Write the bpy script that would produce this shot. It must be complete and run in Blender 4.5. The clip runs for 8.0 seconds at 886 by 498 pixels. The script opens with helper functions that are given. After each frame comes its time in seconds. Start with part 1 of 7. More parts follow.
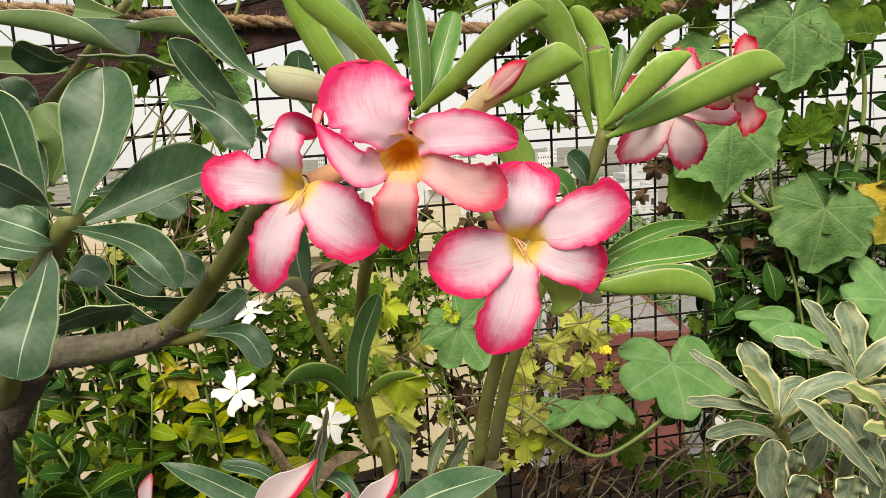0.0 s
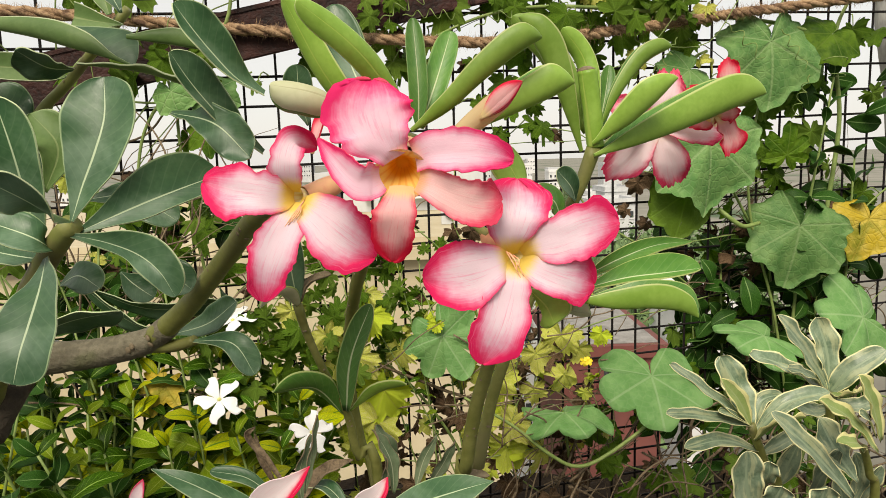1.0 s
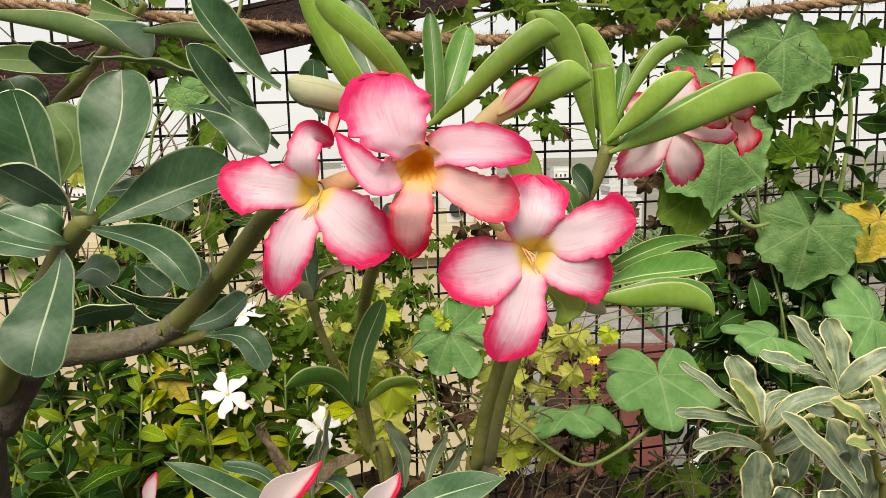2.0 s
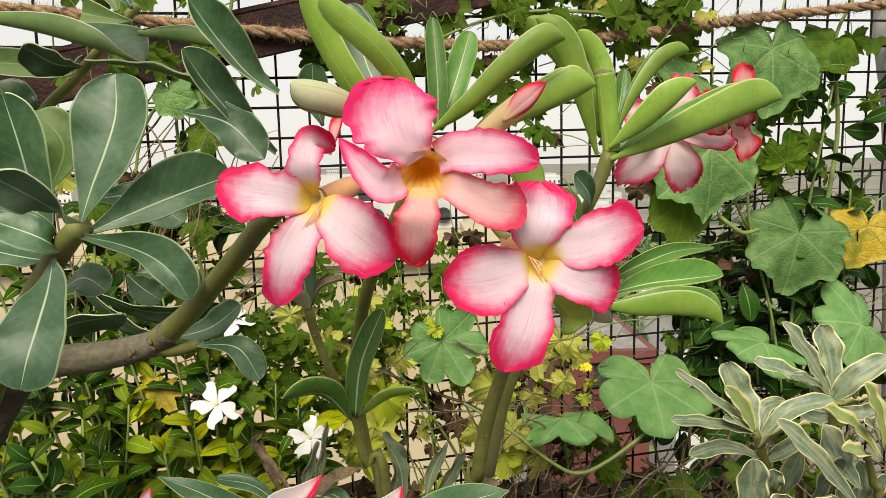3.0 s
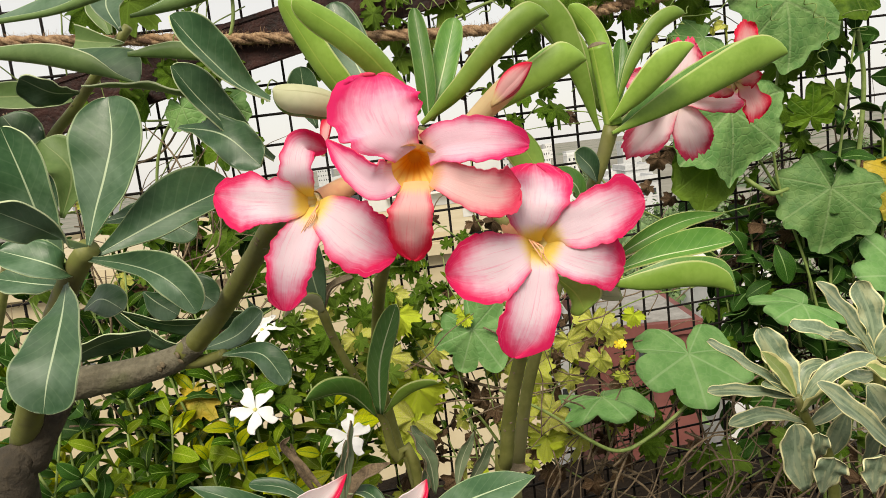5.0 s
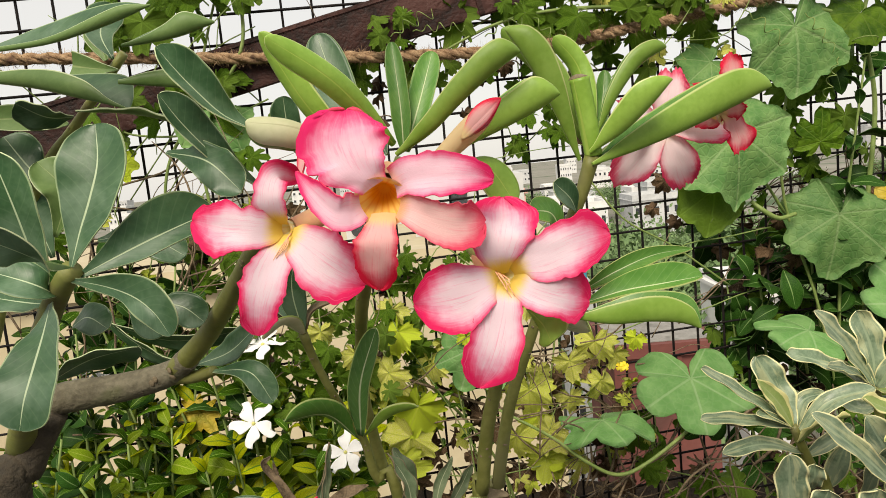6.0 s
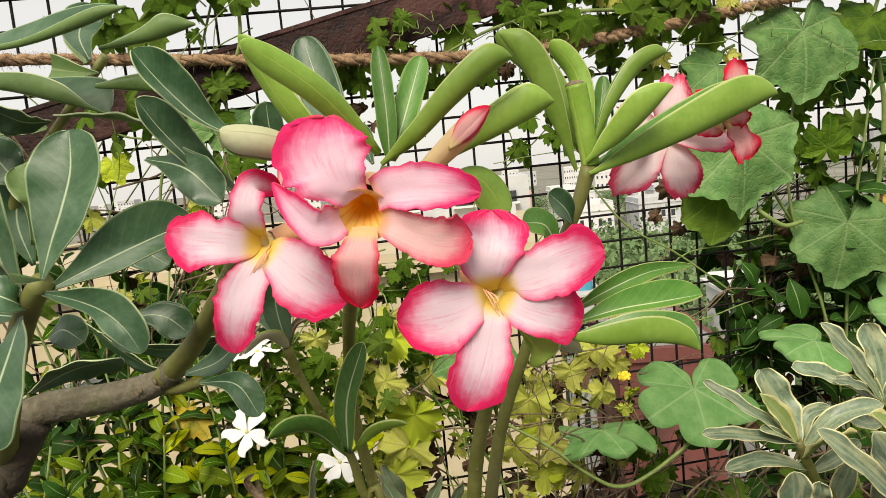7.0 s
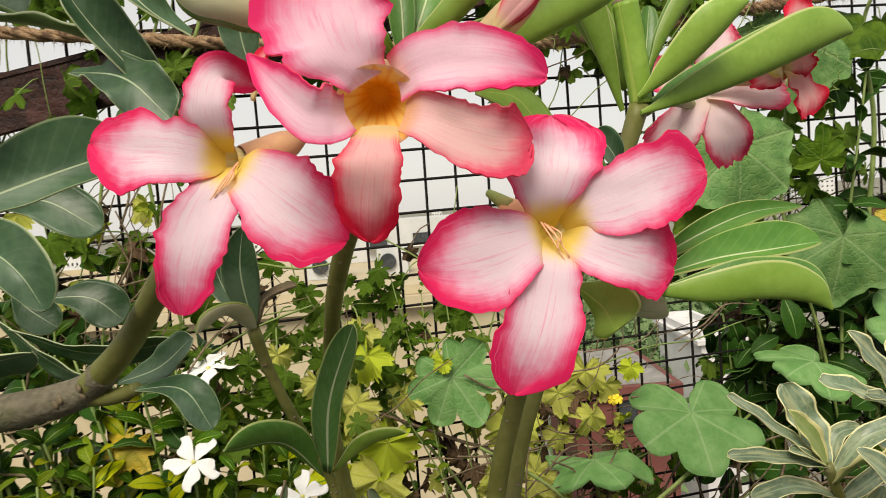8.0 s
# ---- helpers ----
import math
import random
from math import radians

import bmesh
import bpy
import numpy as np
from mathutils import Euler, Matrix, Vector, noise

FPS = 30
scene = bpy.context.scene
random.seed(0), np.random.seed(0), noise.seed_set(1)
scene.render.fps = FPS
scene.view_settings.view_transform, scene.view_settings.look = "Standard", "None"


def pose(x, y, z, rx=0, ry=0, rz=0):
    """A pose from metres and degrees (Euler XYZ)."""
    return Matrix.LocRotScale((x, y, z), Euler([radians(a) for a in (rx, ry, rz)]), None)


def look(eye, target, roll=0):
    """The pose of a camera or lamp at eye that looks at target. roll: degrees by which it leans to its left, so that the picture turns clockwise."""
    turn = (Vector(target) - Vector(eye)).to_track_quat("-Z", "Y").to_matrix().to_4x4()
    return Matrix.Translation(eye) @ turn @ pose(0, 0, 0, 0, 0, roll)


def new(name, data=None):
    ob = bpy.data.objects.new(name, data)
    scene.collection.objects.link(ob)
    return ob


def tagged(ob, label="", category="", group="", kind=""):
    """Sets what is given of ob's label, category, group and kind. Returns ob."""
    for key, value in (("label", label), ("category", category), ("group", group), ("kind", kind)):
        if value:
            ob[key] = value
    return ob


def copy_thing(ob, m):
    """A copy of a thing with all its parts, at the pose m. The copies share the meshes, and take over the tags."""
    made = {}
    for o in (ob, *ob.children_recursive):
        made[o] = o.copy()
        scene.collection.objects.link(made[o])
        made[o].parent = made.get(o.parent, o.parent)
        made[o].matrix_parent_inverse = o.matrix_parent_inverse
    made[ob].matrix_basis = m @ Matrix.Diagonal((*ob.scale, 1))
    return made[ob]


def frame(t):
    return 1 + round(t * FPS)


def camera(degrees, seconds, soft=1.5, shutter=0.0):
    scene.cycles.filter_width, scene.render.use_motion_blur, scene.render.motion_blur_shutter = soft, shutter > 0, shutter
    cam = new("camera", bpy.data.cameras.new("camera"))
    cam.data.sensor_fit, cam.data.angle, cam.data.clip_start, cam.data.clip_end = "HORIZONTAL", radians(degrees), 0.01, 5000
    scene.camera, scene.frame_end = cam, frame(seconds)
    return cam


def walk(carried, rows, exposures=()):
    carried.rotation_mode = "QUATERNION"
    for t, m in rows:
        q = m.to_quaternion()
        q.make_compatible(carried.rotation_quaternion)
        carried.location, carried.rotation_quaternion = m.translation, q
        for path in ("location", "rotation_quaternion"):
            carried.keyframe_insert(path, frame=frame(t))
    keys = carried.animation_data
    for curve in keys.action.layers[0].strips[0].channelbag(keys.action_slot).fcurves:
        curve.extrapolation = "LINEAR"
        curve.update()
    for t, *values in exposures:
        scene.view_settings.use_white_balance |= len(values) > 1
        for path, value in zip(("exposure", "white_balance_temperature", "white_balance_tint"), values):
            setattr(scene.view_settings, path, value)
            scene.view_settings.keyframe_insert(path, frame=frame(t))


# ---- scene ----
cam = camera(66.9, 8.0, soft=0.6, shutter=0.3)
PATH = [
    (0, (0.039, 0.041, 1.34), (-0.0082, 2.0192, 1.0492), -2.88),
    (0.5, (0.037, 0.035, 1.3404), (0.0284, 2.0152, 1.0596), -2.83),
    (1, (0.0331, 0.0341, 1.3427), (0.0473, 2.0163, 1.0765), -1.69),
    (1.5, (0.0321, 0.0321, 1.3418), (0.0238, 2.0132, 1.0679), -1.42),
    (3, (0.0211, 0.0401, 1.342), (0.0649, 2.0235, 1.0883), -1.15),
    (3.5, (0.0243, 0.0393, 1.3459), (0.0585, 2.0237, 1.0986), -3.16),
    (4, (0.0293, 0.0383, 1.3467), (0.0295, 2.023, 1.0992), -4.41),
    (4.5, (0.029, 0.043, 1.3404), (0.0049, 2.0217, 1.0504), -6.15),
    (6, (0.0554, 0.0384, 1.3473), (-0.058, 2.0211, 1.1109), -5.66),
    (6.5, (0.0594, 0.0394, 1.348), (-0.0553, 2.0237, 1.1256), -4.96),
    (7, (0.0626, 0.0525, 1.3502), (-0.0665, 2.035, 1.1197), -5.28),
    (7.5, (0.0447, 0.0966, 1.331), (-0.0553, 2.083, 1.1208), -4.54),
    (8, (0.0327, 0.1197, 1.3114), (0.0433, 2.1158, 1.1872), -4.29),
]
walk(cam, [(t, look(eye, target, roll)) for t, eye, target, roll in PATH], exposures=[(0.0, 0.07, 7200, 10), (7.3, 0.07, 7200, 10), (8.0, -0.06, 7200, 10)])

# ---- daylight: bright overcast sky, wide soft sun from above and behind the viewer ----
SUN_ELEVATION, SUN_TURN = radians(44), radians(192)
world = bpy.data.worlds.new("sky")
scene.world = world
world.use_nodes = True
wn, wl = world.node_tree.nodes, world.node_tree.links
sky = wn.new("ShaderNodeTexSky")
sky.sky_type, sky.sun_disc = "NISHITA", False
sky.sun_elevation, sky.sun_rotation = SUN_ELEVATION, SUN_TURN
sky.dust_density, sky.air_density = 2.0, 1.0
veil = wn.new("ShaderNodeMix")  # the cloud veil: most of the blue is covered by even white cloud
veil.data_type = "RGBA"
veil.inputs[0].default_value = 0.8
wl.new(sky.outputs[0], veil.inputs[6])
veil.inputs[7].default_value = (7.0, 7.1, 7.2, 1)
wl.new(veil.outputs[2], wn["Background"].inputs["Color"])
wn["Background"].inputs["Strength"].default_value = 0.128
sun = new("sun", bpy.data.lights.new("sun", "SUN"))
sun.data.energy, sun.data.angle, sun.data.color = 3.4, radians(30), (1.0, 0.95, 0.86)
sun.matrix_world = look((math.sin(SUN_TURN) * 6, math.cos(SUN_TURN) * 6, 6 * math.tan(SUN_ELEVATION)), (0, 0, 0))


# ---- node helpers ----
class Nodes:
    """A few short calls to wire up a procedural material."""

    def __init__(self, name):
        self.m = bpy.data.materials.new(name)
        self.m.use_nodes = True
        self.n, self.l = self.m.node_tree.nodes, self.m.node_tree.links
        self.bsdf = self.n["Principled BSDF"]

    def put(self, socket, value):
        if isinstance(value, bpy.types.NodeSocket):
            self.l.new(value, socket)
        else:
            socket.default_value = value

    def math(self, op, a, b=0.0, clamp=False):
        q = self.n.new("ShaderNodeMath")
        q.operation, q.use_clamp = op, clamp
        self.put(q.inputs[0], a)
        self.put(q.inputs[1], b)
        return q.outputs[0]

    def span(self, value, lo, hi, a=0.0, b=1.0, smooth=True):
        q = self.n.new("ShaderNodeMapRange")
        q.interpolation_type = "SMOOTHSTEP" if smooth else "LINEAR"
        for i, v in enumerate((value, lo, hi, a, b)):
            self.put(q.inputs[i], v)
        return q.outputs[0]

    def mix(self, fac, a, b, how="MIX"):
        q = self.n.new("ShaderNodeMix")
        q.data_type, q.blend_type = "RGBA", how
        self.put(q.inputs[0], fac)
        self.put(q.inputs[6], a if isinstance(a, bpy.types.NodeSocket) else (*a, 1))
        self.put(q.inputs[7], b if isinstance(b, bpy.types.NodeSocket) else (*b, 1))
        return q.outputs[2]

    def uv(self):
        q = self.n.new("ShaderNodeUVMap")
        s = self.n.new("ShaderNodeSeparateXYZ")
        self.l.new(q.outputs[0], s.inputs[0])
        return s.outputs[0], s.outputs[1]

    def coords(self, which="Object"):
        return self.n.new("ShaderNodeTexCoord").outputs[which]

    def join(self, x, y, z=0.0):
        q = self.n.new("ShaderNodeCombineXYZ")
        for i, v in enumerate((x, y, z)):
            self.put(q.inputs[i], v)
        return q.outputs[0]

    def noise(self, vector, scale, detail=3.0, rough=0.55):
        q = self.n.new("ShaderNodeTexNoise")
        q.inputs["Scale"].default_value, q.inputs["Detail"].default_value = scale, detail
        q.inputs["Roughness"].default_value = rough
        self.l.new(vector, q.inputs["Vector"])
        return q.outputs[0]

    def cells(self, vector, scale, edge=True):
        q = self.n.new("ShaderNodeTexVoronoi")
        q.feature = "DISTANCE_TO_EDGE" if edge else "F1"
        q.inputs["Scale"].default_value = scale
        self.l.new(vector, q.inputs["Vector"])
        return q.outputs[0]

    def chance(self):
        return self.n.new("ShaderNodeObjectInfo").outputs["Random"]

    def island(self):
        return self.n.new("ShaderNodeNewGeometry").outputs["Random Per Island"]

    def bump(self, height, strength, distance):
        q = self.n.new("ShaderNodeBump")
        q.inputs["Strength"].default_value, q.inputs["Distance"].default_value = strength, distance
        self.l.new(height, q.inputs["Height"])
        self.l.new(q.outputs[0], self.bsdf.inputs["Normal"])
        return q.outputs[0]

    def finish(self, colour, rough, thin=0.0, metal=0.0, spec=0.5):
        """Set the surface; thin: how much light comes through, as in a leaf or petal."""
        self.put(self.bsdf.inputs["Base Color"], colour if isinstance(colour, bpy.types.NodeSocket) else (*colour, 1))
        self.put(self.bsdf.inputs["Roughness"], rough)
        self.bsdf.inputs["Metallic"].default_value = metal
        self.bsdf.inputs["Specular IOR Level"].default_value = spec
        if thin:
            t = self.n.new("ShaderNodeBsdfTranslucent")
            self.put(t.inputs["Color"], colour if isinstance(colour, bpy.types.NodeSocket) else (*colour, 1))
            q = self.n.new("ShaderNodeMixShader")
            q.inputs[0].default_value = thin
            self.l.new(self.bsdf.outputs[0], q.inputs[1])
            self.l.new(t.outputs[0], q.inputs[2])
            self.l.new(q.outputs[0], self.n["Material Output"].inputs["Surface"])
        return self.m


def blade_material(name, dark, pale, rib, rim, rough=0.42, ribs=11, rib_width=0.07, rim_from=0.95, thin=0.14, spread=0.25, spec=0.45, rim_wave=0.0, veined=0.07, dusty_sheen=None, streaky=0.0):
    """A simple leaf: mottled blade, pale midrib, faint side veins and a rim; u runs across it and v along it."""
    k = Nodes(name)
    u, v = k.uv()
    side = k.math("MULTIPLY", k.math("ABSOLUTE", k.math("SUBTRACT", u, 0.5)), 2.0)
    at = k.coords()
    mottle = k.noise(at, 60.0, 4.0)
    fine = k.noise(at, 420.0, 3.0)
    colour = k.mix(k.span(k.math("ADD", k.math("MULTIPLY", mottle, 0.75), k.math("MULTIPLY", fine, 0.25)), 0.32, 0.68), dark, pale)
    # pale patches: dust, with the sky's sheen painted into the colour
    if dusty_sheen:
        colour = k.mix(k.math("MULTIPLY", k.span(k.noise(at, 26.0, 5.0, 0.6), 0.46, 0.66), 0.36), colour, dusty_sheen)
    if streaky:
        streak = k.noise(k.join(k.math("MULTIPLY", u, 5.0), k.math("MULTIPLY", v, 2.4), k.math("MULTIPLY", k.chance(), 9.0)), 1.0, 3.0, 0.6)
        colour = k.mix(k.span(streak, 0.48, 0.62, 0.0, streaky), colour, rim)
        colour = k.mix(k.span(streak, 0.30, 0.45, streaky, 0.0), colour, dark)
    wave = k.math("SINE", k.math("MULTIPLY", k.math("SUBTRACT", k.math("MULTIPLY", v, ribs * 1.0), k.math("MULTIPLY", side, 2.2)), 6.283))
    vein = k.span(wave, 0.86, 1.0)
    colour = k.mix(k.math("MULTIPLY", vein, veined), colour, rib)
    edge = k.math("ADD", side, k.math("MULTIPLY", k.math("SUBTRACT", k.noise(at, 130.0, 2.0), 0.5), rim_wave)) if rim_wave else side
    colour = k.mix(k.span(edge, rim_from, min(1.0, rim_from + 0.04) if not rim_wave else rim_from + 0.08), colour, rim)
    width = k.math("MULTIPLY", k.math("SUBTRACT", 1.15, v), rib_width)
    middle = k.span(k.math("DIVIDE", side, width), 0.5, 1.1, 1.0, 0.0)
    colour = k.mix(middle, colour, rib)
    lit = k.span(k.chance(), 0.0, 1.0, 1.0 - spread, 1.0 + spread, smooth=False)
    colour = k.mix(1.0, colour, k.join(lit, lit, lit), "MULTIPLY")
    relief = k.math("ADD", k.math("MULTIPLY", fine, 0.25), k.math("SUBTRACT", k.math("MULTIPLY", wave, 0.03), k.math("MULTIPLY", middle, 0.4)))
    k.bump(relief, 0.35, 0.0008)
    return k.finish(colour, k.span(mottle, 0.3, 0.7, rough - 0.08, rough + 0.1), thin, spec=spec)


def petal_material(name, heart, body, flush, edge, yellow, back=0.0, lopsided=False):
    """A petal: yellow heart, pale body with fine streaks, crimson margin (along one side alone where lopsided)."""
    k = Nodes(name)
    u, v = k.uv()
    side = k.math("MULTIPLY", k.math("ABSOLUTE", k.math("SUBTRACT", u, 0.5)), 2.0)
    if lopsided:
        side = k.span(u, 0.34, 0.95, 0.0, 1.25, smooth=False)
    at = k.coords()
    streak = k.noise(k.join(k.math("MULTIPLY", u, 26.0), k.math("MULTIPLY", v, 2.2), k.chance()), 1.0, 5.0, 0.7)
    blot = k.noise(at, 230.0, 4.0)
    reach = k.math("ADD", k.math("MULTIPLY", k.math("POWER", side, 2.2), 0.85), k.math("POWER", k.span(v, 0.32, 1.0, smooth=False), 2.3))
    reach = k.math("ADD", reach, k.math("MULTIPLY", k.math("SUBTRACT", streak, 0.5), 0.46))
    reach = k.math("ADD", reach, k.math("MULTIPLY", k.math("SUBTRACT", blot, 0.5), 0.4))
    colour = k.mix(k.span(reach, 0.16, 0.80), body, flush)
    colour = k.mix(k.span(reach, 0.48, 1.04), colour, edge)
    colour = k.mix(k.span(streak, 0.54, 0.68, 0.0, 0.44), colour, flush)
    gold = k.math("ADD", v, k.math("MULTIPLY", k.math("SUBTRACT", streak, 0.5), 0.16))
    colour = k.mix(k.span(gold, heart, heart + 0.2, 1.0, 0.0), colour, yellow)
    colour = k.mix(back, colour, flush) if back else colour
    k.bump(k.math("ADD", k.math("MULTIPLY", streak, 0.7), k.math("MULTIPLY", k.noise(at, 500.0), 0.3)), 0.4, 0.0006)
    return k.finish(colour, 0.6, 0.36, spec=0.12)


def gourd_material(name, dark, pale, vein, rough=0.5, thin=0.2, spread=0.2, blotch=None, spread_hue=None, relief=1.0):
    """A lobed vine leaf: u is the angle, warped so that each lobe's vein falls on a seventh; v the way out."""
    k = Nodes(name)
    u, v = k.uv()
    at = k.coords()
    mottle = k.noise(at, 45.0, 4.0)
    colour = k.mix(k.span(mottle, 0.34, 0.66), dark, pale)
    if blotch:
        colour = k.mix(k.span(k.noise(at, 28.0, 3.0), 0.5, 0.64), colour, blotch)
    if spread_hue:
        colour = k.mix(k.span(k.chance(), 0.3, 1.0), colour, spread_hue)
    away = k.math("MULTIPLY", k.math("ABSOLUTE", k.math("SUBTRACT", k.math("FRACT", k.math("MULTIPLY", u, 7.0)), 0.5)), v)
    main = k.span(away, 0.008, 0.03, 1.0, 0.0)
    net = k.span(k.cells(at, 120.0), 0.0, 0.16, 1.0, 0.0)
    colour = k.mix(k.math("MULTIPLY", net, 0.16 * relief), colour, vein)
    colour = k.mix(k.math("MULTIPLY", main, 0.2 + 0.4 * relief), colour, vein)
    lit = k.span(k.chance(), 0.0, 1.0, 1.0 - spread, 1.0 + spread, smooth=False)
    colour = k.mix(1.0, colour, k.join(lit, lit, lit), "MULTIPLY")
    k.bump(k.math("SUBTRACT", k.math("MULTIPLY", k.noise(at, 300.0), 0.2), k.math("ADD", k.math("MULTIPLY", net, 0.6), k.math("MULTIPLY", main, 0.8))), 0.55 * relief, 0.0014)
    return k.finish(colour, rough, thin, spec=0.18)


def rough_material(name, a, b, scale, rough=0.8, bump=0.5, depth=0.002, metal=0.0, fine=6.0, stain=None, stretch=None, spec=0.4):
    """Bark, rust, plaster, cord: two tones at two scales and relief."""
    k = Nodes(name)
    at = k.coords()
    if stretch:
        q = k.n.new("ShaderNodeMapping")
        q.inputs["Scale"].default_value = stretch
        k.l.new(at, q.inputs["Vector"])
        at = q.outputs[0]
    big, small = k.noise(at, scale, 5.0), k.noise(at, scale * fine, 4.0)
    colour = k.mix(k.span(k.math("ADD", k.math("MULTIPLY", big, 0.6), k.math("MULTIPLY", small, 0.4)), 0.34, 0.66), a, b)
    if stain:
        colour = k.mix(k.span(k.noise(at, scale * 0.45, 3.0), 0.54, 0.66), colour, stain)
    k.bump(k.math("ADD", big, k.math("MULTIPLY", small, 0.6)), bump, depth)
    return k.finish(colour, k.span(small, 0.3, 0.7, rough - 0.1, min(1.0, rough + 0.08)), metal=metal, spec=spec)


ADENIUM_TOP = blade_material("adenium_leaf_top", (0.026, 0.082, 0.030), (0.062, 0.140, 0.056), (0.42, 0.52, 0.33), (0.27, 0.37, 0.19), rough=0.42, spec=0.5, thin=0.07, veined=0.045, dusty_sheen=(0.19, 0.27, 0.21), rib_width=0.07, rim_from=0.94)
ADENIUM_UNDER = blade_material("adenium_leaf_underside", (0.10, 0.185, 0.045), (0.155, 0.25, 0.075), (0.24, 0.32, 0.12), (0.52, 0.60, 0.36), rough=0.5, ribs=9, rib_width=0.09, rim_from=0.93)
YOUNG_TOP = blade_material("young_leaf_top", (0.07, 0.21, 0.03), (0.13, 0.29, 0.05), (0.52, 0.62, 0.34), (0.42, 0.52, 0.18), rough=0.4, rib_width=0.09)
YOUNG_UNDER = blade_material("young_leaf_underside", (0.22, 0.39, 0.050), (0.31, 0.50, 0.085), (0.38, 0.52, 0.10), (0.58, 0.66, 0.26), rough=0.45, thin=0.24, ribs=7, rib_width=0.08, rim_from=0.93)
CREAM_UNDER = blade_material("cream_leaf_underside", (0.54, 0.56, 0.32), (0.64, 0.64, 0.42), (0.5, 0.5, 0.3), (0.3, 0.38, 0.1), rough=0.6, ribs=5)
PETAL = petal_material("petal_face", 0.13, (0.97, 0.82, 0.92), (0.95, 0.34, 0.55), (0.91, 0.03, 0.17), (0.97, 0.80, 0.20))
PETAL_PALE = petal_material("upper_petal_face", -0.28, (0.98, 0.71, 0.84), (0.97, 0.34, 0.56), (0.94, 0.04, 0.22), (0.96, 0.66, 0.28))
PETAL_BACK = petal_material("petal_back", 0.02, (0.97, 0.70, 0.69), (0.95, 0.40, 0.46), (0.90, 0.05, 0.15), (0.94, 0.60, 0.32), back=0.12)
STRIPED = petal_material("striped_petal_face", 0.1, (0.95, 0.82, 0.86), (0.92, 0.62, 0.70), (0.86, 0.08, 0.20), (0.92, 0.78, 0.74))
STREAKED = petal_material("streaked_petal", -0.3, (0.95, 0.86, 0.87), (0.93, 0.66, 0.70), (0.86, 0.015, 0.10), (0.92, 0.84, 0.84), lopsided=True)
REDDENED = petal_material("reddened_petal", 0.1, (0.92, 0.56, 0.56), (0.90, 0.20, 0.27), (0.82, 0.02, 0.07), (0.88, 0.74, 0.40))


def throat_material(name, lip, deep, line_colour, lines=15):
    k = Nodes(name)
    u, v = k.uv()
    line = k.math("SINE", k.math("MULTIPLY", u, 6.283 * lines))
    line = k.math("ADD", line, k.math("MULTIPLY", k.math("SUBTRACT", k.noise(k.coords(), 300.0), 0.5), 1.6))
    way = k.math("ADD", v, k.math("MULTIPLY", k.math("SUBTRACT", k.noise(k.join(k.math("MULTIPLY", u, 30.0), v), 1.0, 3.0), 0.5), 0.3))
    colour = k.mix(k.span(way, 0.0, 0.12), (0.96, 0.70, 0.50), lip)
    colour = k.mix(k.span(way, 0.30, 0.74), colour, deep)
    colour = k.mix(k.span(line, 0.2, 1.0, 0.0, 0.4), colour, line_colour)
    return k.finish(colour, 0.55, spec=0.1)


THROAT = throat_material("throat", (0.98, 0.66, 0.18), (0.96, 0.42, 0.03), (0.84, 0.26, 0.03))
YELLOW_THROAT = throat_material("yellow_throat", (0.98, 0.90, 0.52), (0.97, 0.84, 0.20), (0.94, 0.70, 0.16), 10)
TUBE = rough_material("flower_tube", (0.86, 0.42, 0.26), (0.90, 0.56, 0.30), 70, 0.55, 0.2, 0.0005)
CALYX = rough_material("calyx", (0.20, 0.30, 0.08), (0.34, 0.34, 0.12), 150, 0.5, 0.2, 0.0005)
STEM = rough_material("adenium_stem", (0.13, 0.14, 0.030), (0.205, 0.21, 0.060), 45, 0.55, 0.35, 0.0012, stain=(0.17, 0.165, 0.065))
GREEN_STEM = rough_material("green_stem", (0.15, 0.17, 0.04), (0.22, 0.23, 0.07), 45, 0.55, 0.3, 0.001, stain=(0.14, 0.13, 0.05))
# darker copy of the bark: the trunk's shade is put into its colour
SHADED_BARK = rough_material("shaded_bark", (0.036, 0.030, 0.021), (0.080, 0.064, 0.044), 30, 0.9, 1.0, 0.004, stain=(0.06, 0.055, 0.03))
BARK = rough_material("adenium_bark", (0.085, 0.074, 0.046), (0.20, 0.18, 0.125), 40, 0.85, 0.9, 0.003, stain=(0.12, 0.125, 0.06))
SCAR = rough_material("leaf_scar", (0.13, 0.10, 0.06), (0.24, 0.19, 0.12), 200, 0.8, 0.3, 0.0005)
GOURD = gourd_material("gourd_leaf", (0.10, 0.235, 0.065), (0.19, 0.34, 0.11), (0.30, 0.43, 0.19), relief=0.85, thin=0.22)
GOURD_LIGHT = gourd_material("fresh_gourd_leaf", (0.13, 0.30, 0.085), (0.20, 0.38, 0.13), (0.36, 0.50, 0.26), spread=0.1, relief=0.6)
BITTER = gourd_material("bitter_gourd_leaf", (0.070, 0.185, 0.010), (0.24, 0.43, 0.035), (0.25, 0.40, 0.06), thin=0.50, spread=0.3, spread_hue=(0.17, 0.27, 0.04))
YELLOWED = gourd_material("yellowed_leaf", (0.72, 0.77, 0.07), (0.88, 0.87, 0.26), (0.56, 0.62, 0.09), spread=0.15, thin=0.28, blotch=(0.86, 0.83, 0.36), spread_hue=(0.58, 0.70, 0.05))
GOLDEN = gourd_material("golden_leaf", (0.60, 0.44, 0.03), (0.70, 0.56, 0.12), (0.45, 0.36, 0.05), spread=0.1, blotch=(0.30, 0.30, 0.03))
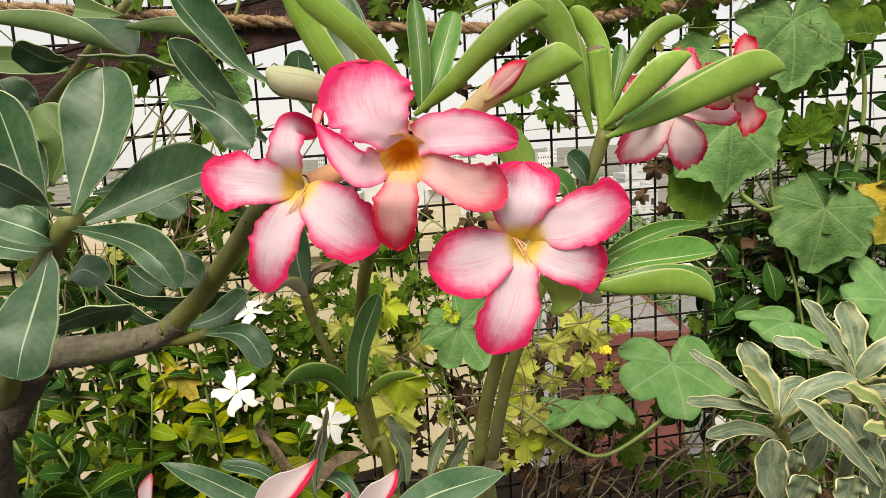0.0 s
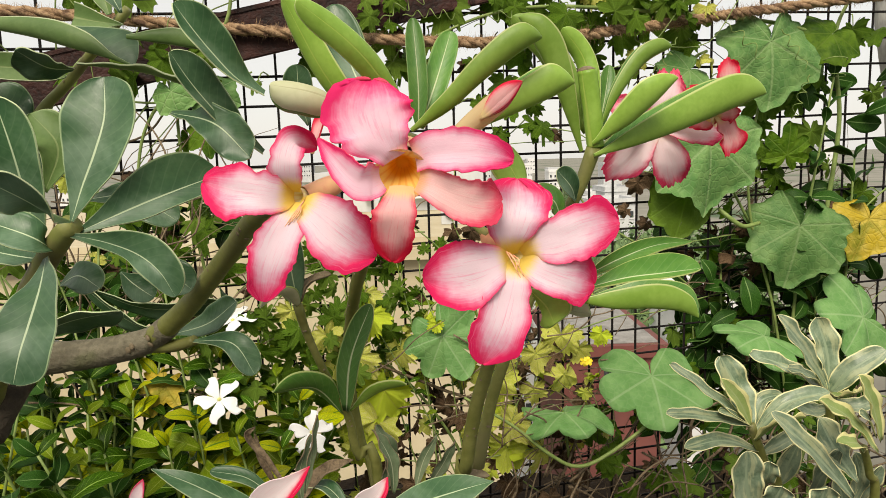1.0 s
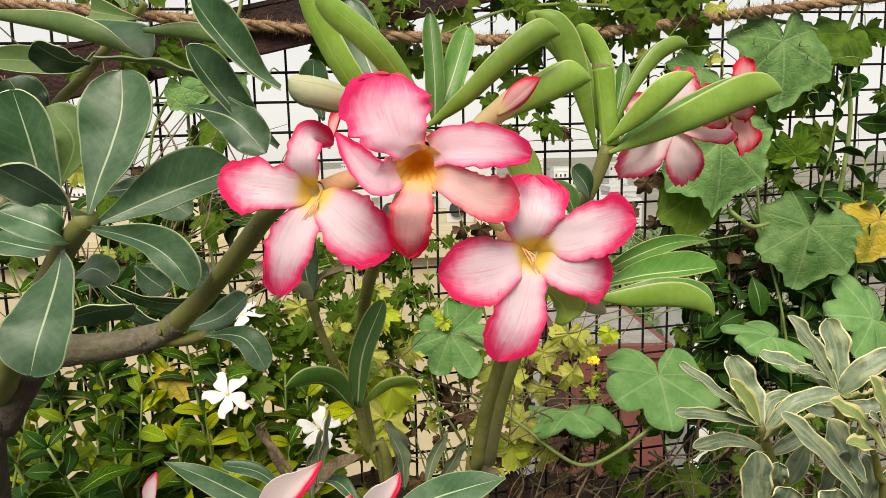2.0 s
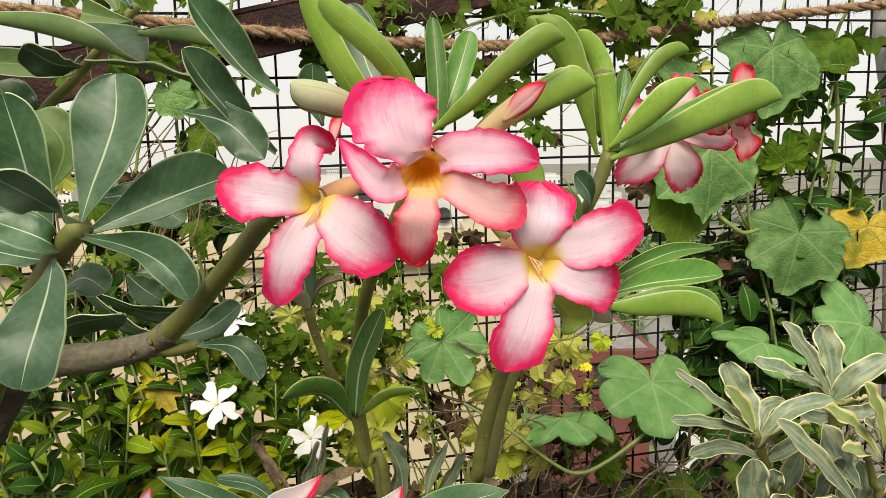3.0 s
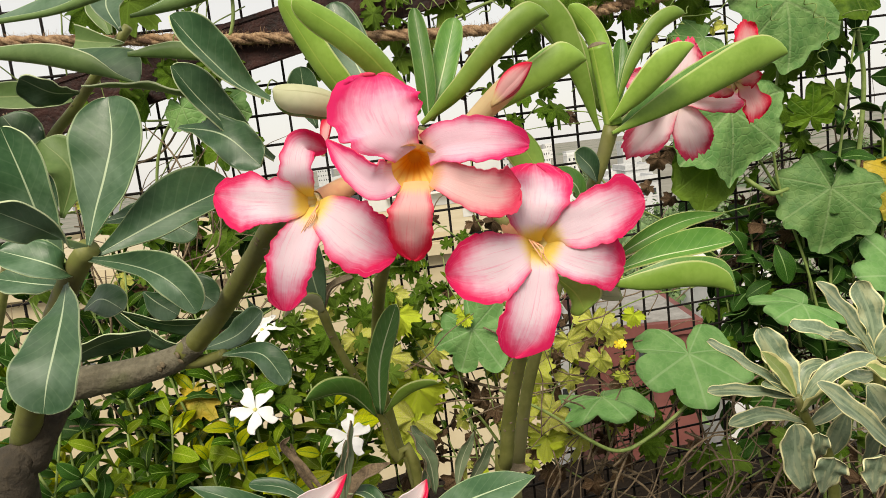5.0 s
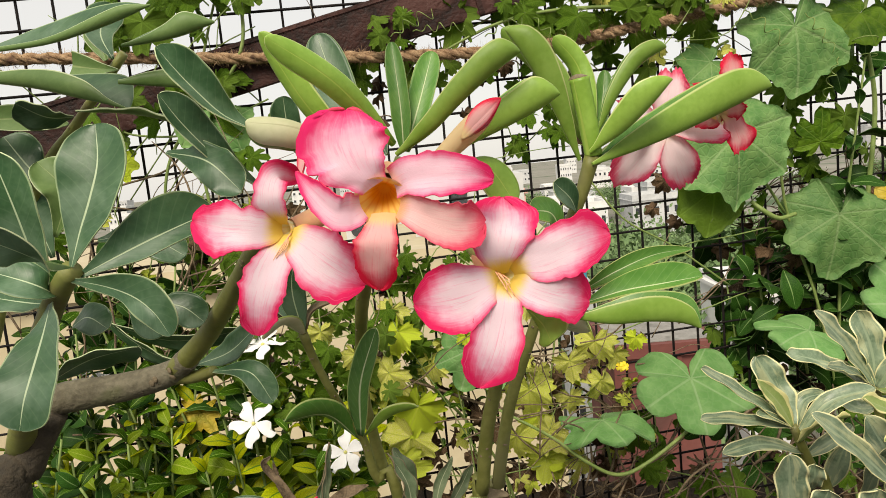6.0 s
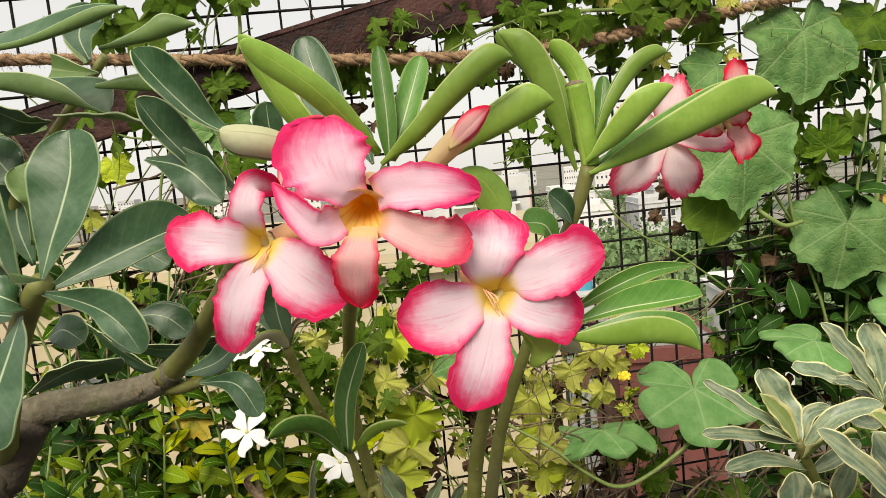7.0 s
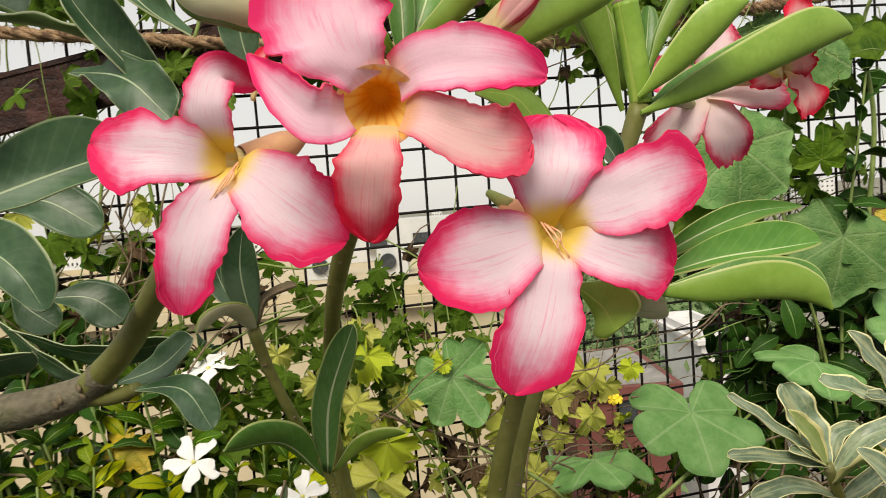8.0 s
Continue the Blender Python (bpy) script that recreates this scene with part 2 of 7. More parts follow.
DRY = gourd_material("dry_leaf", (0.055, 0.032, 0.017), (0.22, 0.14, 0.08), (0.07, 0.04, 0.02), spread=0.4, rough=0.85, thin=0.05)
VINE_STEM = rough_material("vine_stem", (0.16, 0.24, 0.06), (0.25, 0.33, 0.10), 90, 0.6, 0.2, 0.0006)
DRY_STEM = rough_material("dry_stem", (0.075, 0.052, 0.030), (0.27, 0.20, 0.125), 120, 0.85, 0.5, 0.001)
# plain vinca darkened and lime added: sun dapple put into the leaf colours
VINCA = blade_material("vinca_leaf", (0.008, 0.030, 0.001), (0.050, 0.125, 0.003), (0.26, 0.40, 0.08), (0.12, 0.24, 0.03), rough=0.38, rib_width=0.08, spread=0.6, rim_from=0.97, spec=0.10, thin=0.1, veined=0.22, ribs=8)
VINCA_YELLOW = blade_material("yellowing_vinca_leaf", (0.34, 0.42, 0.006), (0.66, 0.66, 0.015), (0.13, 0.27, 0.02), (0.50, 0.48, 0.03), rough=0.38, rib_width=0.16, spread=0.4, rim_from=0.95, spec=0.2, thin=0.4, veined=0.5, ribs=8)
VINCA_LIT_LIME = blade_material("lit_lime_vinca_leaf", (0.11, 0.20, 0.006), (0.26, 0.36, 0.02), (0.36, 0.44, 0.08), (0.30, 0.36, 0.04), rough=0.38, rib_width=0.1, spread=0.45, rim_from=0.97, spec=0.10, thin=0.36, veined=0.3, ribs=8)
SHRUB = blade_material("shrub_leaf", (0.010, 0.042, 0.006), (0.036, 0.100, 0.014), (0.16, 0.26, 0.09), (0.10, 0.19, 0.05), rough=0.42, rib_width=0.09, spread=0.35, spec=0.08, thin=0.1)
VARIEGATED = blade_material("variegated_leaf", (0.10, 0.165, 0.095), (0.29, 0.37, 0.25), (0.29, 0.37, 0.24), (0.88, 0.84, 0.48), rough=0.42, ribs=6, rib_width=0.20, rim_from=0.84, rim_wave=0.09, spread=0.25, streaky=0.28, spec=0.6)
VARIEGATED_YOUNG = blade_material("young_variegated_leaf", (0.24, 0.34, 0.10), (0.36, 0.44, 0.16), (0.36, 0.44, 0.2), (0.76, 0.72, 0.34), rough=0.42, ribs=6, rib_width=0.14, rim_from=0.62, rim_wave=0.22, spread=0.12)
WHITE_PETAL = rough_material("white_petal", (0.82, 0.82, 0.80), (0.86, 0.86, 0.85), 80, 0.6, 0.1, 0.0004)
VINCA_EYE = rough_material("vinca_eye", (0.7, 0.66, 0.2), (0.6, 0.6, 0.2), 80, 0.6, 0.1, 0.0004)
WIRE = rough_material("coated_wire", (0.006, 0.006, 0.007), (0.018, 0.014, 0.012), 160, 0.6, 0.3, 0.0005, spec=0.15)
RUST = rough_material("rusty_steel", (0.012, 0.006, 0.005), (0.050, 0.018, 0.014), 38, 0.62, 0.9, 0.003, stain=(0.085, 0.036, 0.030), spec=0.25)
ROPE = rough_material("coir_rope", (0.24, 0.14, 0.075), (0.50, 0.34, 0.20), 120, 0.95, 0.9, 0.002, stain=(0.14, 0.08, 0.05))
SOIL = rough_material("soil", (0.020, 0.014, 0.010), (0.05, 0.036, 0.024), 25, 0.95, 0.9, 0.006, spec=0.1)
CONCRETE = rough_material("concrete", (0.20, 0.19, 0.175), (0.30, 0.29, 0.27), 3, 0.9, 0.4, 0.003, stain=(0.16, 0.155, 0.14))
BEIGE = rough_material("beige_plaster", (0.44, 0.37, 0.24), (0.51, 0.44, 0.30), 1.2, 0.9, 0.3, 0.003, stain=(0.46, 0.40, 0.28))
TERRACOTTA = rough_material("terracotta_plaster", (0.14, 0.044, 0.038), (0.18, 0.062, 0.053), 1.5, 0.85, 0.3, 0.003, stain=(0.11, 0.046, 0.040))
WHITEWASH = rough_material("whitewashed_plaster", (0.60, 0.60, 0.60), (0.68, 0.68, 0.67), 1.0, 0.9, 0.3, 0.003, stain=(0.55, 0.56, 0.56))
GREY_PLASTER = rough_material("grey_plaster", (0.42, 0.43, 0.44), (0.55, 0.56, 0.56), 0.6, 0.9, 0.3, 0.003)
PINK_PLASTER = rough_material("pink_plaster", (0.55, 0.30, 0.26), (0.62, 0.36, 0.31), 0.6, 0.9, 0.3, 0.003)
DARK_GLASS = rough_material("dark_window", (0.03, 0.035, 0.04), (0.05, 0.055, 0.06), 3, 0.25, 0.05, 0.001)
# far leaves lightened: the haze of distance is mixed into their colour
HAZED_TREE_LEAF = rough_material("hazed_far_foliage", (0.09, 0.16, 0.06), (0.18, 0.27, 0.11), 2, 0.8, 0.8, 0.05)
GROUND = rough_material("town_ground", (0.16, 0.15, 0.12), (0.26, 0.25, 0.21), 0.05, 0.95, 0.3, 0.01, stain=(0.06, 0.10, 0.045))
YELLOW_PETAL = rough_material("yellow_petal", (0.80, 0.62, 0.02), (0.86, 0.70, 0.06), 200, 0.6, 0.2, 0.0004)
POST_WOOD = rough_material("weathered_wood", (0.26, 0.26, 0.25), (0.40, 0.40, 0.38), 20, 0.85, 0.6, 0.002, stretch=(4, 4, 0.4))
TANK = rough_material("blue_tank", (0.05, 0.30, 0.42), (0.08, 0.36, 0.47), 3, 0.5, 0.1, 0.001)

# ---- building helpers ----
ORIGIN = {}


def thing(name, at, label, category, group="", kind=""):
    """An Empty at a thing's base, which parents its parts."""
    ob = new(name)
    ob.empty_display_size = 0.05
    ob.location = at
    ORIGIN[ob] = Vector(at)
    return tagged(ob, label, category, group, kind)


def part(name, bm, material, parent=None, label="", smooth=True):
    """Link a bmesh, given in world coordinates, as one mesh object under a thing or a part."""
    mesh = bpy.data.meshes.new(name)
    middle = sum((v.co for v in bm.verts), Vector()) / max(1, len(bm.verts))
    bmesh.ops.translate(bm, verts=bm.verts, vec=-middle)
    bm.to_mesh(mesh)
    bm.free()
    for m in material if isinstance(material, (list, tuple)) else [material]:
        mesh.materials.append(m)
    if smooth:
        mesh.polygons.foreach_set("use_smooth", [True] * len(mesh.polygons))
    ob = new(name, mesh)
    ORIGIN[ob] = middle
    ob.location = middle
    if parent:
        ob.parent = parent
        ob.location = middle - ORIGIN[parent]
    return tagged(ob, label)


def shared(name, mesh, parent, m):
    """One more piece on a mesh that alike pieces share, at the world pose m."""
    ob = new(name, mesh)
    ob.parent = parent
    ob.matrix_basis = Matrix.Translation(-ORIGIN[parent]) @ m
    return ob


def smooth_path(points, count):
    """Points spread along a soft line through the given points (and anything that is carried along with them)."""
    p = [Vector(q) for q in points]
    p = [p[0] * 2 - p[1]] + p + [p[-1] * 2 - p[-2]]
    out = []
    for i in range(count):
        s = i / (count - 1) * (len(p) - 3)
        k = min(int(s), len(p) - 4)
        f = s - k
        a, b, c, d = p[k:k + 4]
        out.append(0.5 * (2 * b + (c - a) * f + (2 * a - 5 * b + 4 * c - d) * f * f + (3 * b - a - 3 * c + d) * f ** 3))
    return out


def tube_mesh(bm, points, radii, sides=10, count=24, knots=0.0, seed=0, close=True):
    """Sweep a round section of changing radius along a soft line."""
    line = smooth_path(points, count)
    width = [v.x for v in smooth_path([(r, 0, 0) for r in radii], count)]
    rng = random.Random(seed)
    uv = bm.loops.layers.uv.verify()
    rings, prev = [], None
    for i, c in enumerate(line):
        t = (line[min(i + 1, count - 1)] - line[max(i - 1, 0)]).normalized()
        a = prev - t * prev.dot(t) if prev else t.orthogonal()
        a.normalize()
        prev = a
        b = t.cross(a)
        ring = []
        for j in range(sides):
            w = j / sides * math.tau
            r = max(width[i], 0.0002) * (1 + rng.uniform(-knots, knots))
            ring.append(bm.verts.new(c + (a * math.cos(w) + b * math.sin(w)) * r))
        rings.append(ring)
    for i, (r0, r1) in enumerate(zip(rings, rings[1:])):
        for j in range(sides):
            f = bm.faces.new((r0[j], r0[(j + 1) % sides], r1[(j + 1) % sides], r1[j]))
            for loop, (a, b) in zip(f.loops, ((i, j), (i, j + 1), (i + 1, j + 1), (i + 1, j))):
                loop[uv].uv = (b / sides, a / (count - 1))
    if close:
        bm.faces.new(list(reversed(rings[0])))
        bm.faces.new(rings[-1])
    return bm


def tube(name, points, radii, material, parent=None, label="", sides=10, count=24, knots=0.0, seed=0, close=True):
    return part(name, tube_mesh(bmesh.new(), points, radii, sides, count, knots, seed, close), material, parent, label)


def obovate(v):
    return (max(0.0, v) ** 0.75) * 1.0 if v < 0.0 else (0.10 + 0.90 * math.sin(min(1.0, v / 0.68) * math.pi / 2) ** 1.35) * (1.0 if v < 0.68 else math.sqrt(max(0.0, 1 - ((v - 0.68) / 0.32) ** 2.3)))


def lance(v):
    return (0.10 + 0.90 * math.sin(min(1.0, v / 0.5) * math.pi / 2)) * (1.0 if v < 0.5 else max(0.0, 1 - ((v - 0.5) / 0.5) ** 2.1) ** 0.8)


def strap(v):
    return (0.28 + 0.72 * math.sin(min(1.0, v / 0.45) * math.pi / 2)) * (1.0 if v < 0.72 else math.sqrt(max(0.0, 1 - ((v - 0.72) / 0.28) ** 2.2)))


def petal_shape(v):
    return (0.20 + 0.80 * math.sin(min(1.0, v / 0.76) * math.pi / 2) ** 1.4) * (1.0 if v < 0.76 else max(0.0, 1 - ((v - 0.76) / 0.24) ** 2.6) ** 0.5)


def fan_shape(v):
    return (0.20 + 0.80 * math.sin(min(1.0, v / 0.82) * math.pi / 2) ** 1.35) * (1.0 - 0.16 * max(0.0, (v - 0.82) / 0.18) ** 2)


def blade(bm, points, width, face, shape=obovate, cup=0.5, thick=0.0007, wave=0.0, waves=3.0, twist=0.0, nu=10, nv=20, seed=0, notch=0.0, skew=0.0, ragged=0.0, crumple=0.0, fan=0.0):
    """A leaf or petal as a thin solid: a soft spine, a width, the way its face looks, how far it cups (radians of its half
    section, positive towards the face), ripples at its margin. Slot 0 is the face, slot 1 the back."""
    rng = random.Random(seed)
    uv = bm.loops.layers.uv.verify()
    fine = smooth_path(points, 8 * nv + 1)
    steps = [1 - (1 - i / nv) ** 1.5 for i in range(nv + 1)]
    face = Vector(face).normalized()
    phase, grid = rng.uniform(0, 6.28), []
    for v in steps:
        k = round(v * 8 * nv)
        c = fine[k]
        t = (fine[min(k + 6, 8 * nv)] - fine[max(k - 6, 0)]).normalized()
        n = (face - t * face.dot(t))
        n = n.normalized() if n.length > 1e-4 else t.orthogonal()
        s = t.cross(n)
        if twist:
            q = Matrix.Rotation(radians(twist) * v, 3, t)
            n, s = q @ n, q @ s
        half = width / 2 * max(0.015, shape(v))
        row = []
        for j in range(nu + 1):
            u = j / nu * 2 - 1
            a = max(1e-3, abs(cup))
            x = math.sin(a * u) / math.sin(a) if a < 1.4 else math.sin(a * u) / a
            z = (1 - math.cos(a * u)) / a * (1 if cup > 0 else -1)
            ripple = wave * abs(u) ** 2 * math.sin(v * waves * 6.28 + phase + (1.9 if u > 0 else 0)) * min(1.0, v * 2.5)
            rag = ragged * (noise.noise((v * 5.0, (1.5 if u > 0 else -1.5), seed * 3.7)) + 0.5 * noise.noise((v * 14.0, (1.5 if u > 0 else -1.5), seed * 3.7)) + 0.6 * noise.noise((v * 34.0, (1.5 if u > 0 else -1.5), seed * 3.7)))
            x *= 1 + rag * min(1.0, v * 2)
            end = ragged * 1.6 * (noise.noise((u * 1.7, 7.7, seed * 3.7)) + 0.45 * noise.noise((u * 6.5, 9.7, seed * 3.7)) + 0.5 * noise.noise((u * 15.0, 9.7, seed * 3.7))) * v ** 3
            ripple += crumple * noise.noise((u * 1.6 + seed, v * 3.2, seed * 1.3)) * min(1.0, v * 2.0)
            along = end - fan * abs(u) ** 2.4 * v ** 1.5 + notch * math.sin(u * 4.2 + phase) * v * v * abs(u) + skew * u * v
            row.append((c + s * (x * half) + n * (z * half + ripple * width) + t * (along * width), n))
        grid.append(row)
    top = [[bm.verts.new(p + n * thick * 0.5) for p, n in row] for row in grid]
    low = [[bm.verts.new(p - n * thick * 0.5) for p, n in row] for row in grid]

    def quad(vs, uvs, slot):
        f = bm.faces.new(vs)
        f.material_index, f.smooth = slot, True
        for loop, w in zip(f.loops, uvs):
            loop[uv].uv = w

    for i in range(nv):
        for j in range(nu):
            ij = ((i, j), (i + 1, j), (i + 1, j + 1), (i, j + 1))
            uvs = [(b / nu, steps[a]) for a, b in ij]
            quad([top[a][b] for a, b in ij][::-1], uvs[::-1], 0)
            quad([low[a][b] for a, b in ij], uvs, 1)
    for i in range(nv):
        for j in (0, nu):
            ring = [top[i][j], top[i + 1][j], low[i + 1][j], low[i][j]]
            quad(ring if j == 0 else ring[::-1], [(j / nu, steps[i])] * 4, 1)
    for i in (0, nv):
        for j in range(nu):
            ring = [top[i][j], top[i][j + 1], low[i][j + 1], low[i][j]]
            quad(ring[::-1] if i == 0 else ring, [(j / nu, i / nv)] * 4, 1)
    return bm


def leaf(parent, points, width, face, mats=None, name="leaf", label="", **more):
    return part(name, blade(bmesh.new(), points, width, face, **more), list(mats or (ADENIUM_TOP, ADENIUM_UNDER)), parent, label)


def profile(values, v):
    """A soft curve through evenly spaced values."""
    s = v * (len(values) - 1)
    k = min(int(s), len(values) - 2)
    g = s - k
    a, b, c, d = (values[max(0, min(len(values) - 1, k + i))] for i in (-1, 0, 1, 2))
    return 0.5 * (2 * b + (c - a) * g + (2 * a - 5 * b + 4 * c - d) * g * g + (3 * b - a - 3 * c + d) * g ** 3)


def sheet(bm, points, left, right, face=(0, -1, 0.1), rise=(0.15, 0.15), bend=1.6, thick=0.0006, wave=0.0, waves=3.0, nu=16, nv=30, seed=0, ragged=0.0, crumple=0.0, cap=0.14, curl=0.0):
    """A leaf or petal with two unlike halves: a soft spine, the half widths to its left and right from foot to tip (a negative
    one is folded across to the other side), and how far each margin rises towards the face as a share of its width."""
    rng = random.Random(seed)
    uv = bm.loops.layers.uv.verify()
    fine = smooth_path(points, 8 * nv + 1)
    steps = [1 - (1 - i / nv) ** 1.5 for i in range(nv + 1)]
    face, phase, grid = Vector(face).normalized(), rng.uniform(0, 6.28), []
    span = max(max(map(abs, left)), max(map(abs, right)))
    for v in steps:
        k = round(v * 8 * nv)
        c = fine[k]
        t = (fine[min(k + 6, 8 * nv)] - fine[max(k - 6, 0)]).normalized()
        n = (face - t * face.dot(t)).normalized()
        s = t.cross(n)
        end = 1.0 if v < 1 - cap else max(0.02, 1 - ((v - 1 + cap) / cap) ** 2.4) ** 0.5
        row = []
        for j in range(nu + 1):
            u = j / nu * 2 - 1
            half = profile(left if u < 0 else right, v) * end
            q, way = abs(u), (-1 if u < 0 else 1)
            lane = 1.5 if u > 0 else -1.5
            rag = ragged * (0.75 * noise.noise((v * 5.0, lane, seed * 3.7)) + 0.6 * noise.noise((v * 12.0, lane, seed * 3.7)) + 0.36 * noise.noise((v * 27.0, lane, seed * 3.7))) * min(1.0, v * 2)
            ripple = wave * q * q * math.sin(v * waves * 6.28 + phase + (1.9 if u > 0 else 0)) * min(1.0, v * 2.5) * end
            ripple += crumple * noise.noise((u * 1.6 + seed, v * 3.2, seed * 1.3)) * min(1.0, v * 2.0)
            out = rise[0 if u < 0 else 1] * abs(half) * q ** bend - curl * abs(half) * q ** 4
            reach = ragged * (noise.noise((u * 2.1, 7.7, seed * 3.7)) + 0.6 * noise.noise((u * 5.0, 9.7, seed * 3.7)) + 0.3 * noise.noise((u * 11.0, 9.7, seed * 3.7))) * v ** 4 * min(1.0, abs(half) / (0.55 * span))
            if half < 0:  # a half folded across bulges like a rolled leaf
                out, q = rise[0 if u < 0 else 1] * abs(half) * 1.1 * math.sin(2.2 * q), (1 - math.cos(2.2 * q)) / 1.5885
            row.append(c + s * (way * half * q * (1 + rag * q)) + n * (out + ripple * span) + t * (reach * span))
        grid.append(row)
    normals = []
    for i in range(nv + 1):
        row = []
        for j in range(nu + 1):
            du = grid[i][min(j + 1, nu)] - grid[i][max(j - 1, 0)]
            dv = grid[min(i + 1, nv)][j] - grid[max(i - 1, 0)][j]
            row.append(du.cross(dv).normalized() * thick * 0.5)
        normals.append(row)
    top = [[bm.verts.new(p + d) for p, d in zip(*rows)] for rows in zip(grid, normals)]
    low = [[bm.verts.new(p - d) for p, d in zip(*rows)] for rows in zip(grid, normals)]

    def quad(vs, uvs, slot, rim=False):
        f = bm.faces.new(vs)
        f.material_index, f.smooth = slot, True
        if rim:
            for e in f.edges:
                e.smooth = False
        for loop, w in zip(f.loops, uvs):
            loop[uv].uv = w

    for i in range(nv):
        for j in range(nu):
            ij = ((i, j), (i, j + 1), (i + 1, j + 1), (i + 1, j))
            uvs = [(b / nu, steps[a]) for a, b in ij]
            quad([top[a][b] for a, b in ij], uvs, 0)
            quad([low[a][b] for a, b in ij][::-1], uvs[::-1], 1)
        for j in (0, nu):
            ring = [top[i][j], top[i + 1][j], low[i + 1][j], low[i][j]]
            quad(ring if j == 0 else ring[::-1], [(j / nu, steps[i])] * 4, 1, True)
    for i in (0, nv):
        for j in range(nu):
            ring = [top[i][j], top[i][j + 1], low[i][j + 1], low[i][j]]
            quad(ring[::-1] if i == 0 else ring, [(j / nu, i / nv)] * 4, 1, True)
    return bm


def frond(parent, points, left, right, mats=None, name="leaf", label="", **more):
    return part(name, sheet(bmesh.new(), points, left, right, **more), list(mats or (ADENIUM_TOP, ADENIUM_UNDER)), parent, label)


def lobed(size, deep=0.2, lobes=7, ripple=0.05, droop=0.25, rings=6, segs=77, teeth=0.03, seed=0, crease_depth=0.012, sinus=2, rounded=()):
    """A palmate vine leaf in the xy plane, its stalk at the origin, its tip along +y, its face along +z."""
    rng = random.Random(seed)
    bm = bmesh.new()
    uv = bm.loops.layers.uv.verify()
    reach = [0.55, 0.78, 0.88, 1.0, 0.88, 0.78, 0.55] if sinus < 6 else [0.62, 0.84, 0.88, 0.93, 0.88, 0.84, 0.62]
    reach = [r * rng.uniform(0.93, 1.06) for r in reach]
    spread = [-152, -104, -52, 0, 52, 104, 152]
    spread = [a + rng.uniform(-5, 5) for a in spread]

    def at(w):
        """The angle and the outline's reach at w, where each seventh of w is one lobe."""
        s = w * 7 - 0.5
        k = max(-1, min(6, math.floor(s)))
        f = s - k
        a0 = spread[k] if k >= 0 else -176
        a1 = spread[k + 1] if k < 6 else 176
        r0 = reach[k] if k >= 0 else 0.10
        r1 = reach[k + 1] if k < 6 else 0.10
        end = k < 0 or k >= 6
        if end:
            f = (f - 0.5) * 2 if k < 0 else f * 2
            f = max(0.0, min(1.0, f))
        if rounded:  # lobes as overlapping discs: bearing, distance and radius of each
            w0 = radians(a0 + (a1 - a0) * f)
            r = 0.0
            for turn, far, wide in rounded:
                x = w0 - radians(turn)
                under = wide * wide - (far * math.sin(x)) ** 2
                if under > 0:
                    r = max(r, far * math.cos(x) + math.sqrt(under))
            return w0, max(0.08, r) * (1 + teeth * (0.5 * math.sin(w * 7 * 6.28 * 2 + rng_phase) + noise.noise((w * 40, seed * 2.3, 0.5)))) * min(1.0, 0.35 + abs(180 - abs(math.degrees(w0))) / 30)
        low = 1 - (0 if end else deep) * math.sin(f * math.pi) ** sinus
        r = (r0 + (r1 - r0) * f) * low
        if sinus > 2 and not end:
            r *= 1 - 0.09 * (math.exp(-(f / 0.13) ** 2) + math.exp(-((1 - f) / 0.13) ** 2))
        r *= 1 + teeth * (0.6 * math.sin(w * 7 * 6.28 * 3 + rng_phase) + 0.8 * noise.noise((w * 60, seed * 2.3, 0.5)))
        return radians(a0 + (a1 - a0) * f), r

    rng_phase = rng.uniform(0, 6)
    p1, p2 = rng.uniform(0, 6), rng.uniform(0, 6)

    def place(w, g):
        a, r = at(w)
        q = r * g
        x, y = math.sin(a) * q, math.cos(a) * q
        crease = -crease_depth * abs(math.cos(w * 7 * math.pi)) * g
        z = -droop * q * q + ripple * g * g * math.sin(a * 3 + p1) + 0.5 * ripple * g * math.sin(a * 5 + p2) - crease
        return Vector((x, y, z)) * size

    for side in (0, 1):
        rows = []
        for i in range(rings + 1):
            g = (i / rings) ** 0.85
            row = []
            for j in range(segs + 1):
                c = place(j / segs, max(g, 0.01))
                row.append((bm.verts.new(c - Vector((0, 0, side * 0.006 * size))), (j / segs, g)))
            rows.append(row)
        for i in range(rings):
            for j in range(segs):
                ring = [rows[i][j], rows[i][j + 1], rows[i + 1][j + 1], rows[i + 1][j]]
                ring = ring[::-1] if side else ring
                f = bm.faces.new([q[0] for q in ring])
                f.smooth = True
                for loop, q in zip(f.loops, ring):
                    loop[uv].uv = q[1]
        if side == 0:
            rim = [q[0] for q in rows[-1]]
        else:
            for j in range(segs):
                f = bm.faces.new((rim[j + 1], rim[j], rows[-1][j][0], rows[-1][j + 1][0]))
                for loop in f.loops:
                    loop[uv].uv = (j / segs, 1)
    return bm


def to_mesh(bm, name, material):
    mesh = bpy.data.meshes.new(name)
    bm.to_mesh(mesh)
    bm.free()
    for m in material if isinstance(material, (list, tuple)) else [material]:
        mesh.materials.append(m)
    mesh.polygons.foreach_set("use_smooth", [True] * len(mesh.polygons))
    return mesh


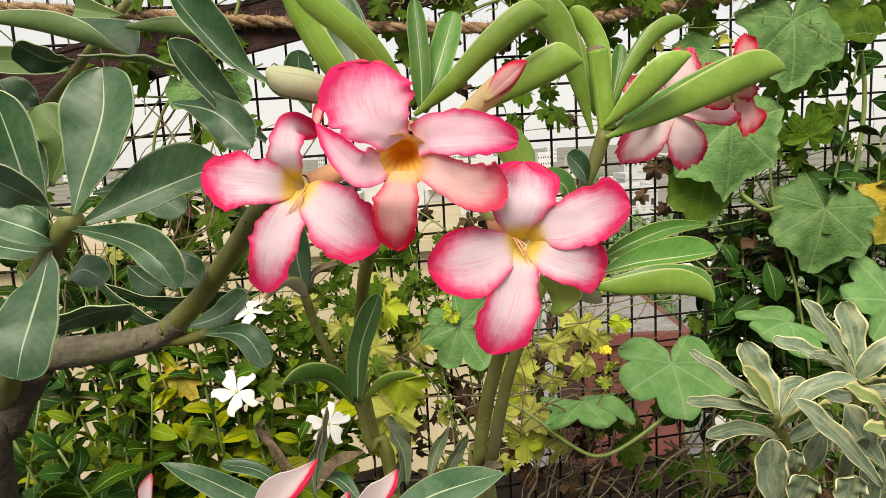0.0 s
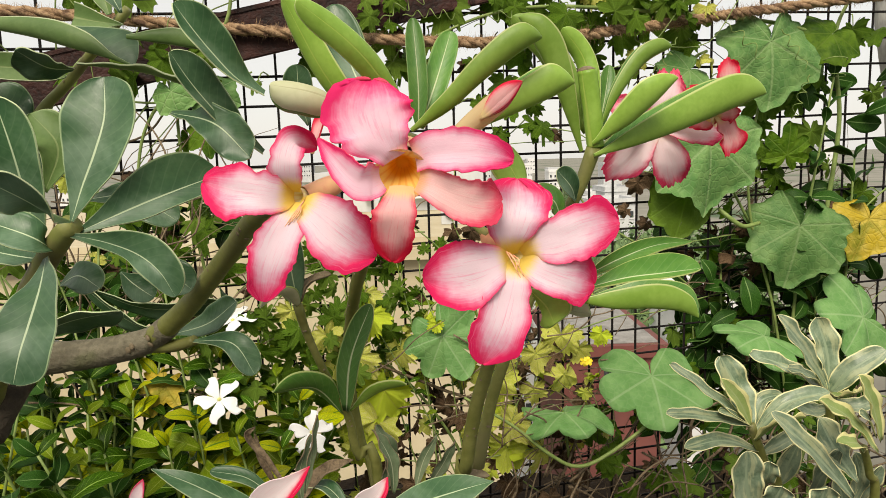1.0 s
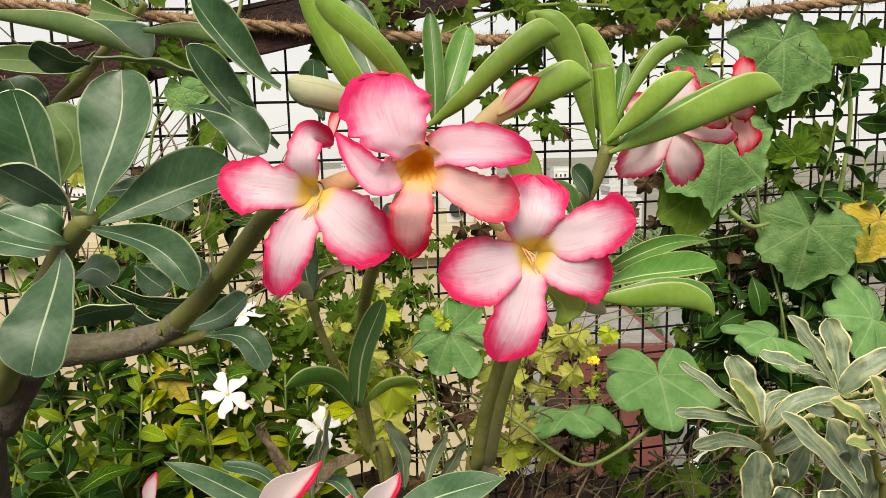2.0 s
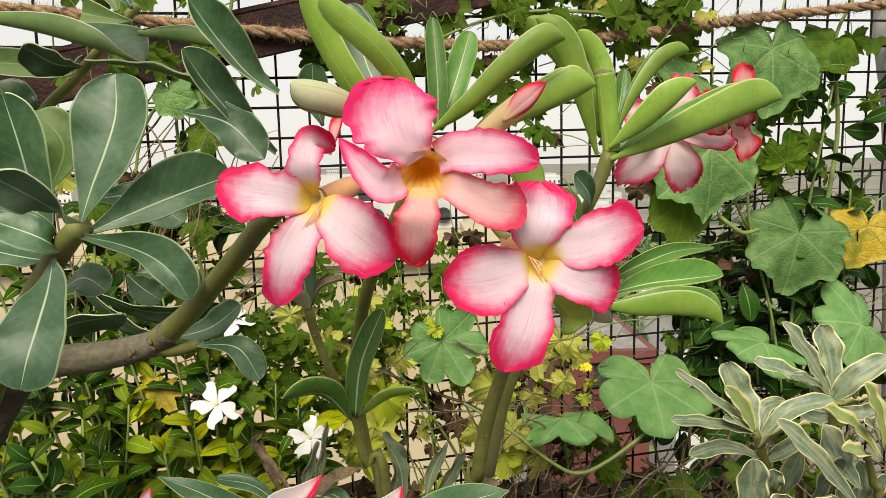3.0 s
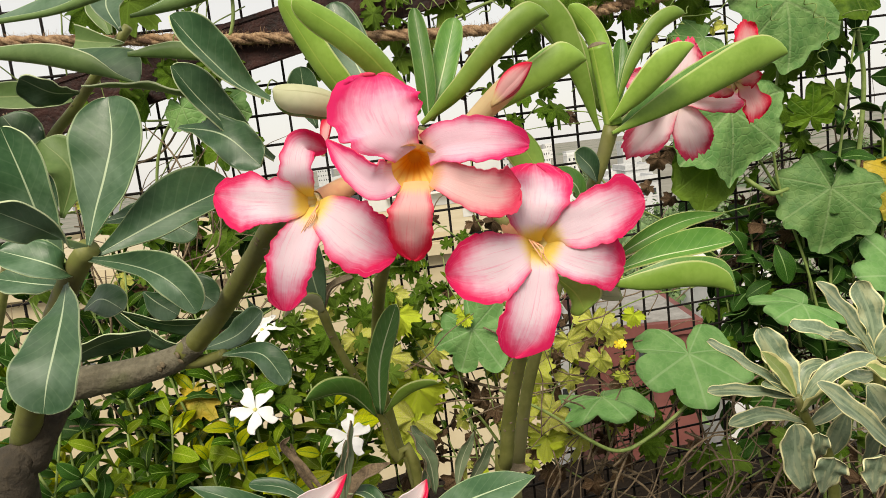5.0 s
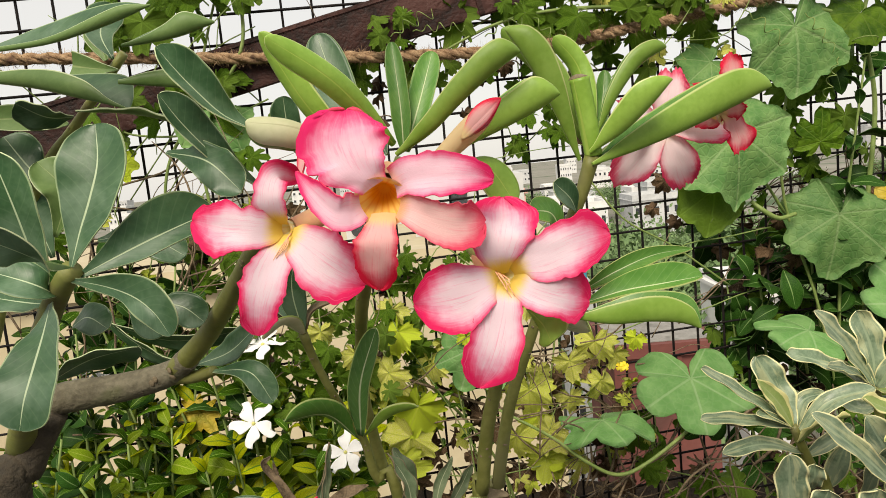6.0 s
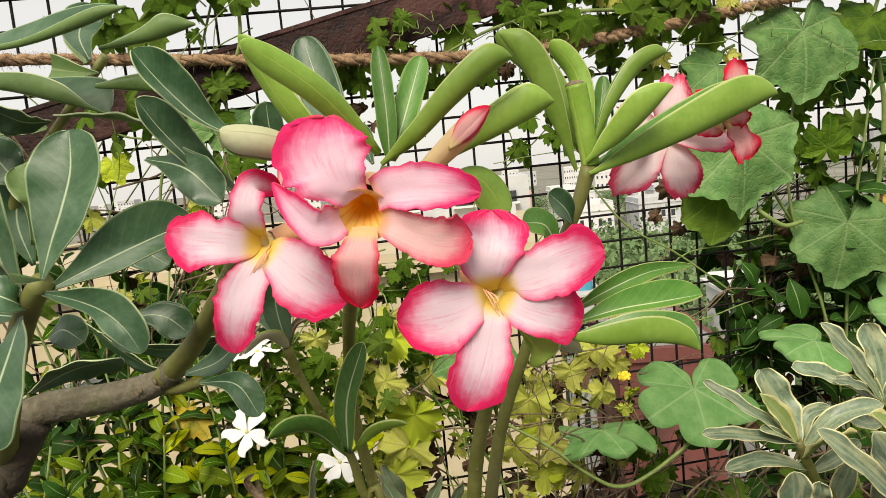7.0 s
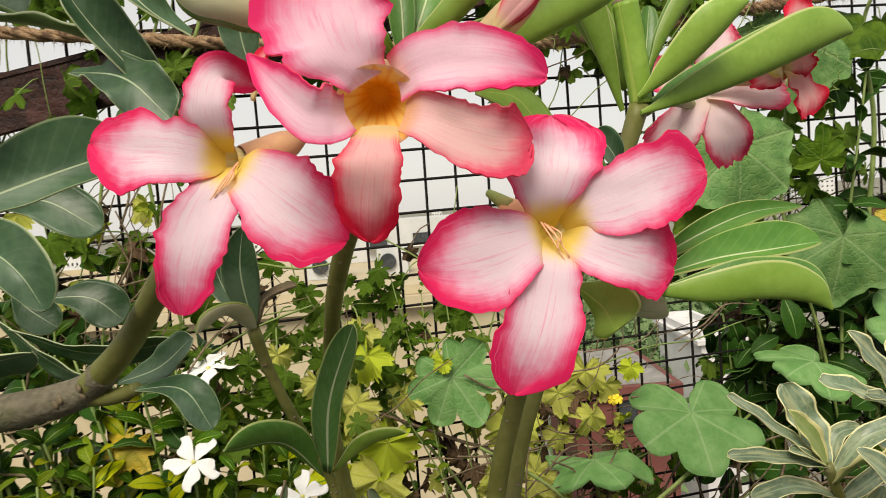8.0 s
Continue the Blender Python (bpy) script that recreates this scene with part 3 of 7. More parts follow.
def facing(at, tip, face, scale=1.0):
    """A pose at a point with +y towards tip and +z as near as can be to face."""
    y = Vector(tip).normalized()
    z = Vector(face) - y * Vector(face).dot(y)
    z = z.normalized() if z.length > 1e-4 else y.orthogonal().normalized()
    x = y.cross(z)
    return Matrix.Translation(at) @ Matrix((x, y, z)).transposed().to_4x4() @ Matrix.Diagonal((scale, scale, scale, 1))


def box_mesh(bm, lo, hi):
    a = [bm.verts.new((x, y, z)) for x in (lo[0], hi[0]) for y in (lo[1], hi[1]) for z in (lo[2], hi[2])]
    for q in ((0, 1, 3, 2), (4, 6, 7, 5), (0, 4, 5, 1), (2, 3, 7, 6), (0, 2, 6, 4), (1, 5, 7, 3)):
        bm.faces.new([a[i] for i in q])
    return bm


def box(name, lo, hi, material, parent=None, label="", bevel=0.0):
    bm = box_mesh(bmesh.new(), lo, hi)
    if bevel:
        bmesh.ops.bevel(bm, geom=bm.edges[:], offset=bevel, segments=2, affect="EDGES")
    return part(name, bm, material, parent, label, smooth=False)


def fence_y(x):
    """How far off the wire fence stands at x."""
    return 0.87 + 0.2 * x


CAM_SIDE = Vector((0, -1, 0.35))
AWAY = Vector((0, 1, -0.2))

# ---- the setting: roof terrace with a planter along its edge, the town below ----
tagged(box("terrace_floor", (-4, -4, -0.3), (4, 1.25, 0), CONCRETE), "weathered grey concrete roof terrace floor", "floor", kind="structure")
# unseen wall added behind the viewer to hold back low front sky light
tagged(box("unseen_wall_south", (-4, -2.45, 0.004), (4, -2.2, 2.9), GREY_PLASTER), "added grey wall, unseen behind the viewer, that holds back front sky light", "wall", kind="structure")
tagged(box("terrace_house_wall", (-4, -4, -12), (4, 1.25, -0.304), GREY_PLASTER), "grey plastered house wall below the terrace", "wall", kind="structure")
tagged(box("planter_wall", (-2.2, 0.20, 0.004), (2.2, 1.2, 0.74), CONCRETE), "raised concrete planter along the roof edge", "planter", kind="structure")
bed = bmesh.new()
bmesh.ops.create_grid(bed, x_segments=90, y_segments=22, size=0.5)
for v in bed.verts:
    v.co = Vector((v.co.x * 4.3, 0.70 + v.co.y * 0.92, 0.775))
    v.co.z += 0.035 * noise.noise(v.co * 9) + 0.012 * noise.noise(v.co * 40)
tagged(part("soil", bed, SOIL), "dark crumbly planter soil", "soil", kind="structure")

ground = bmesh.new()
bmesh.ops.create_grid(ground, x_segments=60, y_segments=60, size=3000)
for v in ground.verts:
    v.co.z = -12 + 0.8 * noise.noise(v.co * 0.004)
tagged(part("ground", ground, GROUND), "dusty town ground with green patches", "ground", kind="structure")


def window_set(house, x0, x1, y, z0, z1, columns, floors, material=DARK_GLASS):
    """Window panes with a frame and sill, set proud into a front wall that looks towards -y."""
    wx, wz = (x1 - x0) / columns, (z1 - z0) / floors
    for i in range(columns):
        for j in range(floors):
            cx, cz = x0 + wx * (i + 0.5), z0 + wz * (j + 0.5)
            w = part("window", box_mesh(bmesh.new(), (cx - wx * 0.2, y - 0.05, cz - wz * 0.16), (cx + wx * 0.2, y + 0.1, cz + wz * 0.16)), material, house, "dark window", smooth=False)
            part("window_sill", box_mesh(bmesh.new(), (cx - wx * 0.26, y - 0.18, cz - wz * 0.22), (cx + wx * 0.26, y + 0.05, cz - wz * 0.165)), WHITEWASH, w, smooth=False)


def house(name, lo, hi, wall, label, columns=3, floors=3, parapet=0.5, windows=True):
    """A flat-roofed house: walls, roof slab with parapet, windows."""
    h = thing(name, ((lo[0] + hi[0]) / 2, (lo[1] + hi[1]) / 2, lo[2]), label, "building")
    part("wall", box_mesh(bmesh.new(), lo, hi), wall, h, smooth=False)
    bm = bmesh.new()
    d = 0.12 + 0.02 * (hi[0] - lo[0])
    e = 0.15
    box_mesh(bm, (lo[0] - e, lo[1] - e, hi[2] + 0.004), (hi[0] + e, hi[1] + e, hi[2] + 0.12))
    for a, b in (((lo[0], lo[1], 0), (hi[0], lo[1] + d, 0)), ((lo[0], hi[1] - d, 0), (hi[0], hi[1], 0)), ((lo[0], lo[1] + d, 0), (lo[0] + d, hi[1] - d, 0)), ((hi[0] - d, lo[1] + d, 0), (hi[0], hi[1] - d, 0))):
        part("parapet", box_mesh(bmesh.new(), (a[0], a[1], hi[2] + 0.124), (b[0], b[1], hi[2] + 0.12 + parapet)), wall, h, smooth=False)
    part("roof", bm, wall, h, smooth=False)
    if windows:
        window_set(h, lo[0], hi[0], lo[1], hi[2] - 3.1 * floors, hi[2], columns, floors)
    return h


# the beige house just across, its parapet below eye level
a, b = (-8.4744, 7.0000, 1.0474), (0.7717, 7.0000, 0.2713)
beige = house("neighbour_house", (a[0], 7, -12), (b[0], 15, 0.32), BEIGE, "pale beige plastered house with a flat roof", parapet=0.10, windows=False)
for i, (x, w) in enumerate(((-1.55, 0.5), (-0.62, 0.42), (0.30, 0.42))):
    unit = thing("air_conditioner", (x, 9.5, 0.444), "grey outdoor air conditioner unit on the roof", "air conditioner", "roof units")
    part("casing", box_mesh(bmesh.new(), (x - w / 2, 9.3, 0.444), (x + w / 2, 9.7, 0.80)), GREY_PLASTER, unit, smooth=False)
    grille = bmesh.new()
    bmesh.ops.create_cone(grille, cap_ends=True, segments=24, radius1=0.11, radius2=0.11, depth=0.06, matrix=pose(x - 0.06, 9.28, 0.63, 90))
    part("fan_grille", grille, DARK_GLASS, unit, smooth=False)
block = thing("stair_house", (-0.5, 13, 0.444), "grey plastered rooftop stair house", "building")
part("wall", box_mesh(bmesh.new(), (-2.2, 12, 0.444), (0.9, 14.5, 1.15)), GREY_PLASTER, block, smooth=False)
window_set(block, -2.2, 0.9, 12, 0.5, 1.1, 4, 1)

# terracotta rooftop room with a flat concrete roof and one small window
a, b = (2.6273, 14.0000, -2.7468), (4.7774, 14.0000, -2.6449)
red = thing("terracotta_house", ((a[0] + b[0]) / 2, 15, -12), "terracotta plastered house with a concrete roof", "building")
z = a[2] - 0.25
part("wall", box_mesh(bmesh.new(), (a[0], 14, -12), (b[0], 17.5, z)), TERRACOTTA, red, smooth=False)
part("roof_edge", box_mesh(bmesh.new(), (a[0] - 0.12, 13.88, z + 0.004), (b[0] + 0.12, 17.6, z + 0.28)), TERRACOTTA, red, smooth=False)
part("roof", box_mesh(bmesh.new(), (a[0] + 0.05, 14.05, z + 0.284), (b[0] - 0.05, 17.4, z + 0.30)), CONCRETE, red, "grey concrete roof", smooth=False)
q = (3.7154, 14.0000, -3.2343)
win = part("window", box_mesh(bmesh.new(), (q[0] - 0.2, 13.97, q[2] - 0.3), (q[0] + 0.22, 14.1, q[2] + 0.3)), DARK_GLASS, red, "small dark window", smooth=False)
part("window_frame", box_mesh(bmesh.new(), (q[0] - 0.3, 13.93, q[2] - 0.34), (q[0] - 0.204, 14.05, q[2] + 0.34)), TERRACOTTA, win, smooth=False)
part("window_frame", box_mesh(bmesh.new(), (q[0] + 0.224, 13.93, q[2] - 0.34), (q[0] + 0.32, 14.05, q[2] + 0.34)), TERRACOTTA, win, smooth=False)
part("window_sill", box_mesh(bmesh.new(), (q[0] - 0.34, 13.88, q[2] - 0.42), (q[0] + 0.36, 14.05, q[2] - 0.344)), TERRACOTTA, win, smooth=False)

# whitewashed block beside it
a, b = (6.9000, 18.0000, -2.9077), (8.0000, 18.0000, -2.9913)
house("white_house", (a[0], 18, -12), (b[0], 21.5, a[2]), WHITEWASH, "whitewashed block of a neighbouring house", parapet=0.2, windows=False)
# pink tank room and blue water tank on roofs farther off
a, b = (1.7410, 45.0000, -2.6237), (3.3139, 45.0000, -0.7939)
house("pink_house", (a[0], 45, -12), (b[0], 49, b[2]), PINK_PLASTER, "dusty pink plastered house", columns=2, floors=3, parapet=0.2)
c = (3.4639, 24.0000, -3.0649)
house("tank_house", (c[0] - 0.5, 24, -12), (c[0] + 0.55, 27, c[2] - 0.55), GREY_PLASTER, "grey plastered house under a water tank", columns=2, floors=3, parapet=0.1)
tank = thing("water_tank", (c[0], 25, c[2] - 0.42), "teal plastic water tank on a flat roof", "water tank")
bm = bmesh.new()
bmesh.ops.create_cone(bm, cap_ends=True, segments=28, radius1=0.42, radius2=0.42, depth=0.9, matrix=pose(c[0], 25, c[2] + 0.03))
bmesh.ops.create_cone(bm, cap_ends=True, segments=28, radius1=0.44, radius2=0.2, depth=0.2, matrix=pose(c[0], 25, c[2] + 0.57))
part("tank_body", bm, TANK, tank, smooth=False)
bm = bmesh.new()
bmesh.ops.create_cone(bm, cap_ends=True, segments=20, radius1=0.18, radius2=0.18, depth=0.08, matrix=pose(c[0], 25, c[2] + 0.70))
part("lid", bm, TANK, tank, smooth=False)

# the town towards the horizon
rng = random.Random(4)
# only white and cool grey walls, their paleness in place of distance haze
walls = [WHITEWASH, WHITEWASH, GREY_PLASTER, WHITEWASH, GREY_PLASTER]
for i in range(46):
    near = i < 9
    y = 90 + 6.0 * i if near else 120 + 11.0 * i
    x = (rng.uniform(0.10, 0.26) if near else rng.uniform(-0.62, 0.62)) * y
    w, tall = rng.uniform(4.5, 8) if near else rng.uniform(6, 12), rng.uniform(5.0, 8.0) if near else rng.uniform(6, 11) + (3.5 if i > 24 else 0) * rng.random()
    house("town_house", (x, y, -12.5), (x + w, y + 9, -12 + tall), walls[i % 5], "far flat-roofed town house with rows of windows", columns=rng.randint(3, 6), floors=3, parapet=0.8)


def far_tree(at, size, seed):
    """A broad town tree: tapered trunk with limbs and a ragged crown of many small leaf clumps."""
    r = random.Random(seed)
    t = thing("tree", at, "dark green broadleaf tree in the town", "tree", "town trees")
    bm = bmesh.new()
    top = Vector(at) + Vector((0, 0, size * 0.5))
    tube_mesh(bm, [at, Vector(at) + Vector((0.1, 0, size * 0.28)), top], [size * 0.05, size * 0.035, size * 0.015], 7, 8)
    hubs = []
    for i in range(7):
        a = i * 2.4 + r.random()
        tip = Vector(at) + Vector((math.cos(a) * size * 0.33, math.sin(a) * size * 0.33, size * r.uniform(0.5, 0.85)))
        tube_mesh(bm, [Vector(at) + Vector((0, 0, size * 0.25)), (Vector(at) + Vector((0, 0, size * 0.4)) + tip) / 2, tip], [size * 0.025, size * 0.015, size * 0.005], 5, 6)
        hubs.append(tip)
    part("trunk", bm, DRY_STEM, t)
    vs, fs = [], []
    for i in range(2600):
        h = r.choice(hubs) * 0.6 + top * 0.4 + Vector((0, 0, size * 0.08))
        d = Vector((r.gauss(0, 1), r.gauss(0, 1), r.gauss(0, 0.7))) * size * 0.16
        c = h + d
        n = Vector((r.gauss(0, 1), r.gauss(0, 1), r.gauss(0.8, 1))).normalized()
        s = n.orthogonal().normalized() * size * r.uniform(0.012, 0.032)
        q = n.cross(s)
        k = len(vs)
        vs += [c - s, c + q * 0.6, c + s, c - q * 0.6]
        fs.append((k, k + 1, k + 2, k + 3))
    mesh = bpy.data.meshes.new("crown")
    mesh.from_pydata([v - Vector(at) for v in vs], [], fs)
    mesh.materials.append(HAZED_TREE_LEAF)
    crown = new("crown", mesh)
    crown.parent = t
    return t


first = far_tree((0, 0, -12.3), 9.0, 1)
first.location = (9, 44, -12.3)
second = far_tree((0, 0, -12.3), 8.0, 2)
second.location = (3.5, 40, -12.3)
for i in range(40):
    y = rng.uniform(30, 60) if i < 26 else rng.uniform(60, 160)
    x = rng.uniform(0.02, 0.45) * y if i < 26 else rng.uniform(-0.6, 0.6) * y
    copy_thing(first if i % 2 else second, pose(x, y, -12.3, 0, 0, rng.uniform(0, 360)) @ Matrix.Diagonal((1, 1, rng.uniform(0.7, 0.95), 1)))

for k, top in enumerate(((5.3851, 30.0000, -3.1081), (7.9400, 34.0000, -3.4286), (10.1854, 36.0000, -3.5594), (11.5258, 55.0000, -5.1149), (16.5186, 60.0000, -5.5422), (6.8721, 22.0000, -3.5634), (8.4822, 24.0000, -3.8869), (7.0799, 27.0000, -4.8056), (6.1531, 30.0000, -4.8369), (10.2586, 26.0000, -3.9710), (13.3075, 30.0000, -4.1558), (14.5695, 40.0000, -4.0509), (8.0689, 60.0000, -6.0756), (5.9586, 70.0000, -6.4242), (19.4514, 60.0000, -5.5470))):
    tall = (top[2] + 12.3) / (9.0 if k % 2 else 8.0) * 1.06
    copy_thing(first if k % 2 else second, pose(top[0], top[1], -12.3, 0, 0, 40 * k) @ Matrix.Diagonal((tall * 0.8, tall * 0.8, tall, 1)))

# ---- wire fence ----
fence = thing("wire_fence", (0, 0.87, 0.79), "black coated welded wire mesh fence", "fence")
along = Vector((1, 0.2, 0)).normalized()
lean = math.tan(radians(1.0))
rng = random.Random(9)
for i in range(-20, 24):
    s = -0.0115 + 0.0355 * i
    c = Vector((0, 0.87, 0)) + along * s
    dx = rng.uniform(-0.004, 0.004)
    tube("wire", [c + Vector((0, 0, 0.79)), c + along * rng.uniform(-0.002, 0.002) + Vector((0, 0, 1.2)), c + along * dx + Vector((0, 0, 1.8))], [0.0016] * 3, WIRE, fence, sides=6, count=7)
for j in range(-12, 17):
    z = 1.2385 + 0.0347 * j
    tube("wire", [Vector((0, 0.8672, z)) + along * s + Vector((0, 0, lean * s + rng.uniform(-0.0012, 0.0012))) for s in (-0.72, -0.3, 0.1, 0.45, 0.83)], [0.0016] * 5, WIRE, fence, sides=6, count=17)

# rusty angle iron that slants behind the rope
a, b = Vector((-0.4313, 0.7487, 1.4188)), Vector((0.0666, 0.8483, 1.5397))
beam = thing("steel_beam", a, "rusty dark brown angle iron rail", "rail")
d = (b - a).normalized()
up = (Vector((0, 0, 1)) - d * d.z).normalized()
out = d.cross(up)
a, b = a - d * 0.35, b + d * 0.5
bm = bmesh.new()


def bar(bm, a, b, u0, u1, o0, o1):
    q = [bm.verts.new(p + up * u + out * o) for p in (a, b) for u, o in ((u0, o0), (u1, o0), (u1, o1), (u0, o1))]
    for f in ((0, 1, 2, 3), (7, 6, 5, 4), (0, 4, 5, 1), (1, 5, 6, 2), (2, 6, 7, 3), (3, 7, 4, 0)):
        bm.faces.new([q[i] for i in f])


bar(bm, a, b, -0.024, 0.024, 0.0, 0.006)
bmesh.ops.bevel(bm, geom=bm.edges[:], offset=0.0012, segments=2, affect="EDGES")
part("web", bm, RUST, beam, smooth=False)
bm = bmesh.new()
bar(bm, a, b, 0.0245, 0.0305, -0.036, 0.006)
bmesh.ops.bevel(bm, geom=bm.edges[:], offset=0.0012, segments=2, affect="EDGES")
part("flange", bm, RUST, beam, smooth=False)
bm = bmesh.new()
c = a.lerp(b, 0.64)
bar(bm, c, c + d * 0.006, -0.023, 0.023, 0.0062, 0.0085)
part("weld_seam", bm, RUST, beam, smooth=False)

# coir rope along the fence
line = smooth_path([(-0.4972, 0.7206, 1.5100), (-0.4194, 0.7361, 1.5052), (-0.2560, 0.7688, 1.4939), (-0.0814, 0.8037, 1.4818), (0.0805, 0.8361, 1.4756), (0.1724, 0.8545, 1.4808), (0.2745, 0.8749, 1.4934), (0.3799, 0.8960, 1.5077), (0.4813, 0.9163, 1.5216), (0.6780, 0.9556, 1.5433)], 160)
rope = thing("rope", line[0], "frayed brown coir rope tied along the fence", "rope")
for k in range(3):
    bm = bmesh.new()
    pts = []
    for i, c in enumerate(line):
        w = i * 0.95 + k * math.tau / 3
        t = (line[min(i + 1, 159)] - line[max(i - 1, 0)]).normalized()
        n1 = t.orthogonal().normalized()
        pts.append(c + (n1 * math.cos(w) + t.cross(n1) * math.sin(w)) * 0.0029 + Vector((0, 0, 0.0012 * noise.noise(c * 30))))
    part("strand", tube_mesh(bm, pts, [0.0034, 0.0039, 0.0034], 7, 320, 0.14, k), ROPE, rope)
rng = random.Random(3)
vs, fs = [], []
for i in range(7000):
    c = line[rng.randrange(160)].lerp(line[rng.randrange(159)], 0) + Vector((rng.uniform(-0.005, 0.005), 0, 0))
    w = Vector((rng.gauss(0, 1), rng.gauss(0, 1), rng.gauss(0, 1))).normalized()
    w2 = (w + Vector((rng.gauss(0, 0.7), rng.gauss(0, 0.7), rng.gauss(0, 0.7)))).normalized()
    p0, p1 = c + w * 0.0045, c + w * 0.0075
    p2 = p1 + w2 * rng.uniform(0.002, 0.010)
    s = w.cross(w2).normalized() * 0.00022
    k = len(vs)
    vs += [p0 - s, p0 + s, p1 + s, p1 - s, p2]
    fs += [(k, k + 1, k + 2, k + 3), (k + 3, k + 2, k + 4)]
mesh = bpy.data.meshes.new("fuzz")
mesh.from_pydata([v - line[0] for v in vs], [], fs)
mesh.materials.append(ROPE)
ob = new("fuzz", mesh)
ob.parent = rope
tagged(ob, "loose coir fibres", kind="stuff")

# ---- desert rose in the middle: stems, leaves, flowers ----
plant = thing("desert_rose", (0.02, 0.42, 0.76), "desert rose shrub with pink and white flowers in bloom", "plant")
YOUNG = (YOUNG_TOP, YOUNG_UNDER)
CREAM = (YOUNG_TOP, CREAM_UNDER)
FORK_TOP = blade_material("fork_leaf_top", (0.06, 0.17, 0.035), (0.10, 0.24, 0.055), (0.55, 0.64, 0.40), (0.36, 0.46, 0.16), rough=0.4, rib_width=0.12, rim_from=0.9)


def scars(parent, points, radius, count, seed):
    """Small pale leaf scars sunk on a stem."""
    r = random.Random(seed)
    line = smooth_path(points, 40)
    for i in range(count):
        k = r.randrange(4, 36)
        t = (line[k + 1] - line[k]).normalized()
        n = (Vector((r.uniform(-1, 1), -1, r.uniform(-0.3, 0.3)))).normalized()
        n = (n - t * n.dot(t)).normalized()
        bm = bmesh.new()
        bmesh.ops.create_uvsphere(bm, u_segments=8, v_segments=5, radius=radius * 0.26)
        m = facing(line[k] + n * radius * 0.93, t, n)
        bmesh.ops.transform(bm, matrix=m @ Matrix.Diagonal((1, 0.8, 0.35, 1)), verts=bm.verts)
        part("leaf_scar", bm, SCAR, parent)


def stem(parent, points, radii, material=STEM, count=26, marks=6, seed=0, name="stem"):
    s = tube(name, points, radii, material, parent, sides=14, count=count, knots=0.035, seed=seed)
    scars(s, points, sum(radii) / len(radii), marks, seed)
    return s


def flower(parent, centre, axis, petals, throat=0.0085, depth=0.010, mats=(PETAL, PETAL_BACK), seed=0, name="flower", ripple=0.028, back=None, lining=None, tail=None):
    """A five-petalled trumpet: petals as (tip, width, cup, face or None), set edge to edge round a bowl that runs back aslant into the tube."""
    axis, c = Vector(axis).normalized(), Vector(centre)
    back = Vector(back).normalized() if back else -axis
    bm = bmesh.new()
    uv = bm.loops.layers.uv.verify()
    side = axis.orthogonal().normalized()
    other = axis.cross(side)
    rings, sides = [], 40
    for i in range(14):
        if i < 4:  # the fused foot of the petals, a shallow flare
            g = i / 4
            r, at = throat * (1.5 - 0.5 * g ** 0.7), c - axis * (0.0012 + 0.0008 * (1 - g))
        else:
            g = (i - 4) / 9
            r, at = throat * max(0.02, math.sqrt(max(0.0, 1 - g ** 2.2))), c + back * depth * (g + 0.1)
        rings.append([bm.verts.new(at + (side * math.cos(j / sides * math.tau) + other * math.sin(j / sides * math.tau)) * r) for j in range(sides)])
    for i in range(13):
        for j in range(sides):
            f = bm.faces.new((rings[i][j], rings[i + 1][j], rings[i + 1][(j + 1) % sides], rings[i][(j + 1) % sides]))
            for loop, (a, b) in zip(f.loops, ((i, j), (i + 1, j), (i + 1, j + 1), (i, j + 1))):
                loop[uv].uv = (b / sides, a / 13)
    for loop in bm.faces.new(rings[-1][::-1]).loops:
        loop[uv].uv = (0.5, 1.0)
    fl = part(name, bm, lining or YELLOW_THROAT, parent)
    way = Vector(tail).normalized() if tail else back
    seat = c + back * max(depth * 0.6, throat * 1.5)
    end = seat + way * 0.020
    tube("flower_tube", [c + back * throat * 1.0, seat + way * 0.007, end], [throat * 0.75, throat * 0.9, throat * 0.4], TUBE, fl, sides=20, count=14, close=False)
    tube("calyx", [end - way * 0.004, end, end + way * 0.006], [throat * 0.5, throat * 0.45, throat * 0.25], CALYX, fl, sides=10, count=6)
    for k, (tip, width, cup, face, *rest) in enumerate(petals):
        tip = Vector(tip)
        d = tip - c
        flat = (d - axis * d.dot(axis)).normalized()
        root = c + flat * throat * (0.88 if lining else 0.22) + back * depth * (0.10 + 0.02 * (k % 2))
        lift = rest[0] if rest else 0.12
        size = (tip - root).length
        mid = root.lerp(tip, 0.5) + axis * size * lift
        low = root.lerp(mid, 0.5) + axis * size * lift * 0.25
        high = mid.lerp(tip, 0.5) + axis * size * lift * 0.25
        foot = min(0.6, (1.3 if lining else 0.55) * throat / width)

        def outline(v, foot=foot):
            return max((0.16 if lining else 0.05) + 0.84 * fan_shape(v) ** 0.65, foot)

        leaf(fl, [root, low, mid, high, tip], width, face or axis, rest[2] if len(rest) > 2 else mats, "petal", shape=outline, fan=0.28, cup=cup, thick=0.0005, wave=ripple, waves=2.2, nu=30, nv=44, seed=seed * 7 + k, notch=0.0, ragged=0.10, crumple=0.07, skew=rest[1] if len(rest) > 1 else 0.06)
    return fl


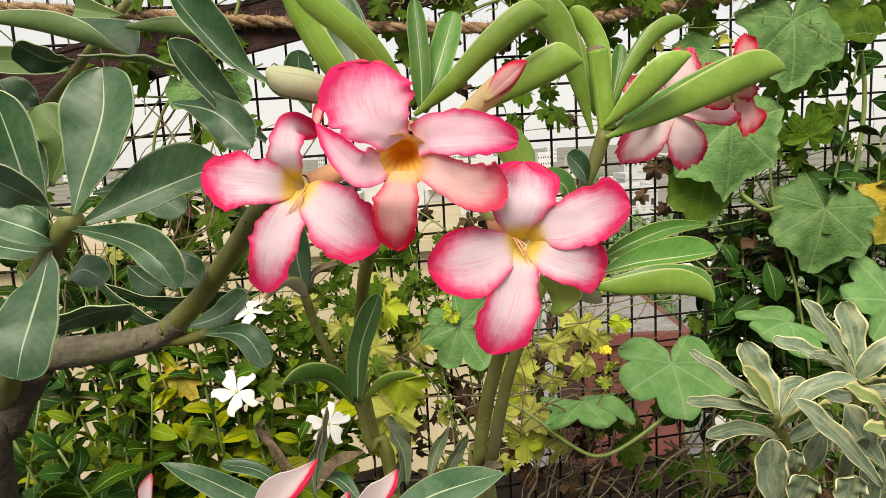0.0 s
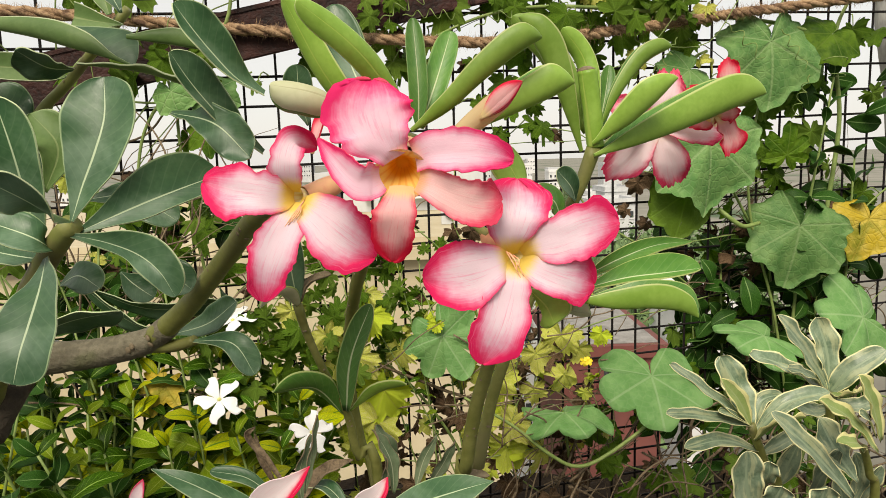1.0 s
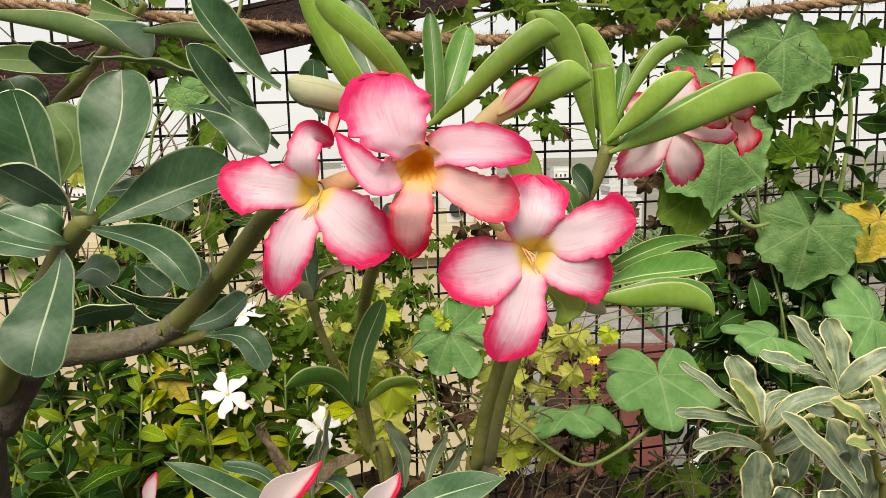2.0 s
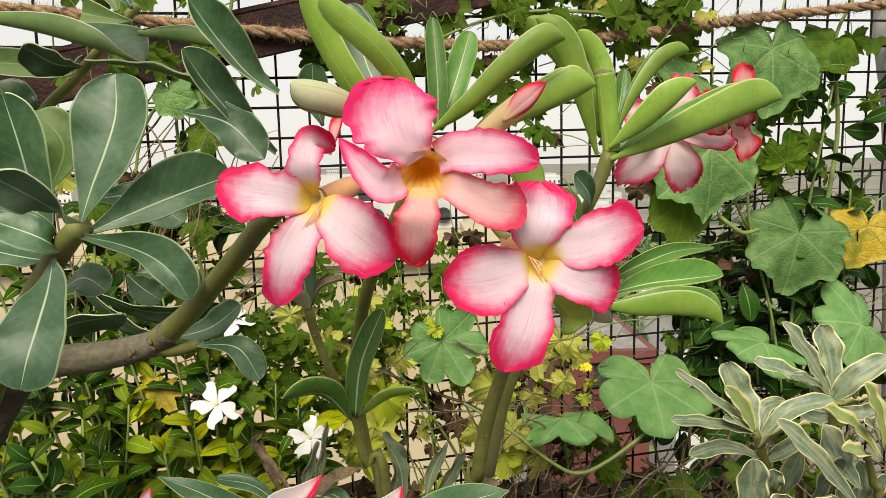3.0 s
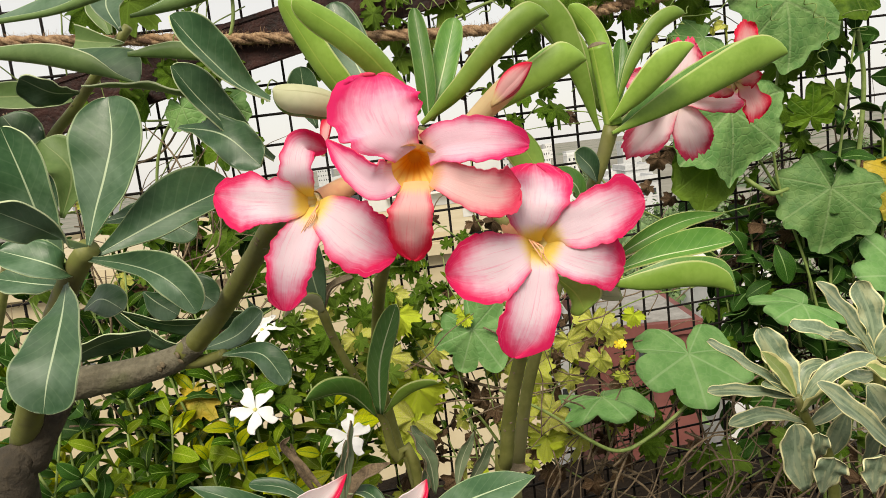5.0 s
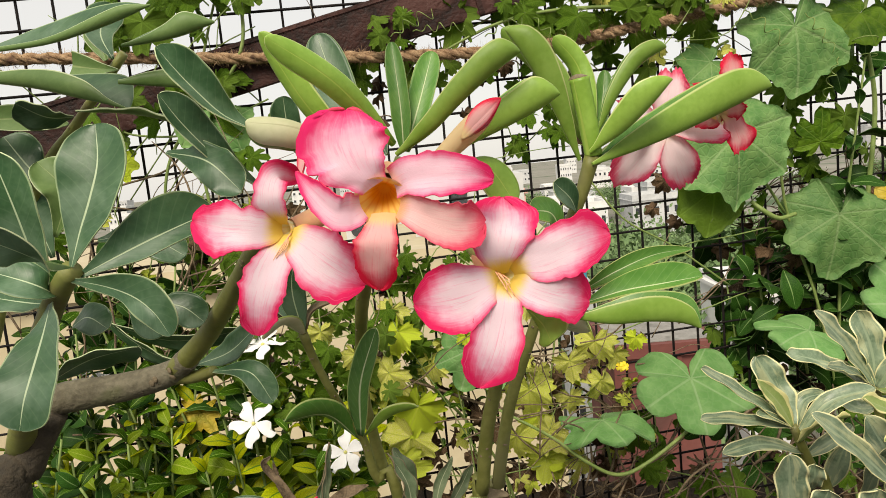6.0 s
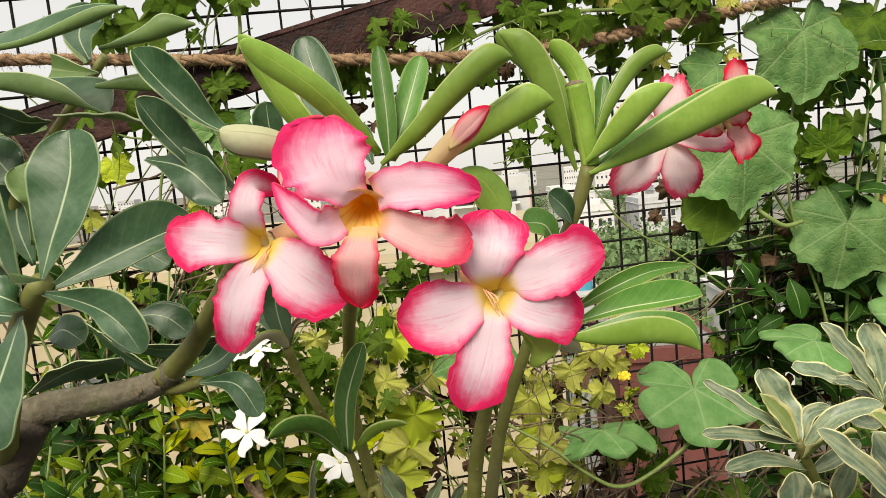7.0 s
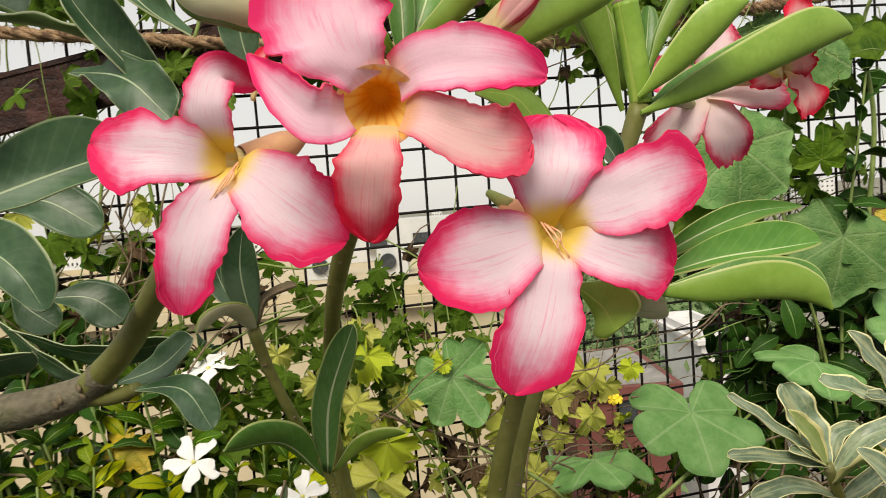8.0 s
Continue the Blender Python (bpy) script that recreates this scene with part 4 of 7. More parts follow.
def bloom(parent, mouth, back, radius, depth, lining, petals, tube_end, seed=0, whiskers=None):
    """A trumpet flower: a funnel that runs back from the mouth, five petals that start inside it edge to edge, and the tube behind."""
    c, back = Vector(mouth), Vector(back).normalized()
    side = back.orthogonal().normalized()
    other = back.cross(side)
    bm = bmesh.new()
    uv = bm.loops.layers.uv.verify()
    rings, sides = [], 40
    for i in range(12):
        g = i / 11
        r = radius * (1.0 - 0.78 * g ** 0.8)
        rings.append([bm.verts.new(c + back * depth * g + (side * math.cos(j / sides * math.tau) + other * math.sin(j / sides * math.tau)) * r) for j in range(sides)])
    for i in range(11):
        for j in range(sides):
            f = bm.faces.new((rings[i][j], rings[i + 1][j], rings[i + 1][(j + 1) % sides], rings[i][(j + 1) % sides]))
            for loop, (a, b) in zip(f.loops, ((i, j), (i + 1, j), (i + 1, j + 1), (i, j + 1))):
                loop[uv].uv = (b / sides, a / 11)
    for loop in bm.faces.new(rings[-1][::-1]).loops:
        loop[uv].uv = (0.5, 1.0)
    fl = part("flower", bm, lining, parent)
    end = Vector(tube_end)
    start = c + back * depth * 0.5
    tube("flower_tube", [start, start.lerp(end, 0.5) + back * 0.003, end], [radius * 0.85, radius * 0.95, radius * 0.42], TUBE, fl, sides=20, count=14, close=False)
    way = (end - start).normalized()
    tube("calyx", [end - way * 0.004, end, end + way * 0.006], [radius * 0.5, radius * 0.45, radius * 0.25], CALYX, fl, sides=10, count=6)
    for k, (points, left, right, rise, mats, more) in enumerate(petals):
        frond(fl, points, left, right, mats, "petal", rise=rise, thick=0.0005, nu=26, nv=60, seed=seed * 7 + k, **{"ragged": 0.21, "crumple": 0.06, "wave": 0.05, "waves": 2.4, "cap": 0.2, "bend": 1.8, **more})
    if whiskers:
        for k, (a, b) in enumerate(whiskers):
            a, b = Vector(a), Vector(b)
            tube("stamen", [a, a.lerp(b, 0.5) + Vector((0.0004 * k, -0.0008, 0.0003)), b], [0.00032, 0.00028, 0.00012], TUBE, fl, sides=5, count=8)
    return fl


# stems
stem(plant, [(0.025, 0.40, 0.76), (0.0410, 0.3850, 1.1425), (0.0446, 0.3800, 1.1766), (0.0497, 0.3700, 1.2112), (0.0568, 0.3600, 1.2404), (0.0611, 0.3450, 1.2638), (0.0663, 0.3200, 1.2782)], [0.0046, 0.0042, 0.0038, 0.0036, 0.0034, 0.0033, 0.0030], marks=10, seed=1)
stem(plant, [(0.035, 0.43, 0.76), (0.0478, 0.4100, 1.1264), (0.0529, 0.4050, 1.1661), (0.0636, 0.4050, 1.2126), (0.0787, 0.4020, 1.2519), (0.0945, 0.3950, 1.2943), (0.1088, 0.3900, 1.3254), (0.1163, 0.3880, 1.3466)], [0.0046, 0.0042, 0.0038, 0.0034, 0.0031, 0.0031, 0.0034, 0.0040], marks=10, seed=2)
stem(plant, [(0.0, 0.43, 0.76), (-0.0057, 0.4150, 1.1368), (-0.0180, 0.4100, 1.1717), (-0.0216, 0.4040, 1.1984), (-0.0290, 0.3900, 1.2236), (-0.0371, 0.3800, 1.2519), (-0.0398, 0.3720, 1.2704)], [0.0044, 0.0034, 0.0028, 0.0024, 0.0022, 0.0022, 0.0026], marks=9, seed=3)
stem(plant, [(0.0, 0.45, 0.76), (-0.0104, 0.4500, 1.1099), (-0.0211, 0.4500, 1.1611), (-0.0249, 0.4350, 1.2152), (-0.0163, 0.4050, 1.2604), (-0.0062, 0.3750, 1.2901), (0.0088, 0.3450, 1.3200), (0.0250, 0.3350, 1.3529)], [0.0044, 0.0041, 0.0037, 0.0034, 0.0034, 0.0036, 0.0040, 0.0042], marks=9, seed=4)

# top tuft: long upright leaves, a cream rolled one and a bud
leaf(plant, [(0.0228, 0.3250, 1.3595), (0.0057, 0.3000, 1.3836), (-0.0153, 0.2850, 1.4007)], 0.0105, AWAY, YOUNG, cup=1.1, shape=strap, seed=1)
leaf(plant, [(0.0015, 0.3350, 1.3586), (-0.0135, 0.3250, 1.3815), (-0.0274, 0.3200, 1.4105)], 0.0125, (0.4, 0.9, 0.2), YOUNG, cup=0.9, shape=strap, seed=2)
leaf(plant, [(0.0106, 0.3450, 1.3591), (-0.0038, 0.3600, 1.3837), (-0.0143, 0.3700, 1.4177)], 0.020, CAM_SIDE, (ADENIUM_TOP, YOUNG_UNDER), cup=0.45, shape=obovate, seed=3)
leaf(plant, [(0.0263, 0.3280, 1.3562), (0.0266, 0.3300, 1.3758), (0.0250, 0.3350, 1.4035)], 0.0085, CAM_SIDE, YOUNG, cup=0.9, shape=strap, seed=4)
leaf(plant, [(0.0269, 0.3300, 1.3562), (0.0345, 0.3350, 1.3766), (0.0418, 0.3450, 1.3993)], 0.0115, CAM_SIDE, YOUNG, cup=0.7, shape=strap, seed=5)
leaf(plant, [(0.0001, 0.3000, 1.3632), (-0.0120, 0.2900, 1.3684), (-0.0266, 0.2850, 1.3711)], 0.0205, (0.1, 0.9, -0.5), CREAM, cup=1.75, shape=strap, thick=0.001, seed=8)
leaf(plant, [(0.0482, 0.3400, 1.3479), (0.0625, 0.3450, 1.3450), (0.0726, 0.3450, 1.3284)], 0.017, (-0.2, 1, -0.6), YOUNG, cup=0.5, seed=9)
leaf(plant, [(0.0173, 0.3400, 1.3560), (0.0100, 0.3600, 1.3671), (-0.0016, 0.3700, 1.3759)], 0.014, CAM_SIDE, (ADENIUM_TOP, ADENIUM_UNDER), cup=0.4, seed=10)
frond(plant, [(0.0235, 0.3250, 1.3546), (0.0392, 0.3230, 1.3628), (0.0535, 0.3210, 1.3743), (0.0674, 0.3200, 1.3844), (0.0785, 0.3200, 1.3911)], [0.0014, 0.0056, 0.0078, 0.0096, 0.0104, 0.0090], [-0.0014, -0.0056, -0.0076, -0.0093, -0.0100, -0.0086], YOUNG, seed=6, rise=(-0.6, 0.5))
frond(plant, [(0.0356, 0.3370, 1.3497), (0.0560, 0.3370, 1.3571), (0.0756, 0.3360, 1.3644), (0.0878, 0.3360, 1.3697), (0.0953, 0.3360, 1.3742)], [0.0012, 0.0088, 0.0131, 0.0155, 0.0154, 0.0111], [-0.0012, -0.0068, -0.0104, -0.0126, -0.0130, -0.0096], YOUNG, seed=7, rise=(-0.6, 0.4))
bud = tube("bud", [(0.0369, 0.3180, 1.3478), (0.0480, 0.3150, 1.3563), (0.0599, 0.3100, 1.3657), (0.0681, 0.3060, 1.3720)], [0.0028, 0.0043, 0.0044, 0.0006], petal_material("bud_skin", 0.1, (0.76, 0.62, 0.36), (0.80, 0.46, 0.30), (0.82, 0.07, 0.12), (0.56, 0.56, 0.22)), plant, "closed pink flower bud", sides=16, count=20)
for k in range(3):
    leaf(bud, [(0.0515, 0.3085, 1.3580), (0.0602, 0.3042, 1.3655), (0.0684, 0.3060, 1.3724)], 0.0088 - 0.0016 * k, (0.3 - 0.4 * k, -1, 0.2), (REDDENED, REDDENED), "bud_petal", shape=lance, cup=-0.9, seed=20 + k, twist=35)

# second tuft: cut stub and leaves
stub = stem(plant, [(0.1169, 0.3880, 1.3465), (0.1151, 0.3870, 1.3637), (0.1121, 0.3860, 1.3855)], [0.0044, 0.0050, 0.0052], YOUNG_UNDER, marks=0, seed=6, name="stub")
tube("cut_end", [(0.1120, 0.3860, 1.3850), (0.1119, 0.3860, 1.3863), (0.1119, 0.3860, 1.3874)], [0.0050, 0.0044, 0.002], SCAR, stub, "dry cut end", sides=14, count=6, knots=0.08)
leaf(plant, [(0.1151, 0.4000, 1.3545), (0.0985, 0.4050, 1.3948), (0.0769, 0.4100, 1.4182)], 0.015, (0.3, 0.9, 0.2), YOUNG, cup=0.9, shape=strap, seed=12)
leaf(plant, [(0.1195, 0.4000, 1.3569), (0.1168, 0.4100, 1.3922), (0.1043, 0.4100, 1.4114)], 0.0115, (0.4, 0.8, 0.0), YOUNG, cup=1.0, shape=strap, seed=13)
leaf(plant, [(0.1206, 0.4000, 1.3525), (0.1271, 0.4100, 1.3725), (0.1309, 0.4150, 1.3915)], 0.0085, CAM_SIDE, YOUNG, cup=0.8, shape=strap, seed=17)
leaf(plant, [(0.1055, 0.3850, 1.3190), (0.1018, 0.3780, 1.3267), (0.0937, 0.3720, 1.3353)], 0.013, (0.4, -1, 0.3), cup=0.6, seed=18)
leaf(plant, [(0.0956, 0.3700, 1.3090), (0.0906, 0.3650, 1.3206), (0.0800, 0.3600, 1.3233)], 0.015, (0.1, -0.8, 0.6), YOUNG, cup=0.5, seed=19)

frond(plant, [(0.1154, 0.3840, 1.3417), (0.1397, 0.3920, 1.3469), (0.1691, 0.4020, 1.3554), (0.1959, 0.4100, 1.3648), (0.2182, 0.4140, 1.3735)], [0.0017, 0.0104, 0.0159, 0.0191, 0.0193, 0.0133], [-0.0014, -0.0081, -0.0138, -0.0170, -0.0175, -0.0121], YOUNG, seed=16, rise=(-0.5, 0.35))
frond(plant, [(0.1147, 0.3830, 1.3478), (0.1302, 0.3780, 1.3564), (0.1428, 0.3740, 1.3670), (0.1539, 0.3720, 1.3788)], [0.0014, 0.0072, 0.0110, 0.0119, 0.0075], [-0.0014, -0.0084, -0.0121, -0.0125, -0.0065], YOUNG, seed=15, rise=(-0.5, 0.4))
frond(plant, [(0.1097, 0.3920, 1.3444), (0.0993, 0.3890, 1.3696), (0.0888, 0.3870, 1.3930), (0.0775, 0.3860, 1.4128)], [-0.0015, -0.0063, -0.0108, -0.0129, -0.0094], [0.0015, 0.0057, 0.0102, 0.0123, 0.0089], YOUNG, seed=11, rise=(0.4, -0.5))
frond(plant, [(0.1199, 0.3870, 1.3578), (0.1322, 0.3900, 1.3761), (0.1445, 0.3930, 1.3897), (0.1584, 0.3950, 1.3973)], [0.0011, 0.0051, 0.0074, 0.0086, 0.0063], [-0.0011, -0.0051, -0.0071, -0.0080, -0.0057], YOUNG, seed=14, rise=(-0.5, 0.5))

# leaves beside the front flower
frond(plant, [(0.0976, 0.3180, 1.2917), (0.1113, 0.3180, 1.2982), (0.1273, 0.3210, 1.3029), (0.1445, 0.3250, 1.3036)], [0.0014, 0.0033, 0.0040, 0.0028, 0.0010], [0.0014, 0.0033, 0.0040, 0.0028, 0.0010], YOUNG, seed=30, rise=(0.5, 0.6), face=(0.1, -0.9, 0.5))
frond(plant, [(0.0960, 0.3110, 1.2873), (0.1119, 0.3120, 1.2906), (0.1286, 0.3140, 1.2918), (0.1454, 0.3170, 1.2929)], [0.0014, 0.0051, 0.0079, 0.0084, 0.0051], [0.0012, 0.0023, 0.0028, 0.0028, 0.0014], YOUNG, seed=31, rise=(0.2, 0.9), face=(0, -0.9, 0.5))
frond(plant, [(0.0899, 0.3000, 1.2837), (0.1039, 0.2990, 1.2806), (0.1179, 0.2980, 1.2806), (0.1298, 0.2990, 1.2789), (0.1381, 0.3000, 1.2758)], [0.0018, 0.0075, 0.0106, 0.0115, 0.0110, 0.0067], [-0.0018, -0.0071, -0.0095, -0.0101, -0.0071, -0.0018], YOUNG, seed=32, rise=(-0.35, 0.3), face=(0, -1, 0.1))
leaf(plant, [(0.0723, 0.3180, 1.2856), (0.0780, 0.3100, 1.2799), (0.0805, 0.3050, 1.2734)], 0.0185, (0.4, 0.8, 0.3), YOUNG, cup=0.7, seed=33)
leaf(plant, [(0.0757, 0.3180, 1.2831), (0.0883, 0.3100, 1.2782), (0.0955, 0.3060, 1.2776)], 0.0150, (0.0, 0.7, 0.6), CREAM, cup=0.8, seed=34)

# leaf whorl on the thin stem and at its fork
leaf(plant, [(-0.0214, 0.3980, 1.2035), (-0.0159, 0.3860, 1.2369), (-0.0027, 0.3780, 1.2688)], 0.0132, (-0.2, -1, 0.45), (FORK_TOP, YOUNG_UNDER), cup=0.8, shape=strap, seed=35)
leaf(plant, [(-0.0238, 0.4020, 1.2000), (-0.0359, 0.3850, 1.2218), (-0.0546, 0.3700, 1.2255)], 0.0215, (0.1, 0.75, 0.65), (ADENIUM_TOP, YOUNG_TOP), cup=0.9, shape=obovate, seed=36)
leaf(plant, [(-0.0198, 0.4020, 1.2018), (-0.0039, 0.3950, 1.2149), (0.0132, 0.3900, 1.2205)], 0.0125, (0.1, 0.5, 0.9), YOUNG, cup=0.9, shape=obovate, seed=37)
leaf(plant, [(-0.0398, 0.3720, 1.2704), (-0.0448, 0.3600, 1.2789), (-0.0540, 0.3520, 1.2741)], 0.0110, (0.0, 0.5, 0.9), CREAM, cup=1.1, shape=strap, seed=38)
leaf(plant, [(-0.0395, 0.3720, 1.2712), (-0.0406, 0.3650, 1.2932), (-0.0367, 0.3600, 1.3103)], 0.0135, (0.2, -1, 0.2), cup=0.6, shape=lance, seed=39)
leaf(plant, [(-0.0387, 0.3740, 1.2714), (-0.0332, 0.3720, 1.2817), (-0.0216, 0.3700, 1.2864)], 0.006, (0.0, -0.4, 1), (SCAR, SCAR), cup=1.2, shape=strap, seed=40)
leaf(plant, [(-0.0406, 0.3760, 1.2716), (-0.0534, 0.3850, 1.2848), (-0.0595, 0.3900, 1.2993)], 0.012, (0.4, -0.8, 0.4), cup=0.6, seed=41)

# front flower
SALMON, UPPER, FADED, FACE = (PETAL_BACK, PETAL_BACK), (PETAL_PALE, PETAL_BACK), (REDDENED, PETAL_BACK), (PETAL, PETAL_BACK)
bloom(plant, (0.0646, 0.3020, 1.3030), (-0.45, 1, 0.05), 0.0048, 0.010, YELLOW_THROAT, [
    ([(0.0633, 0.3050, 1.3036), (0.0620, 0.2960, 1.3105), (0.0631, 0.2930, 1.3185), (0.0646, 0.2970, 1.3261), (0.0655, 0.3040, 1.3338)], [0.0022, 0.0057, 0.0103, 0.0128, 0.0129, 0.0110], [0.0022, 0.0059, 0.0090, 0.0119, 0.0134, 0.0105], (0.1, 0.05), FACE, dict()),
    ([(0.0669, 0.3050, 1.3043), (0.0717, 0.2960, 1.3085), (0.0805, 0.2930, 1.3115), (0.0924, 0.2940, 1.3149), (0.1054, 0.3000, 1.3159)], [0.0022, 0.0057, 0.0077, 0.0094, 0.0107, 0.0091], [0.0022, 0.0057, 0.0094, 0.0106, 0.0098, 0.0078], (0.05, 0.1), FACE, dict()),
    ([(0.0673, 0.3050, 1.3016), (0.0710, 0.2960, 1.2996), (0.0780, 0.2930, 1.2965), (0.0869, 0.2950, 1.2933), (0.0959, 0.3010, 1.2900)], [0.0022, 0.0061, 0.0078, 0.0086, 0.0104, 0.0089], [0.0022, 0.0061, 0.0078, 0.0086, 0.0100, 0.0089], (0.15, 0.1), FACE, dict(wave=0.05)),
    ([(0.0646, 0.3050, 1.2999), (0.0626, 0.2960, 1.2958), (0.0598, 0.2930, 1.2855), (0.0557, 0.2920, 1.2733), (0.0495, 0.2960, 1.2601)], [0.0022, 0.0057, 0.0087, 0.0104, 0.0109, 0.0076], [0.0022, 0.0057, 0.0095, 0.0104, 0.0105, 0.0067], (0.1, 0.2), FACE, dict()),
    ([(0.0624, 0.3050, 1.3014), (0.0576, 0.2960, 1.3013), (0.0491, 0.2930, 1.2989), (0.0387, 0.2950, 1.2965), (0.0267, 0.3010, 1.2951)], [0.0022, 0.0059, 0.0099, 0.0134, 0.0122, 0.0071], [0.0022, 0.0059, 0.0104, 0.0129, 0.0127, 0.0080], (0.12, 0.05), FACE, dict(ragged=0.14)),
], (0.0522, 0.3170, 1.3117), seed=5, whiskers=[((0.0601, 0.2980, 1.3056), (0.0660, 0.2955, 1.2938)), ((0.0610, 0.2980, 1.3051), (0.0667, 0.2955, 1.2957)), ((0.0618, 0.2980, 1.3046), (0.0640, 0.2955, 1.2978)), ((0.0627, 0.2980, 1.3041), (0.0647, 0.2955, 1.2998))])
# upper flower, its throat open to the front
bloom(plant, (0.0202, 0.2870, 1.3371), (0.0, 1, 0.45), 0.0106, 0.012, THROAT, [
    ([(0.0177, 0.2860, 1.3434), (0.0160, 0.2830, 1.3470), (0.0133, 0.2820, 1.3532), (0.0108, 0.2830, 1.3616), (0.0108, 0.2870, 1.3722)], [0.0052, 0.0068, 0.0104, 0.0152, 0.0186, 0.0168, 0.0080], [0.0060, 0.0070, 0.0090, 0.0118, 0.0142, 0.0132, 0.0068], (0.14, 0.02), UPPER, dict(ragged=0.24, cap=0.06, wave=0.08)),
    ([(0.0258, 0.2885, 1.3424), (0.0316, 0.2820, 1.3446), (0.0405, 0.2790, 1.3453), (0.0514, 0.2800, 1.3444), (0.0621, 0.2860, 1.3415)], [0.0078, 0.0084, 0.0087, 0.0083, 0.0072, 0.0057], [0.0045, 0.0052, 0.0072, 0.0075, 0.0060, 0.0041], (0.1, 0.25), UPPER, dict()),
    ([(0.0266, 0.2880, 1.3346), (0.0322, 0.2820, 1.3328), (0.0401, 0.2810, 1.3291), (0.0490, 0.2830, 1.3265), (0.0577, 0.2880, 1.3262)], [0.0045, 0.0065, 0.0064, 0.0077, 0.0086, 0.0070], [0.0041, 0.0057, 0.0077, 0.0097, 0.0094, 0.0079], (0.3, 0.15), SALMON, dict(wave=0.07)),
    ([(0.0199, 0.2905, 1.3330), (0.0195, 0.2825, 1.3284), (0.0184, 0.2790, 1.3222), (0.0166, 0.2830, 1.3133), (0.0153, 0.2890, 1.3040)], [0.0046, 0.0056, 0.0068, 0.0076, 0.0076, 0.0068], [0.0046, 0.0058, 0.0080, 0.0092, 0.0083, 0.0063], (-0.1, -0.1), FADED, dict(crumple=0.09)),
    ([(0.0121, 0.2880, 1.3357), (0.0086, 0.2820, 1.3348), (0.0037, 0.2790, 1.3357), (-0.0032, 0.2800, 1.3428), (-0.0098, 0.2840, 1.3515)], [0.0046, 0.0061, 0.0064, 0.0052, 0.0036, 0.0018], [0.0050, 0.0069, 0.0068, 0.0060, 0.0040, 0.0018], (0.1, 0.5), UPPER, dict()),
], (0.0204, 0.3160, 1.3433), seed=2)
# third flower, turned aside
aside = bloom(plant, (-0.0244, 0.3090, 1.3291), (0.8, 1, 0.05), 0.0048, 0.010, YELLOW_THROAT, [
    ([(-0.0253, 0.3100, 1.3314), (-0.0252, 0.3020, 1.3365), (-0.0247, 0.2980, 1.3435), (-0.0222, 0.3010, 1.3511), (-0.0149, 0.3100, 1.3488)], [0.0027, 0.0057, 0.0078, 0.0078, 0.0061, 0.0045], [0.0027, 0.0049, 0.0056, 0.0060, 0.0048, 0.0036], (0.0, 0.1), FACE, dict(wave=0.02)),
    ([(-0.0255, 0.3100, 1.3291), (-0.0293, 0.3020, 1.3300), (-0.0374, 0.2990, 1.3316), (-0.0482, 0.3010, 1.3329), (-0.0610, 0.3070, 1.3364)], [0.0027, 0.0062, 0.0087, 0.0109, 0.0110, 0.0063], [0.0027, 0.0062, 0.0087, 0.0105, 0.0097, 0.0058], (0.15, 0.1), FACE, dict(ragged=0.27)),
    ([(-0.0248, 0.3100, 1.3268), (-0.0256, 0.3020, 1.3216), (-0.0301, 0.2990, 1.3119), (-0.0351, 0.2990, 1.3006), (-0.0394, 0.3040, 1.2873)], [0.0027, 0.0058, 0.0084, 0.0088, 0.0080, 0.0055], [0.0027, 0.0062, 0.0088, 0.0101, 0.0089, 0.0064], (0.1, 0.15), FACE, dict(ragged=0.27)),
    ([(-0.0225, 0.3100, 1.3272), (-0.0174, 0.3020, 1.3239), (-0.0098, 0.2990, 1.3176), (-0.0010, 0.2990, 1.3106), (0.0078, 0.3030, 1.3042)], [0.0027, 0.0071, 0.0114, 0.0127, 0.0110, 0.0067], [0.0027, 0.0062, 0.0097, 0.0123, 0.0128, 0.0071], (0.1, 0.2), FACE, dict(ragged=0.22)),
], (-0.0050, 0.3220, 1.3360), seed=3, whiskers=[((-0.0202, 0.3040, 1.3276), (-0.0279, 0.3000, 1.3173)), ((-0.0207, 0.3040, 1.3270), (-0.0262, 0.3000, 1.3185)), ((-0.0212, 0.3040, 1.3264), (-0.0246, 0.3000, 1.3198)), ((-0.0217, 0.3040, 1.3257), (-0.0229, 0.3000, 1.3210))])
leaf(aside, [(-0.0181, 0.3180, 1.3464), (-0.0155, 0.3200, 1.3550), (-0.0134, 0.3220, 1.3627)], 0.0075, (-0.6, -0.6, 0.0), (REDDENED, REDDENED), "petal", shape=petal_shape, cup=0.9, seed=29)
